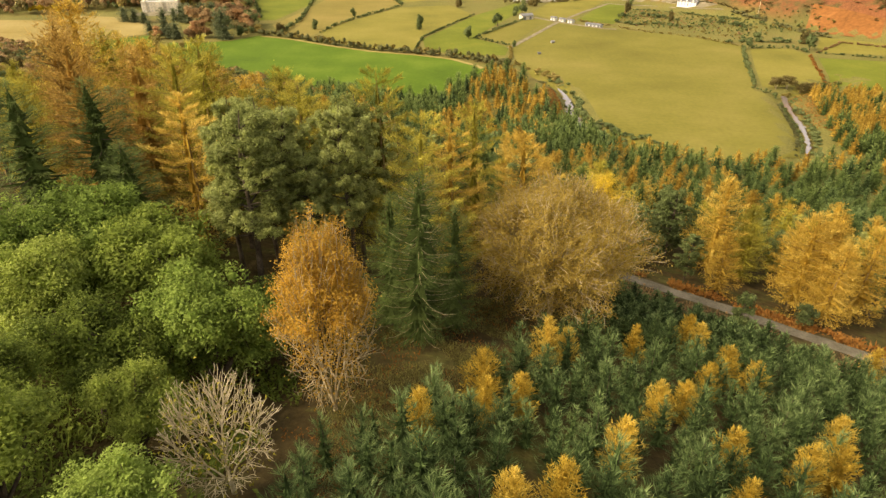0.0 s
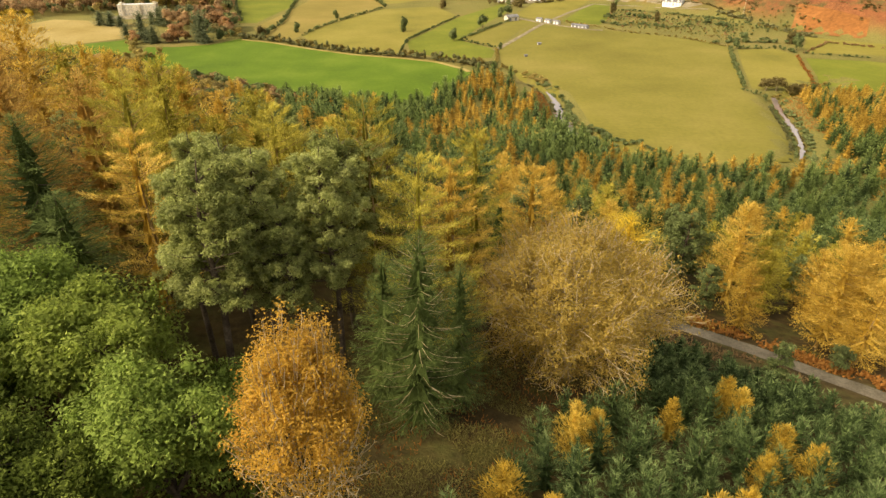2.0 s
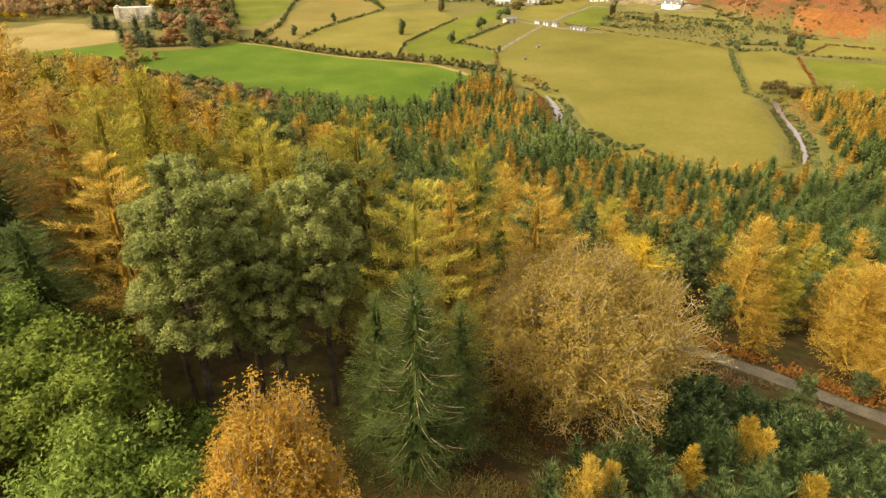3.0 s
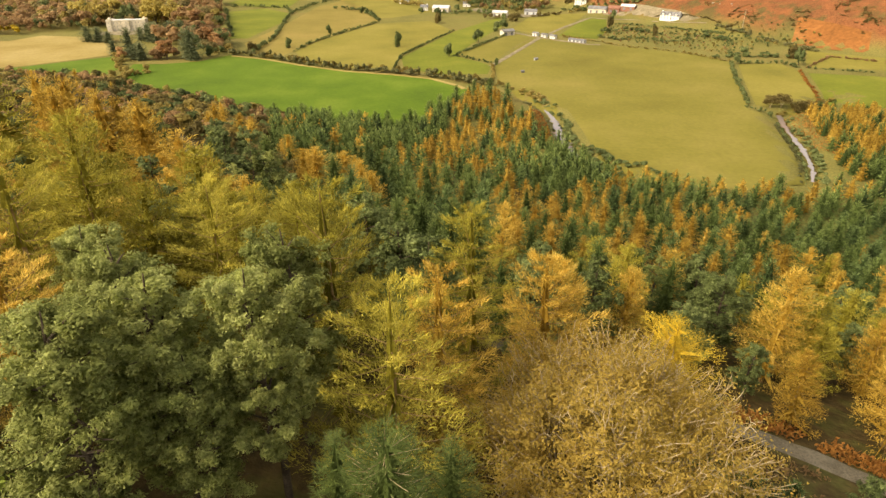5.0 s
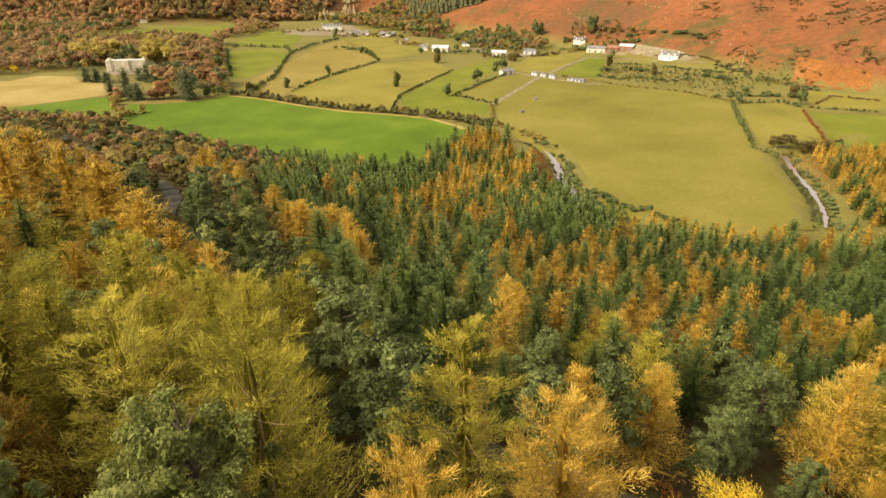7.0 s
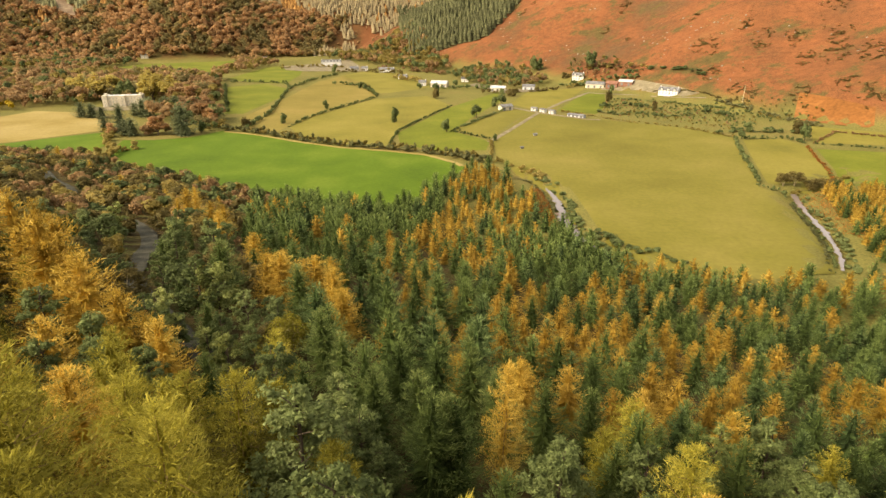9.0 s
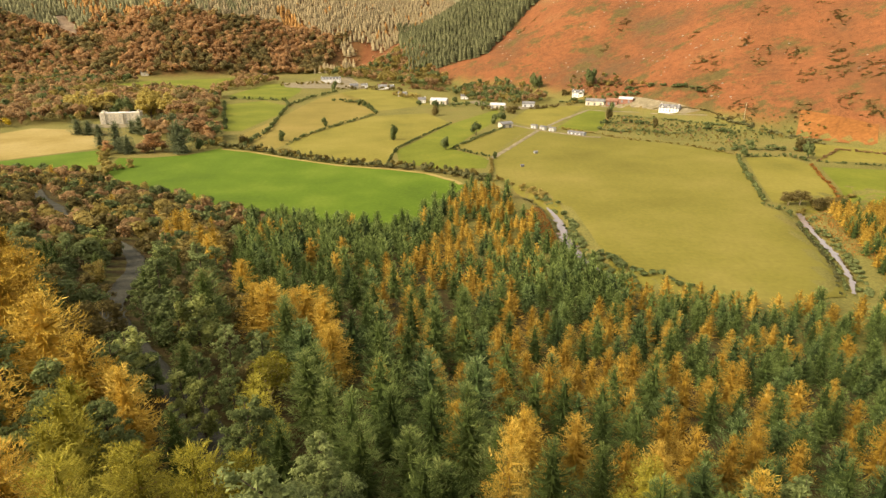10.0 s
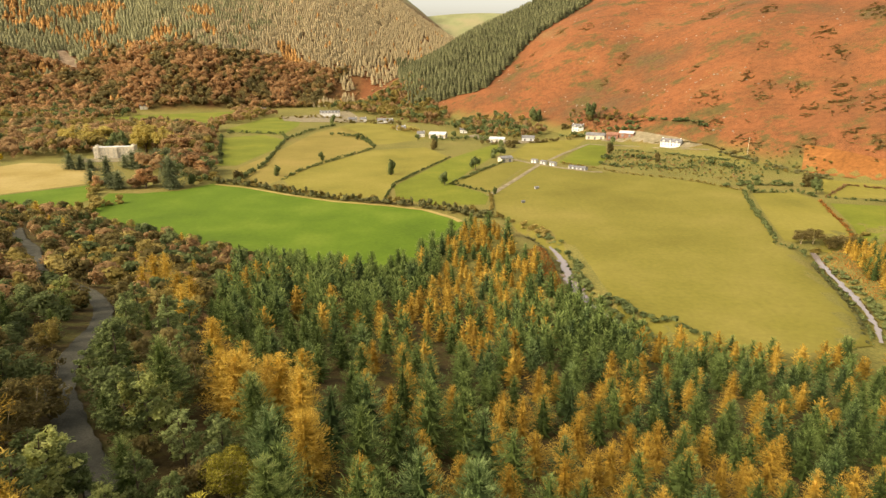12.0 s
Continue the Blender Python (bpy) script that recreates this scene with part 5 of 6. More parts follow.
for key, mat, word in (("b", M_RUSSET, "brown"), ("g", M_DARKLEAF, "dark green"), ("o", M_OAK, "tawny"), ("r", M_THICKET, "olive-brown")):
    woodland("scrub", bushes[key], BUSH, mat, word + " autumn scrub on the lower slope", "shrubs")

# ---------------------------------------------------------------- wooded hill across the valley
ROUND = [crown_blob(150 + k, 3, 84, 0.14, 0.66) for k in range(6)]
SPIRE = [spire(160 + k, 0.25, 4, 5) for k in range(6)]
hill = {k: [] for k in "bogdlrt"}
SCAR = [(-531, 924), (-520, 936), (-508, 925), (-496, 918), (-484, 896), (-494, 888), (-506, 901), (-518, 908)]
LARCH_PATCHES = [(-598, 968, 16), (-567, 978, 17), (-562, 1033, 18), (-506, 977, 17), (-484, 956, 13), (-491, 1001, 16), (-504, 1037, 14), (-440, 956, 10), (-405, 995, 17), (-409, 969, 12), (-401, 929, 7), (-541, 968, 9), (-515, 1077, 18), (-370, 977, 8), (-378, 1077, 18), (-346, 1020, 12), (-460, 932, 7), (-516, 870, 12), (-516, 856, 9), (-408, 835, 6), (-247, 1044, 12), (-228, 1024, 14), (-620, 1000, 14), (-545, 1065, 16)]
rng = random.Random(9)
for gx in np.arange(-950, 150, 6.2):
    for gy in np.arange(740, 1800, 6.2):
        x, y = gx + rng.uniform(-3.6, 3.6), gy + rng.uniform(-3.6, 3.6)
        d = (y - 840) * 0.93 - (x + 340) * 0.36
        if d > 330 and rng.random() < 0.3:
            continue
        edge = noise.noise(Vector((x / 24, y / 24, 5)))
        if d < -2 + 7 * edge or d > (480 if x < -420 else 800) or x < -420 and y > 1500 or x < -0.75 * (y - 40) or inside(SCAR, x, y) or wood_hill(np.array(x), np.array(y)) < bracken_hill(np.array(x), np.array(y)) - 2:
            continue
        n = noise.noise(Vector((x / 90, y / 90, 3)))
        n2 = noise.noise(Vector((x / 40, y / 40, 7)))
        h = rng.uniform(7.5, 12.5)
        right = x > -200 + 0.25 * (y - 800)
        gap = min(math.hypot(x - a, 0.8 * (y - c)) / q for a, c, q in LARCH_PATCHES)
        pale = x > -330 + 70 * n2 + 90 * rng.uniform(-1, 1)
        if right and d < 90 and n2 > -0.15 and d > 20:
            if rng.random() < 0.3:
                hill["r"].append((x, y, h * 0.5, h * 0.6))
        elif d < 120 + 60 * n and not right and gap > 1:
            m = n2 + rng.uniform(-0.35, 0.35)
            if m < -0.34:
                hill["g"].append((x, y, h * 1.05, h * rng.uniform(1.2, 1.6)))
            else:
                hill["b" if m > -0.05 else "o" if rng.random() < 0.7 else "g"].append((x, y, h * 1.05, h * rng.uniform(1.2, 1.6)))
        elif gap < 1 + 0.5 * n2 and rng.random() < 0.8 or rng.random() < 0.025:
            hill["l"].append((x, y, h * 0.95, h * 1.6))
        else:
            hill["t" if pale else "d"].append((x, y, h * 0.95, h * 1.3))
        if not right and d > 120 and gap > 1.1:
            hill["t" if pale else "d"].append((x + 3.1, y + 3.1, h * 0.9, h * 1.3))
# the d and t needles hold the hillside's haze in their colours
for key, mat, shapes, word in (("b", M_HAZYBROWN, ROUND, "russet broadleaved wood"), ("o", M_HAZYTAN, ROUND, "tawny broadleaved wood"), ("g", M_WOODGREEN, ROUND, "dull green broadleaved wood"), ("d", M_HAZYPINE, SPIRE, "haze-paled conifer forest"), ("t", M_HAZYLARCH, SPIRE, "thinning larch forest, haze-paled,"), ("l", M_FARLARCH, SPIRE, "orange larches among the conifers"), ("r", M_RUSSET, ROUND, "rust-red bushes on cleared ground")):
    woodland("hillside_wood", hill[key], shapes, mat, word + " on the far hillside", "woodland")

M_SCAR = mottled("pale_scree", (0.15, 0.10, 0.06), (0.23, 0.16, 0.10), (0.32, 0.24, 0.155), 0.12, 0.8)
sheet("rock_scar", SCAR, M_SCAR, "bare pale rock scar in the hillside wood", lift=0.8, category="rock")

# square block of conifers on the bracken hill
BLOCK = [(-40, 792), (48, 770), (100, 850), (178, 950), (300, 1100), (240, 1200), (-80, 1150)]
spots = []
for gx in np.arange(-80, 320, 4.8):
    for gy in np.arange(760, 1200, 4.8):
        x, y = gx + rng.uniform(-1.8, 1.8), gy + rng.uniform(-1.8, 1.8)
        if inside(BLOCK, x, y) and bracken_hill(np.array(x), np.array(y)) > 1:
            spots.append((x, y, rng.uniform(11, 15), 15))
woodland("conifer_block", spots, SPIRE, M_BLOCK, "dense dark block of conifers on the bracken hill", "conifers")

# ---------------------------------------------------------------- undergrowth
def undergrowth(name, area, count, h, size, mat, label, seed, category="undergrowth", keep=None):
    rng = np.random.default_rng(seed)
    lo, hi = np.min(area, 0), np.max(area, 0)
    p = rng.uniform(lo, hi, (count * 4, 2))
    n = np.array([noise.noise(Vector((q[0] / 3.2, q[1] / 3.2, seed))) for q in p])
    p = np.array([q for q, k in zip(p, n) if k > -0.08 and inside(area, q[0], q[1]) and line_gap(PATH, q[0], q[1]) > 1.35][:count])
    z = ground_height(p[:, 0], p[:, 1])
    way = unit(rng.normal(size=(len(p), 3)) * [0.7, 0.7, 0.3] + [0, 0, 0.7])
    ln = h * rng.uniform(0.5, 1.3, len(p))
    a = blades(np.c_[p, z - 0.03], way, ln, size * rng.uniform(0.5, 1.2, len(p)), rng)
    b = leaves(np.c_[p, z] + way * ln[:, None] * 0.7, unit(rng.normal(size=way.shape) * 0.6 + [0, 0, 1]), 1.6 * size * rng.uniform(0.5, 1.2, len(p)), rng)
    v = np.concatenate([a[0], b[0]])
    f = np.concatenate([a[1], b[1] + len(a[0])])
    return tagged(link_mesh(name, v, f, mat), label, category, kind="stuff")


M_TUFT = foliage("rank_grass", (0.075, 0.068, 0.018), (0.165, 0.145, 0.04), (0.31, 0.26, 0.085), 0.3)
CLEARING = [(-6, 14), (-9, 24), (-5, 33), (-1, 38), (5, 47), (9, 52), (14, 52), (10, 42), (6, 34), (3, 28), (1, 24), (-2, 20)]
undergrowth("grass", CLEARING, 26000, 0.34, 0.045, M_TUFT, "rank brown-green grass in the clearing", 41, "grass")
undergrowth("bracken", CLEARING, 3600, 0.3, 0.06, M_BRACKEN, "rust-brown dead bracken in the clearing", 42, "bracken")
VERGE_UP = [(10, 60.5), (16, 57.8), (20.6, 55), (25, 52.6), (29.2, 48.6), (32.4, 45.8), (35.6, 43.2), (44, 36.5), (45.5, 38.5), (37.2, 45.4), (33.8, 48), (30.4, 51), (26, 54.8), (21.4, 57.6), (16, 60.8), (10, 63.5)]
undergrowth("bracken", VERGE_UP, 5200, 0.7, 0.2, M_BRACKEN, "rust-red bracken bank above the forest track", 43, "bracken")
VERGE_LOW = [(10, 56.5), (18.6, 52.6), (22.8, 49.6), (27, 45.6), (30, 42.8), (33, 40.2), (42, 33), (40, 29), (28, 39.5), (20, 46.5), (12, 53)]
undergrowth("bracken", VERGE_LOW, 3000, 0.5, 0.16, M_RUSSET, "low brown bracken beside the forest track", 44, "bracken")
SHADE = [(-26, 12), (-30, 40), (-12, 36), (-8, 24), (-7, 12)]
undergrowth("brambles", SHADE, 9000, 0.8, 0.15, M_GREEN, "green brambles and saplings under the trees", 45, "brambles")

# ---------------------------------------------------------------- stream
def water_material():
    def build(nt, bsdf):
        # silty tint, paled so the base colour carries some reflected sky
        bsdf.inputs["Base Color"].default_value = (0.2, 0.16, 0.14, 1)
        bsdf.inputs["IOR"].default_value = 1.5
        bump(nt, bsdf, noise_node(nt, 0.9, 4), 0.12, 0.05)
    return material("stream_water", build, 0.06)


M_WATER = water_material()
M_SILT = mottled("silt_bank", (0.12, 0.085, 0.06), (0.2, 0.145, 0.105), (0.28, 0.21, 0.16), 0.3, 2.0)


def stream(line, widths, label):
    """Water along a line, each place with its own width, and an uneven margin."""
    line = np.asarray(line, float)
    at = np.r_[0, np.cumsum(np.linalg.norm(np.diff(line, axis=0), axis=1))]
    s = np.arange(0, at[-1], 0.8)
    p = np.stack([np.interp(s, at, line[:, k]) for k in (0, 1)], 1)
    for _ in range(8):
        p[1:-1] = (p[:-2] + 2 * p[1:-1] + p[2:]) / 4
    d = unit(np.gradient(p, axis=0))
    side = np.stack([-d[:, 1], d[:, 0]], 1)
    w = np.interp(s, at, widths)
    rag = np.array([[noise.noise(Vector((q / 3.0, k * 9.0, 1.0))) + 0.6 * noise.noise(Vector((q / 1.1, k * 9.0, 4.0))) for q in s] for k in (0, 1)])
    rows = [np.c_[p - side * (w * (0.5 + 0.6 * rag[0]))[:, None], np.full(len(p), -0.85)], np.c_[p, np.full(len(p), -0.85)], np.c_[p + side * (w * (0.5 + 0.6 * rag[1]))[:, None], np.full(len(p), -0.85)]]
    v = np.stack(rows, 1).reshape(-1, 3)
    f = [(i * 3 + k, i * 3 + k + 1, i * 3 + k + 4, i * 3 + k + 3) for i in range(len(p) - 1) for k in (0, 1)]
    tagged(link_mesh("water", v, f, M_WATER, smooth=True), label, "stream", kind="structure")


stream(STREAM_A[2:-1], [1.2, 2.0, 3.0, 4.0, 1.6, 0.8], "narrow shining stream beside the pasture")
stream(STREAM_B[2:-1], [2.6, 2.0, 1.2, 2.0, 1.3, 1.3, 0.8], "shining stream curving round the pasture")
ribbon("silt_bank", [(39.4, 240), (39.4, 232), (38.8, 225), (39.4, 218)], 2.4, M_SILT, "pinkish silt bank at the stream's edge", lift=0.35, category="bank")

# ---------------------------------------------------------------- hedges
SHRUB = [crown_blob(190 + k, 2, 44, 0.2) for k in range(6)]


def leafy_row(name, line, h, w, mat, label, category, seed=0, gaps=0.06):
    """A straggling row of bushes along a line."""
    rng = np.random.default_rng(seed)
    line = np.asarray(line, float)
    at = np.r_[0, np.cumsum(np.linalg.norm(np.diff(line, axis=0), axis=1))]
    n = max(3, int(at[-1] / (w * 0.34)))
    s = np.sort(rng.uniform(0, at[-1], n))
    s = s[rng.random(n) > gaps]
    c = np.stack([np.interp(s, at, line[:, k]) for k in (0, 1)], 1) + rng.normal(0, 0.16 * w, (len(s), 2))
    hh = h * rng.uniform(0.35, 1.3, len(s)) ** 1.2
    ww = w * rng.uniform(0.5, 1.3, len(s))
    parts, at = [], 0
    for k in range(len(s)):
        v, f = SHRUB[k % 6]
        a = rng.uniform(0, 6.28)
        q = np.stack([(v[:, 0] * np.cos(a) - v[:, 1] * np.sin(a)) * ww[k], (v[:, 0] * np.sin(a) + v[:, 1] * np.cos(a)) * ww[k], v[:, 2] * hh[k] * 1.15], 1)
        parts.append((q + [c[k, 0], c[k, 1], gz(c[k, 0], c[k, 1]) - 0.1], f))
    v = np.concatenate([q for q, _ in parts])
    f = np.concatenate([q + sum_at for (_, q), sum_at in zip(parts, np.cumsum([0] + [len(q) for q, _ in parts[:-1]]))])
    return tagged(link_mesh(name, v, f, mat), label, category)


HEDGES = [
    ([(-123, 382), (-104, 374), (-78, 356), (-52, 341), (-25, 332), (-6, 324), (11, 311), (21, 306)], 3.6, 4.4, M_GORSE),
    ([(-123, 384), (-104, 376), (-78, 358), (-52, 343), (-25, 334), (-6, 326), (14, 314), (30, 300)], 3.0, 4.0, M_OAK),
    ([(-112, 382), (-113, 444), (-123, 514), (-129, 565), (-120, 635), (-105, 675)], 2.4, 3.0, M_DARKLEAF),
    ([(-89, 392), (-84, 424), (-71, 462), (-51, 511)], 1.8, 2.2, M_DARKLEAF),
    ([(-196, 604), (-178, 613), (-141, 600), (-130, 568)], 2.4, 3.0, M_DARKLEAF),
    ([(-27, 345), (-25, 380), (-12, 420), (6, 469)], 1.3, 1.6, M_DARKLEAF),
    ([(5, 380), (16, 367), (25, 357)], 1.5, 1.8, M_DARKLEAF),
]
HEDGES += [
    ([(7, 383), (18, 406), (31, 432), (47, 462)], 1.6, 2.2, M_DARKLEAF),
    ([(154, 358), (142, 324), (130, 286), (123, 266), (129, 257)], 2.0, 2.2, M_DARKLEAF),
    ([(158, 356), (180, 357), (184, 346)], 1.8, 2.4, M_DARKLEAF),
    ([(182, 340), (171, 311), (164, 291), (155, 268)], 0.9, 2.2, M_BRACKEN),
    ([(77, 447), (98, 425), (108, 409), (136, 391), (155, 362)], 1.3, 2.4, M_OAK),
    ([(-97, 595), (-71, 583), (-51, 520)], 2.8, 4.0, M_DARKLEAF),
    ([(39, 284), (43.5, 270), (45, 254), (44.5, 238), (44, 224), (46, 213), (50, 200), (55, 191)], 1.9, 3.8, M_DARKLEAF),
]
HEDGES += [
    ([(34, 281), (37.6, 266), (39, 254), (38.6, 238), (38, 224), (40, 211), (44, 199)], 1.2, 2.6, M_GORSE),
    ([(-187, 378), (-168, 341), (-155, 323), (-154, 310)], 3.4, 5.0, M_OAK),
    ([(187, 344), (201, 340), (216, 333)], 1.4, 2.0, M_DARKLEAF),
    ([(-142, 444), (-165, 509), (-194, 596)], 2.4, 3.0, M_DARKLEAF),
    ([(-248, 802), (-235, 722), (-232, 666), (-290, 656)], 3.0, 4.0, M_DARKLEAF),
    ([(133, 262), (150, 273), (170, 287)], 2.6, 4.0, M_OAK),
    ([(126.4, 250), (122, 235), (118.4, 221), (115.4, 211), (110.5, 199), (105, 189)], 0.9, 1.8, M_GORSE),
    ([(133, 252), (128.2, 235), (124.8, 221), (121.8, 211), (116.6, 198), (111, 187)], 1.6, 3.4, M_DARKLEAF),
]
HEDGES += [
    ([(187, 344), (215, 372), (240, 350)], 1.2, 2.0, M_RUSSET),
    ([(21, 306), (24, 330), (25, 355)], 1.4, 2.0, M_OAK),
    ([(30, 300), (37, 290), (42, 282)], 2.2, 4.0, M_OAK),
    ([(48, 214), (53, 204), (60, 195), (66, 190)], 2.2, 4.0, M_DARKLEAF),
    ([(100, 446), (112, 432), (125, 440), (140, 425), (160, 430)], 2.0, 4.5, M_DARKLEAF),
    ([(110, 465), (128, 470), (148, 452), (170, 440), (182, 420)], 2.4, 5.0, M_DARKLEAF),
    ([(128, 500), (150, 485), (170, 462), (186, 445)], 1.6, 3.5, M_DARKLEAF),
    ([(150, 372), (165, 378), (190, 372), (206, 380)], 2.4, 5.0, M_DARKLEAF),
    ([(182, 470), (196, 440), (205, 410), (215, 385)], 2.2, 5.0, M_GORSE),
]
HEDGES += [
    ([(150, 560), (170, 540), (185, 520), (192, 500)], 2.6, 6.0, M_DARKLEAF),
    ([(104, 560), (120, 575), (140, 572)], 2.6, 5.0, M_OAK),
    ([(-120, 386), (-128, 394), (-134, 380)], 4.0, 6.0, M_OAK),
    ([(-150, 372), (-156, 380), (-160, 366)], 4.5, 6.0, M_RUSSET),
    ([(-186, 300), (-158, 322), (-150, 335)], 3.0, 5.0, M_OAK),
    ([(128.4, 252), (123.8, 235.5), (120.2, 221.5), (117.2, 211.5), (112.4, 199), (107, 189)], 0.8, 1.5, M_DARKLEAF),
    ([(130.8, 250.5), (126.4, 234.6), (122.9, 220.6), (119.9, 210.6), (114.8, 197.4)], 0.6, 1.2, M_THICKET),
    ([(43.2, 252), (42.8, 238), (42.9, 226), (44.4, 212)], 0.9, 1.6, M_DARKLEAF),
    ([(-112, 698), (-96, 700), (-78, 694), (-60, 690), (-40, 676)], 4.0, 5.0, M_THICKET),
]
HEDGES += [
    ([(-48, 646), (-36, 628), (-22, 608), (-12, 592)], 3.6, 5.0, M_OAK),
    ([(-10, 562), (10, 560), (28, 566), (38, 556)], 3.4, 5.0, M_DARKLEAF),
    ([(28, 536), (44, 534), (60, 540), (80, 545), (96, 552)], 3.0, 4.5, M_THICKET),
    ([(-180, 742), (-160, 752), (-140, 758), (-112, 744)], 3.2, 5.0, M_OAK),
    ([(100, 575), (112, 570), (126, 566), (140, 558), (156, 540)], 4.0, 6.0, M_DARKLEAF),
    ([(106, 600), (124, 604), (140, 590), (152, 572)], 5.0, 7.0, M_THICKET),
    ([(-70, 722), (-40, 706), (-10, 684), (6, 662)], 4.6, 6.0, M_RUSSET),
    ([(158, 510), (172, 496), (184, 478), (190, 462)], 1.4, 2.4, M_THICKET),
]
for k, (line, h, w, mat) in enumerate(HEDGES):
    leafy_row("hedge", line, h, w, mat, {"gorse_leaves": "low olive bushes", "dark_evergreen_leaves": "dark green field hedge", "bracken_fronds": "rust-coloured bracken bank", "russet_leaves": "brown straggling field hedge", "rust_brown_leaves": "rust-brown field hedge", "thicket_leaves": "olive-brown bushes"}[mat.name] + " along the pasture edge", "hedge", seed=k)

# dry margins of the meadow and an enclosure on the bracken slope
ribbon("field_margin", [(-122, 379), (-103, 371), (-77, 353), (-51, 338), (-25, 329.5), (-7, 321), (6, 306), (9, 299)], 2.6, M_TAN, "strip of dry straw-coloured grass along the hedge", lift=0.16, category="grass")
M_COPPER = mottled("copper_bracken", (0.18, 0.072, 0.02), (0.225, 0.09, 0.025), (0.26, 0.12, 0.04), 0.05, 0.5)
sheet("bracken_enclosure", [(225.5, 432.8), (238.2, 411.1), (248.4, 392.7), (239.4, 377.0), (223.5, 389.3), (210.4, 406.5)], M_COPPER, "bright copper bracken enclosure on the slope", lift=0.35, category="bracken")

# rust-red bracken beside the stream
def fern_patch(outline, count, h, mat, label, seed, size=0.5):
    rng = np.random.default_rng(seed)
    lo, hi = np.min(outline, 0), np.max(outline, 0)
    p = rng.uniform(lo, hi, (count * 3, 2))
    p = np.array([q for q in p if inside(outline, q[0], q[1])][:count])
    z = ground_height(p[:, 0], p[:, 1])
    c = np.c_[p, z + rng.uniform(0.1, 1, len(p)) * h]
    v, f = leaves(c, unit(rng.normal(size=c.shape) * 0.7 + [0, 0, 1]), size * rng.uniform(0.6, 1.4, len(c)), rng)
    return tagged(link_mesh("bracken", v, f, mat), label, "bracken", kind="stuff")


fern_patch([(29, 258), (38, 266), (38.5, 246), (37, 222), (32, 230)], 1500, 0.9, M_BRACKEN, "rust-red bracken beside the stream", 1)
fern_patch([(131, 256), (150, 262), (150, 238), (128, 208), (124, 214)], 1800, 0.9, M_BRACKEN, "rust-red bracken beyond the stream", 2)

# ---------------------------------------------------------------- trees of the valley
field_tree = grove("field_tree", bush_shape, 3, [M_DARKLEAF, M_THICKET, M_DARKLEAF], "round dark tree standing alone by a field", "tree", "field trees", h=8.0, r=3.6, seed=31)
FIELD_TREES = [(-29, 406, 9.5, 0.8), (21, 424, 8.5, 1.2), (188, 353, 9, 1.0), (-95, 403, 6.5, 1.0), (-80, 460, 6, 1.0), (-113, 389, 7, 1.1), (-6, 508, 9, 0.9), (27, 353, 4, 1.0), (157, 357, 5, 1.2), (130, 520, 8, 0.9)]
FIELD_TREES += [(36, 470, 7, 1.2), (41, 475, 8, 1.1), (-5.5, 539, 8, 1.2), (53, 518, 7, 1.3), (46, 522, 6, 1.2), (120, 488, 9, 0.6), (169, 376, 6, 1.3), (194, 370, 8, 1.1), (140, 447, 8, 0.5), (-20, 560, 6, 1.2), (10, 575, 7, 1.1)]
for x, y, h, w in FIELD_TREES:
    field_tree.plant(x, y, h, wide=w)
yew = grove("evergreen_tree", bush_shape, 2, [M_DARKLEAF], "dark rounded evergreen near the meadow", "tree", "valley evergreens", h=8.0, r=3.3, seed=32)
for x, y, h in ((2, 377, 7.5), (-240, 500, 14), (-233, 503, 15), (-134, 376, 7), (88, 645, 14), (92, 640, 12), (130, 600, 15), (134, 604, 13), (-112, 690, 10), (-70, 565, 6), (-64, 560, 5), (-60, 545, 5)):
    yew.plant(x, y, h)

M_CEDAR = foliage("blue_green_needles", (0.08, 0.095, 0.045), (0.18, 0.2, 0.1), (0.3, 0.32, 0.165), 0.4, vary=0.25)
cedar = grove("evergreen_tree", bough_shape, 2, [M_CEDAR], "dark blue-green conifer in the manor grounds", "tree", "manor conifers", h=14.0, r=4.2, boughs=60, twigs=26, start=0.02, power=0.6, shag=0.3, droop=0.2, curl=0.4, fan=0.34, twig=0.8, wide=0.22, up=0.35, core=0.55, tips=0.15, shoots=3, seed=35)
for x, y, h, w in ((-140, 368, 17, 0.8), (-144, 371, 14, 0.8), (-180, 379, 15, 0.75), (-168, 367, 9.5, 1.1), (-173, 370, 8, 1.1), (-190, 381, 8, 1.1), (-221, 425, 9, 1.3), (-229, 428, 9, 1.3), (-213, 422, 7, 1.3), (-190, 428, 11, 1.1), (-184, 425, 12, 1.1), (-197, 432, 8, 1.2), (-179, 436, 11, 1.1), (-171, 432, 12, 1.1)):
    cedar.plant(x, y, h * 1.05, wide=1.75 * w)

# taller trees round the manor, and bare brown ones by the stream
M_HAZEL = foliage("yellowing_leaves", (0.33, 0.26, 0.07), (0.48, 0.385, 0.11), (0.62, 0.5, 0.16), 0.5, vary=0.16)
tan_tree = grove("tall_tree", broad_shape, 2, [M_HAZEL], "tall yellow-brown tree beside the manor", "tree", "manor trees", h=14.0, r=5.0, lobes=40, leaf_count=1500, size=0.75, bare=0.08, lobe=0.27, shell=0.3, seed=33, masses=7, core=0.5, single=True)
rust_tree = grove("tall_tree", broad_shape, 2, [M_RUSSET, M_HAZYBROWN], "tall russet tree between the manor and the meadow", "tree", "manor trees", h=14.0, r=4.6, lobes=36, leaf_count=1300, size=0.75, bare=0.08, lobe=0.28, shell=0.3, seed=34, masses=7, core=0.5, single=True)
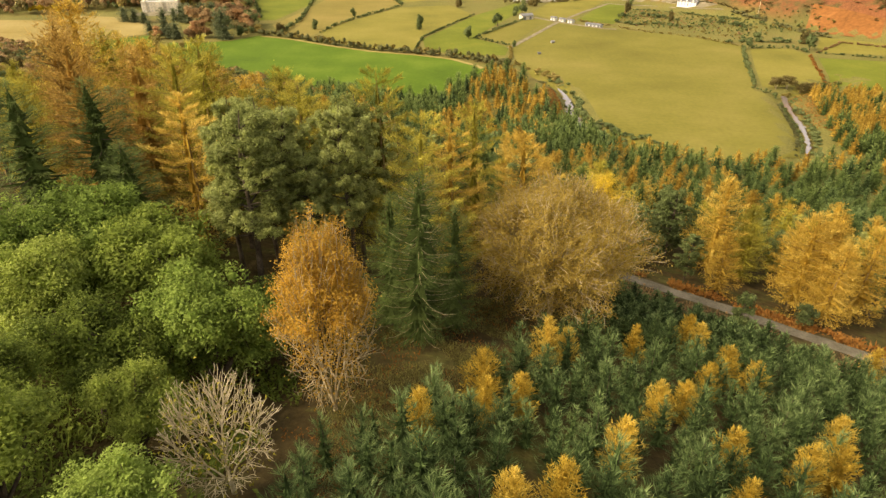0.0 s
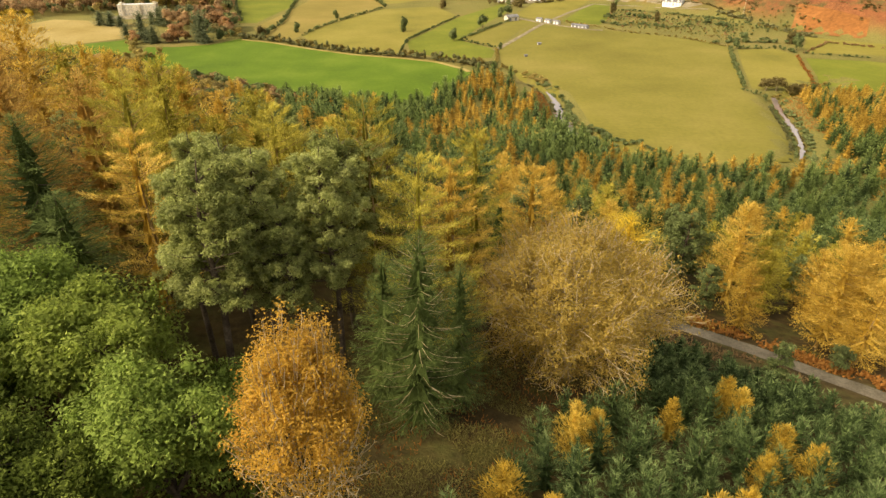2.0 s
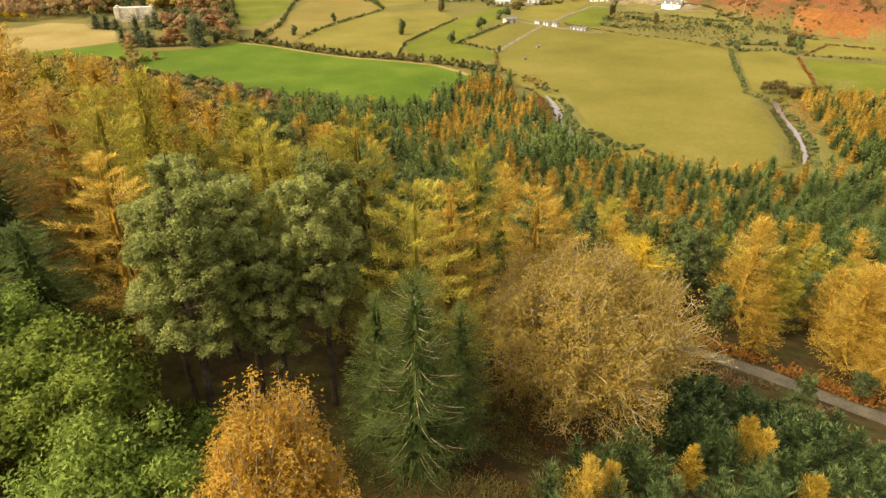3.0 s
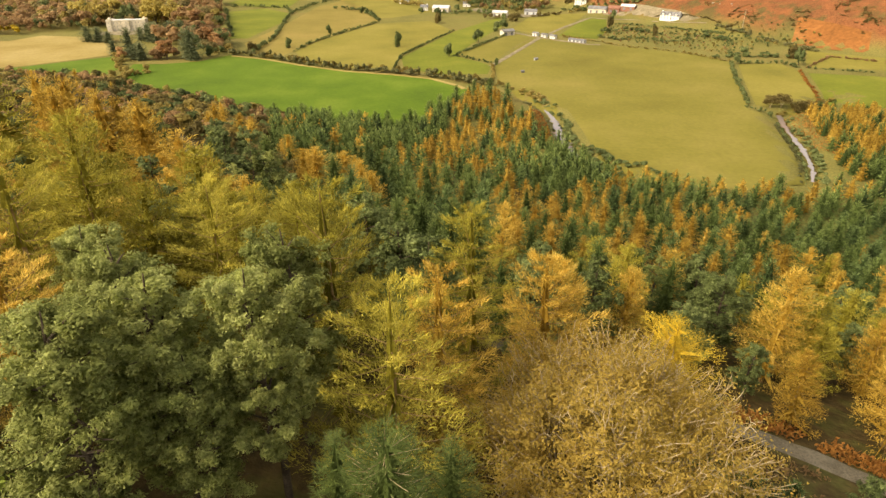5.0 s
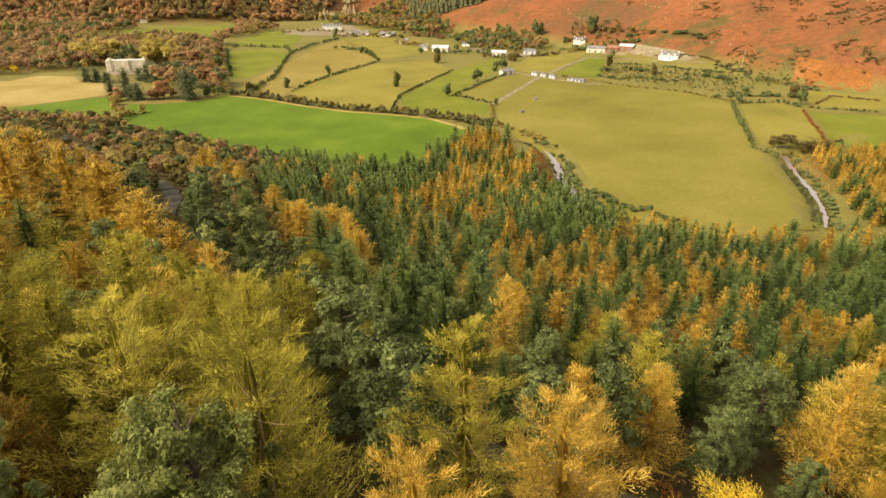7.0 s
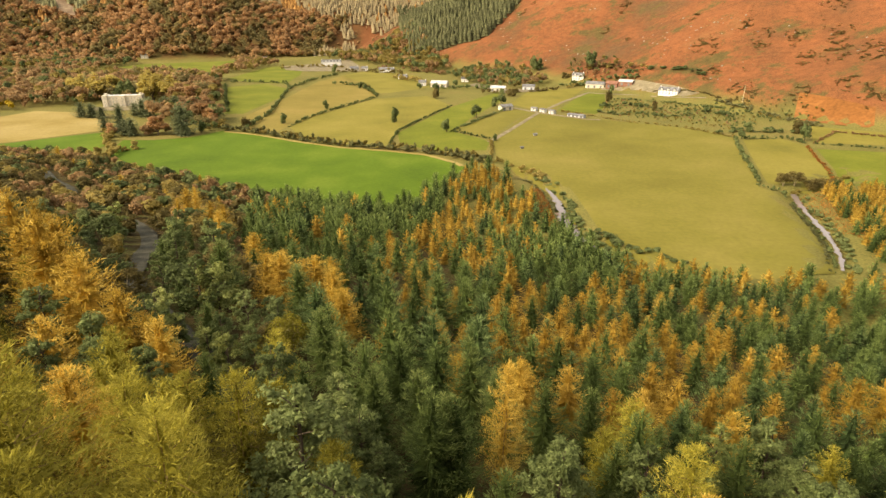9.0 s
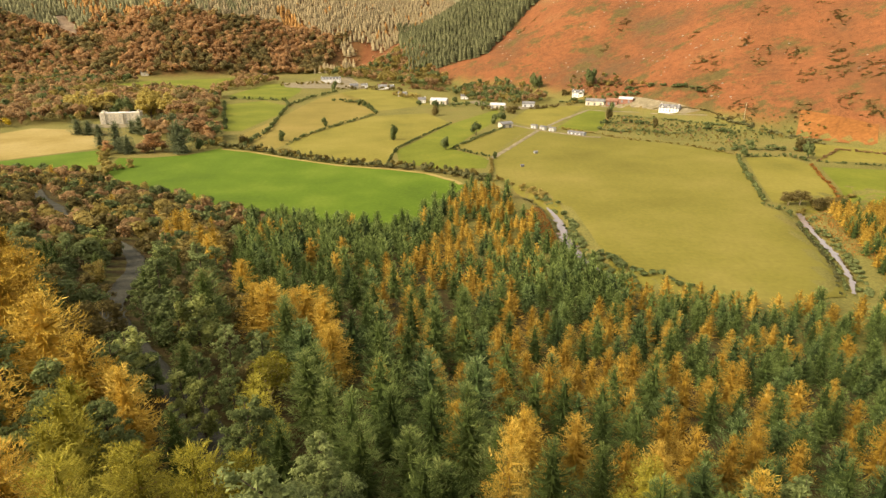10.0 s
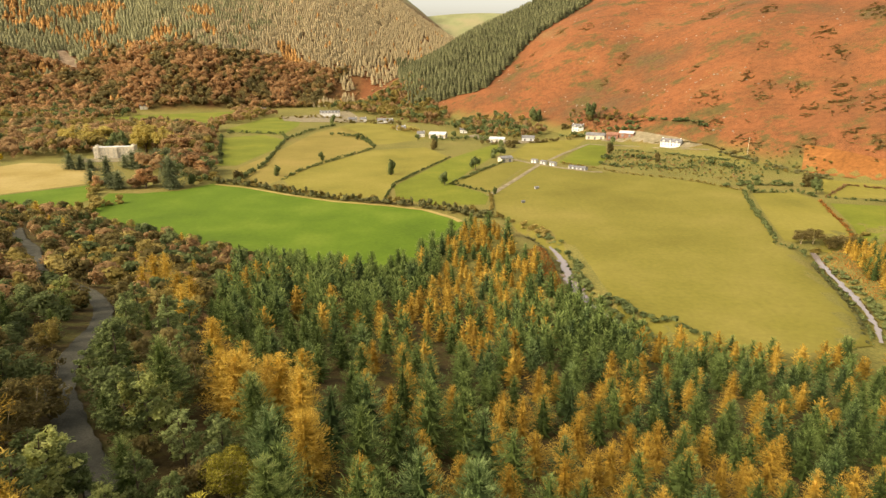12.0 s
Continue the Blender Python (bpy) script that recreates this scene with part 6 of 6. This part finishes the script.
for x, y, h in ((-268, 503, 19), (-276, 508, 17), (-257, 503, 20), (-248, 506, 19), (-211, 490, 23), (-205, 494, 20), (-215, 500, 21), (-195, 484, 20)):
    tan_tree.plant(x, y, h, wide=1.3)
for x, y, h in ((-151, 417, 17), (-143, 412, 14), (-162, 426, 14), (-186, 476, 19), (-176, 468, 18), (-150, 432, 15), (-155, 369, 13), (-160, 373, 12), (-136, 402, 12), (-178, 366, 9)):
    rust_tree.plant(x, y, h, wide=1.35)
for x, y, h in ((133, 268, 6.5), (138, 269, 7), (143.5, 268, 6.5), (149, 268, 6), (154, 269, 5.5)):
    scrub_brown.plant(x, y, h, wide=1.35, which=0)


def utility_pole(x, y, h):
    """A wooden pole with a cross arm and two insulators."""
    top = tagged(new("utility_pole"), "weathered wooden utility pole at the foot of the slope", "pole")
    link_mesh("post", *tube([(0, 0, -0.6), (0, 0, h * 0.5), (0, 0, h)], [0.2, 0.17, 0.13], 8), M_PALETWIG, top)
    arm = link_mesh("cross_arm", np.array([(a * 1.1, b * 0.08, h - 0.5 + c * 0.09) for c in (-1, 1) for b in (-1, 1) for a in (-1, 1)], float), [(0, 2, 3, 1), (4, 5, 7, 6), (0, 1, 5, 4), (2, 6, 7, 3), (0, 4, 6, 2), (1, 3, 7, 5)], M_BARK, top)
    for side in (-0.9, 0.9):
        link_mesh("insulator", *tube([(side, 0, h - 0.42), (side, 0, h - 0.1)], [0.07, 0.05], 6), M_PALETWIG, arm)
    top.matrix_basis = pose(x, y, gz(x, y))


utility_pole(198, 448, 11)

VALE = [crown_blob(170 + k, 3, 80, 0.14, 0.66) for k in range(6)]
vale = {k: [] for k in "roydg"}
rng = random.Random(31)
WOODS = [
    ([(-520, 420), (-430, 660), (-369, 700), (-335, 650), (-262, 655), (-208, 641), (-200, 600), (-150, 450), (-130, 403), (-150, 398), (-178, 409), (-180, 470), (-197, 490), (-240, 492), (-262, 470), (-307, 450)], 7.0, (6, 13), "rrrrrroodgg"),
    ([(-160, 404), (-132, 403), (-126, 386), (-132, 372), (-148, 382)], 6.5, (4, 8), "rodg"),
    ([(-170, 880), (-120, 830), (-97, 798), (-14, 690), (10, 706), (-16, 806), (-40, 920)], 7.5, (8, 12), "droo"),
    ([(5, 650), (36, 572), (78, 565), (95, 600), (80, 654), (33, 707)], 6.5, (5, 9), "ddor"),
]
WOODS += [
    ([(108, 590), (150, 560), (165, 540), (150, 600), (120, 640)], 7.0, (3, 6), "dor"),
    ([(112, 500), (141, 483), (178, 452), (185, 417), (161, 380), (139, 404), (111, 424), (104, 442)], 4.2, (1.0, 2.2), "ddoor"),
    ([(165, 380), (190, 400), (230, 400), (215, 440), (185, 460)], 5.0, (1.2, 3.0), "ddo"),
    ([(-250, 680), (-200, 700), (-180, 760), (-230, 830), (-260, 840)], 8.0, (7, 10), "rro"),
    ([(-600, 780), (-380, 700), (-370, 735), (-362, 800), (-600, 900)], 8.0, (8, 12), "rrod"),
    ([(-330, 330), (-240, 320), (-180, 300), (-150, 300), (-160, 318), (-196, 320), (-240, 338), (-330, 345)], 5.0, (3, 6), "rroo"),
]
for poly, step, hs, mixd in WOODS:
    xs, ys = [p[0] for p in poly], [p[1] for p in poly]
    for gx in np.arange(min(xs), max(xs), step):
        for gy in np.arange(min(ys), max(ys), step):
            x, y = gx + rng.uniform(-0.45, 0.45) * step, gy + rng.uniform(-0.45, 0.45) * step
            if inside(poly, x, y) and not any(inside(o, x, y) for o in FIELDS):
                h = rng.uniform(*hs)
                vale[rng.choice(mixd)].append((x, y, h * 1.05, h * rng.uniform(0.85, 1.2)))
for key, mat, word in (("r", M_RUSSET, "russet"), ("o", M_OAK, "tawny"), ("y", M_HAZYTAN, "yellow-brown"), ("g", M_WOODGREEN, "olive-brown"), ("d", M_DARKLEAF, "dark green")):
    woodland("valley_wood", vale[key], VALE, mat, word + " trees and thickets on the valley floor", "trees")
woodland("valley_wood", [(-303, 452, 9, 9), (-296, 455, 8, 9), (-290, 452, 7, 8), (-309, 455, 7, 8)], VALE, M_YELLOW, "bright yellow trees near the manor", "trees")

# gorse and boulders on the bracken hill
GORSE = [crown_blob(180 + k, 1, 16, 0.3) for k in range(4)]
PATCHES = [(286, 741, 14), (306, 727, 8), (309, 670, 10), (310, 577, 10), (302, 541, 10), (281, 493, 10), (267, 473, 12), (280, 453, 11), (358, 589, 16), (239, 551, 7), (241, 524, 10), (259, 511, 9), (250, 477, 8), (186, 707, 9), (172, 638, 5), (159, 676, 7), (206, 548, 9), (219, 605, 6), (197, 500, 8), (201, 458, 12), (226, 432, 7), (250, 426, 8), (252, 405, 8), (108, 808, 6), (146, 842, 9), (171, 817, 11), (93, 800, 6), (218, 490, 4), (158, 552, 8), (209, 537, 9), (267, 588, 6)]
STRIPES = [[(302, 579), (291, 543), (282, 516), (266, 478), (252, 450)], [(232, 450), (222, 425), (213, 406)], [(226, 600), (214, 560), (210, 530), (200, 500)]]
spots = []
rng = random.Random(33)
for px, py, pr in PATCHES:
    for _ in range(int(pr * pr * 1.9)):
        a, q = rng.uniform(0, 6.28), pr * rng.random() ** 0.7
        x, y = px + 0.9 * q * math.cos(a) + 0.5 * q * math.sin(a), py + 1.5 * q * math.sin(a)
        if noise.noise(Vector((x / 6, y / 6, 3))) > -0.02:
            h = rng.uniform(0.35, 0.8)
            spots.append((x, y, h, rng.uniform(1.8, 4.0)))
for _ in range(15000):
    e, d = rng.uniform(-330, 700), rng.uniform(4, 330)
    x, y = 270 + 0.822 * d - 0.568 * e, 350 + 0.568 * d + 0.822 * e
    n = noise.noise(Vector((x / 55, y / 55, 11))) + 0.5 * noise.noise(Vector((x / 18, y / 18, 2)))
    if n > 0.78 + d / 1500 and not inside(BLOCK, x, y) and abs(x) < 0.8 * y or min(line_gap(q, x, y) for q in STRIPES) < 2.6:
        h = rng.uniform(0.4, 1.0)
        spots.append((x, y, h, h * 2.4))
woodland("gorse", spots, GORSE, M_HEATH, "dark green gorse scattered over the bracken slope", "gorse")
M_ROCK = mottled("pale_rock", (0.17, 0.14, 0.10), (0.25, 0.21, 0.16), (0.34, 0.29, 0.23), 0.6, 4.0)


def boulder_shapes():
    out = []
    for k in range(4):
        bm = bmesh.new()
        bmesh.ops.create_icosphere(bm, subdivisions=1, radius=0.5)
        for v in bm.verts:
            v.co *= 1 + 0.35 * noise.noise(v.co * 2.3 + Vector((k * 5, 0, 0)))
            v.co.z *= 0.8
        out.append((np.array([v.co[:] for v in bm.verts]), np.array([[v.index for v in f.verts] for f in bm.faces])))
        bm.free()
    return out


BOULDERS = boulder_shapes()
spots = []
for _ in range(2000):
    e, d = rng.uniform(-330, 640), rng.uniform(15, 320)
    x, y = 270 + 0.822 * d - 0.568 * e, 350 + 0.568 * d + 0.822 * e
    if noise.noise(Vector((x / 45, y / 45, 17))) > 0.15 and not inside(BLOCK, x, y) and abs(x) < 0.8 * y:
        s = rng.uniform(0.5, 1.7)
        spots.append((x, y, s, s * 1.4))
woodland("boulders", spots, BOULDERS, M_ROCK, "pale boulders scattered over the bracken slope", "boulders")

# ---------------------------------------------------------------- lanes of the valley
M_LANE = mottled("pale_lane", (0.14, 0.115, 0.065), (0.2, 0.165, 0.1), (0.28, 0.23, 0.15), 0.2, 2.0)
ribbon("road", [(24, 350), (39, 385), (61, 438), (89, 492), (115, 533), (124, 525), (149, 512), (165, 491), (184, 470)], 3.0, M_LANE, "pale farm lane between the pastures", lift=0.2)
ribbon("road", [(37, 459), (47, 464), (59, 446), (73, 431), (89, 416), (97, 414)], 3.4, M_LANE, "pale yard track in front of the sheds", lift=0.24)
sheet("yard", [(-185, 766), (-150, 795), (-120, 850), (-92, 751), (-80, 705), (-112, 708), (-146, 709), (-170, 721)], M_LANE, "pale gravel yard round the village houses", lift=0.2, category="yard")
sheet("yard", [(20, 590), (50, 536), (84, 548), (78, 560), (52, 560), (30, 600)], M_LANE, "pale gravel yard by the farm", lift=0.2, category="yard")
sheet("yard", [(128, 545), (150, 522), (172, 484), (182, 480), (172, 504), (150, 545), (132, 562)], M_LANE, "pale gravel yard by the white house", lift=0.24, category="yard")

# ---------------------------------------------------------------- buildings
M_WHITE = mottled("white_render", (0.62, 0.6, 0.55), (0.7, 0.68, 0.63), (0.78, 0.76, 0.71), 0.3, 3.0, 0.8, 0.01)
M_STONE = mottled("cream_stone", (0.46, 0.40, 0.30), (0.56, 0.5, 0.38), (0.66, 0.6, 0.47), 0.25, 2.0, 0.85, 0.02)
M_CREAM = mottled("cream_ashlar", (0.5, 0.44, 0.33), (0.6, 0.53, 0.4), (0.68, 0.61, 0.48), 0.25, 2.0, 0.85, 0.02)
M_SLATE = mottled("grey_slate", (0.12, 0.115, 0.11), (0.17, 0.165, 0.16), (0.24, 0.23, 0.22), 0.4, 3.0, 0.6, 0.02)
M_REDROOF = mottled("red_roof", (0.18, 0.085, 0.055), (0.24, 0.115, 0.075), (0.3, 0.15, 0.1), 0.4, 3.0, 0.7, 0.02)
M_TIN = mottled("pale_tin", (0.4, 0.4, 0.38), (0.5, 0.5, 0.48), (0.6, 0.6, 0.58), 0.3, 2.0, 0.45, 0.02)


def glass_material():
    def build(nt, bsdf):
        # pale base puts the sky's reflection into the colour of the panes
        bsdf.inputs["Base Color"].default_value = (0.42, 0.39, 0.33, 1)
    return material("window_glass", build, 0.1)


M_GLASS = glass_material()


def box(x0, x1, y0, y1, z0, z1):
    v = np.array([(x, y, z) for z in (z0, z1) for y in (y0, y1) for x in (x0, x1)], float)
    return v, [(0, 2, 3, 1), (4, 5, 7, 6), (0, 1, 5, 4), (2, 6, 7, 3), (0, 4, 6, 2), (1, 3, 7, 5)]


def gable(w, d, h, r, over=0.4):
    """A pitched roof with thickness over a plan of w by d, and its height."""
    t = 0.25
    prof = [(-d / 2 - over, h - 0.1), (0, h + r), (d / 2 + over, h - 0.1), (d / 2 + over, h - 0.1 + t), (0, h + r + t), (-d / 2 - over, h - 0.1 + t)]
    x0, x1 = -w / 2 - over, w / 2 + over
    v = np.array([(x, y, z) for x in (x0, x1) for y, z in prof], float)
    f = [(0, 1, 4, 5), (1, 2, 3, 4), (6, 11, 10, 7), (7, 10, 9, 8)]
    f += [(k, (k + 1) % 6 + 0, (k + 1) % 6 + 6, k + 6) for k in range(6)]
    return v, f


def house(name, x, y, turn, w, d, h, r, wall, roof, label, floors=2, cols=4, chimneys=1, dormers=0, door=True):
    top = new(name)
    tagged(top, label, "house")
    body = [box(-w / 2, w / 2, -d / 2, d / 2, -1.5, h)]
    ends = [(np.array([(s * w / 2, -d / 2, h), (s * w / 2, d / 2, h), (s * w / 2, 0, h + r)], float), [(0, 1, 2)]) for s in (-1, 1)]
    link_mesh("wall", *joined(body + ends), wall, top)
    cover = link_mesh("roof", *gable(w, d, h, r), roof, top)
    for k in range(chimneys):
        cx = -w / 2 + 0.7 + k * (w - 1.4) / max(1, chimneys - 1) if chimneys > 1 else w / 2 - 0.7
        link_mesh("chimney", *joined([box(cx - 0.45, cx + 0.45, -0.4, 0.4, h + r - 0.6, h + r + 0.7), box(cx - 0.52, cx + 0.52, -0.47, 0.47, h + r + 0.7, h + r + 0.82)]), wall, cover)
    fh = h / floors
    for f in range(floors):
        for c in range(cols):
            wx = -w / 2 + w * (c + 0.5) / cols
            if door and f == 0 and c == cols // 2:
                link_mesh("door", *box(wx - 0.5, wx + 0.5, -d / 2 - 0.06, -d / 2 + 0.05, 0, 2.1), M_SLATE, top)
                continue
            z0 = f * fh + 0.32 * fh
            frame_ob = link_mesh("window", *box(wx - 0.62, wx + 0.62, -d / 2 - 0.05, -d / 2 + 0.05, z0 - 0.08, z0 + 1.3), M_WHITE, top)
            link_mesh("pane", *box(wx - 0.5, wx + 0.5, -d / 2 - 0.08, -d / 2, z0, z0 + 1.2), M_GLASS, frame_ob)
    for c in range(dormers):
        wx = -w / 2 + w * (c + 0.5) / dormers
        dv, df = gable(2.6, 1.9, 0, 0.8, 0.15)
        dv = np.stack([dv[:, 1], dv[:, 0], dv[:, 2]], 1) + [wx, -d / 2 + 0.9, h + 1.35]
        dorm = link_mesh("dormer", *joined([box(wx - 0.9, wx + 0.9, -d / 2 - 0.1, -d / 2 + 2.2, h - 0.2, h + 1.35), (np.array([(wx - 0.9, -d / 2 - 0.1, h + 1.35), (wx + 0.9, -d / 2 - 0.1, h + 1.35), (wx, -d / 2 - 0.1, h + 2.1)], float), [(0, 1, 2)])]), wall, top)
        link_mesh("dormer_roof", dv, [tuple(reversed(q)) for q in df], roof, dorm)
    top.matrix_basis = pose(x, y, gz(x, y), 0, 0, turn) @ Matrix.Scale(0.8, 4)
    return top


def shed(name, x, y, turn, w, d, h, r, wall, roof, label, doors=2):
    top = new(name)
    tagged(top, label, "shed")
    ends = [(np.array([(s * w / 2, -d / 2, h), (s * w / 2, d / 2, h), (s * w / 2, 0, h + r)], float), [(0, 1, 2)]) for s in (-1, 1)]
    link_mesh("wall", *joined([box(-w / 2, w / 2, -d / 2, d / 2, -1, h)] + ends), wall, top)
    link_mesh("roof", *gable(w, d, h, r, 0.3), roof, top)
    for c in range(doors):
        wx = -w / 2 + w * (c + 0.5) / doors
        link_mesh("door", *box(wx - 0.8, wx + 0.8, -d / 2 - 0.06, -d / 2 + 0.05, 0.05, min(2.1, h - 0.2)), M_SLATE, top)
    top.matrix_basis = pose(x, y, gz(x, y), 0, 0, turn)
    return top


def manor(x, y, turn):
    """A long pale house with gabled ends, a projecting bay and a forecourt."""
    top = new("manor_house")
    tagged(top, "large pale stone manor house among autumn trees", "manor")
    blocks = [box(-15, 15, -5, 5, -1, 9.5), box(-16.5, -12.5, -6, 5.5, -1, 10.6), box(12.5, 16.5, -6, 5.5, -1, 10.6), box(-2.4, 2.4, -6.3, 5, -1, 10.2)]
    link_mesh("wall", *joined(blocks), M_CREAM, top)
    link_mesh("roof", *gable(28, 9.5, 9.5, 0.9, 0.1), M_TIN, top)
    for cx in (-14.5, 14.5):
        link_mesh("chimney", *joined([box(cx - 0.8, cx + 0.8, -2, 2, 10, 11.6), box(cx - 0.95, cx + 0.95, -2.2, 2.2, 11.6, 11.9)]), M_CREAM, top)
    link_mesh("parapet", *joined([box(-15, 15, -5.2, -4.9, 9.5, 10.1)] + [box(cx, cx + 0.8, -5.25, -4.85, 10.1, 10.5) for cx in np.arange(-14.5, 14, 1.8)]), M_CREAM, top)
    for f in range(3):
        for cx in (-14.5, -10.5, -7.6, -4.7, 0, 4.7, 7.6, 10.5, 14.5):
            fy = -6.0 if abs(cx) > 12 else -6.3 if cx == 0 else -5.0
            z0 = 0.9 + f * 3.1
            fr = link_mesh("window", *box(cx - 0.75, cx + 0.75, fy - 0.06, fy + 0.05, z0 - 0.12, z0 + 1.85), M_CREAM, top)
            link_mesh("pane", *box(cx - 0.42, cx + 0.42, fy - 0.1, fy, z0, z0 + 1.5), M_GLASS, fr)
    top.matrix_basis = pose(x, y, gz(x, y), 0, 0, turn) @ Matrix.Diagonal((0.78, 0.78, 0.72, 1))


manor(-224, 474, 12)
sheet("yard", [(-243, 466), (-205, 470), (-205, 460), (-215, 452), (-238, 452)], M_LANE, "pale forecourt before the manor", lift=0.2, category="yard")
house("terrace_house", -130, 775, 6, 28, 9, 5.6, 2.6, M_WHITE, M_SLATE, "long white terrace with a row of gabled dormers", 2, 10, 3, 6)
house("white_house", 166, 496, -38, 17.5, 8, 3.6, 2.6, M_WHITE, M_SLATE, "long white roadside house with dormers", 2, 6, 2, 3)
house("cottage", -95, 712, 20, 11, 7, 3.4, 2.6, M_STONE, M_SLATE, "pale bungalow with a light roof", 1, 4, 1)
house("cottage", -84, 716, 0, 8, 6, 3.2, 2.2, M_WHITE, M_SLATE, "small white cottage in the village", 1, 3, 1)
house("cottage", -59, 699, -8, 20, 7, 3.6, 2.4, M_WHITE, M_SLATE, "long low white house with a pale roof", 1, 6, 1)
house("cottage", -38, 637, -15, 10, 6, 3.0, 2.0, M_WHITE, M_SLATE, "white bungalow at the field's edge", 1, 4, 1)
house("cottage", -18, 586, 0, 8, 6, 3.6, 2.2, M_WHITE, M_SLATE, "small white house by the farm", 1, 3, 1)
shed("farm_shed", -3, 578, -12, 14, 9, 3.2, 1.8, M_STONE, M_TIN, "large pale tin-roofed farm shed", 3)
house("cottage", 20, 613, -10, 8, 6, 3.4, 2.2, M_WHITE, M_SLATE, "white cottage under the trees", 1, 3, 1)
shed("farm_shed", 45, 549, -14, 12, 6, 2.8, 1.4, M_STONE, M_TIN, "low stone farm shed with a tin roof", 3)
shed("farm_shed", 71, 557, -12, 10, 6, 2.8, 1.4, M_TIN, M_SLATE, "low grey farm shed", 2)
house("cottage", -220, 828, 10, 12, 7, 4.6, 2.4, M_WHITE, M_SLATE, "white cottage at the foot of the wood", 2, 4, 2)
house("cottage", -370, 828, 14, 11, 7, 4.6, 2.6, M_STONE, M_SLATE, "pale cottage at the foot of the wood", 2, 3, 1)
house("white_house", 118, 588, -20, 12, 7, 4.8, 2.4, M_WHITE, M_SLATE, "white two-storey house above the lane", 2, 4, 2, 2)
shed("barn", 126, 556, -28, 15, 6, 3.2, 1.8, M_STONE, M_SLATE, "long low stone barn by the lane", 3)
shed("barn", 137, 545, -30, 9, 6, 3.2, 1.8, M_REDROOF, M_REDROOF, "red-roofed barn beside the lane", 2)
shed("barn", 146, 538, -34, 11, 5, 2.8, 1.4, M_REDROOF, M_TIN, "low red barn with a pale roof", 2)
for x, y in ((61, 450), (66, 444.5), (71, 439)):
    house("cabin", x, y, -44, 4.8, 3.6, 2.3, 0.7, M_WHITE, M_SLATE, "small white cabin in a row beside the track", 1, 3, 0)
shed("poultry_shed", 84, 425, -40, 11, 3.6, 1.5, 0.5, M_TIN, M_SLATE, "long low pale shed beside the track", 4)
shed("farm_shed", 42, 453, 24, 8.5, 5, 2.6, 1.2, M_STONE, M_SLATE, "grey-roofed stone shed by the track", 2)
shed("feed_trailer", 39, 335, 10, 1.3, 0.9, 0.8, 0.2, M_TIN, M_SLATE, "small white feeder in the pasture", 1)
shed("feed_trailer", 50, 367, 20, 1.8, 1.1, 0.9, 0.3, M_TIN, M_SLATE, "small pale feeder in the pasture", 1)
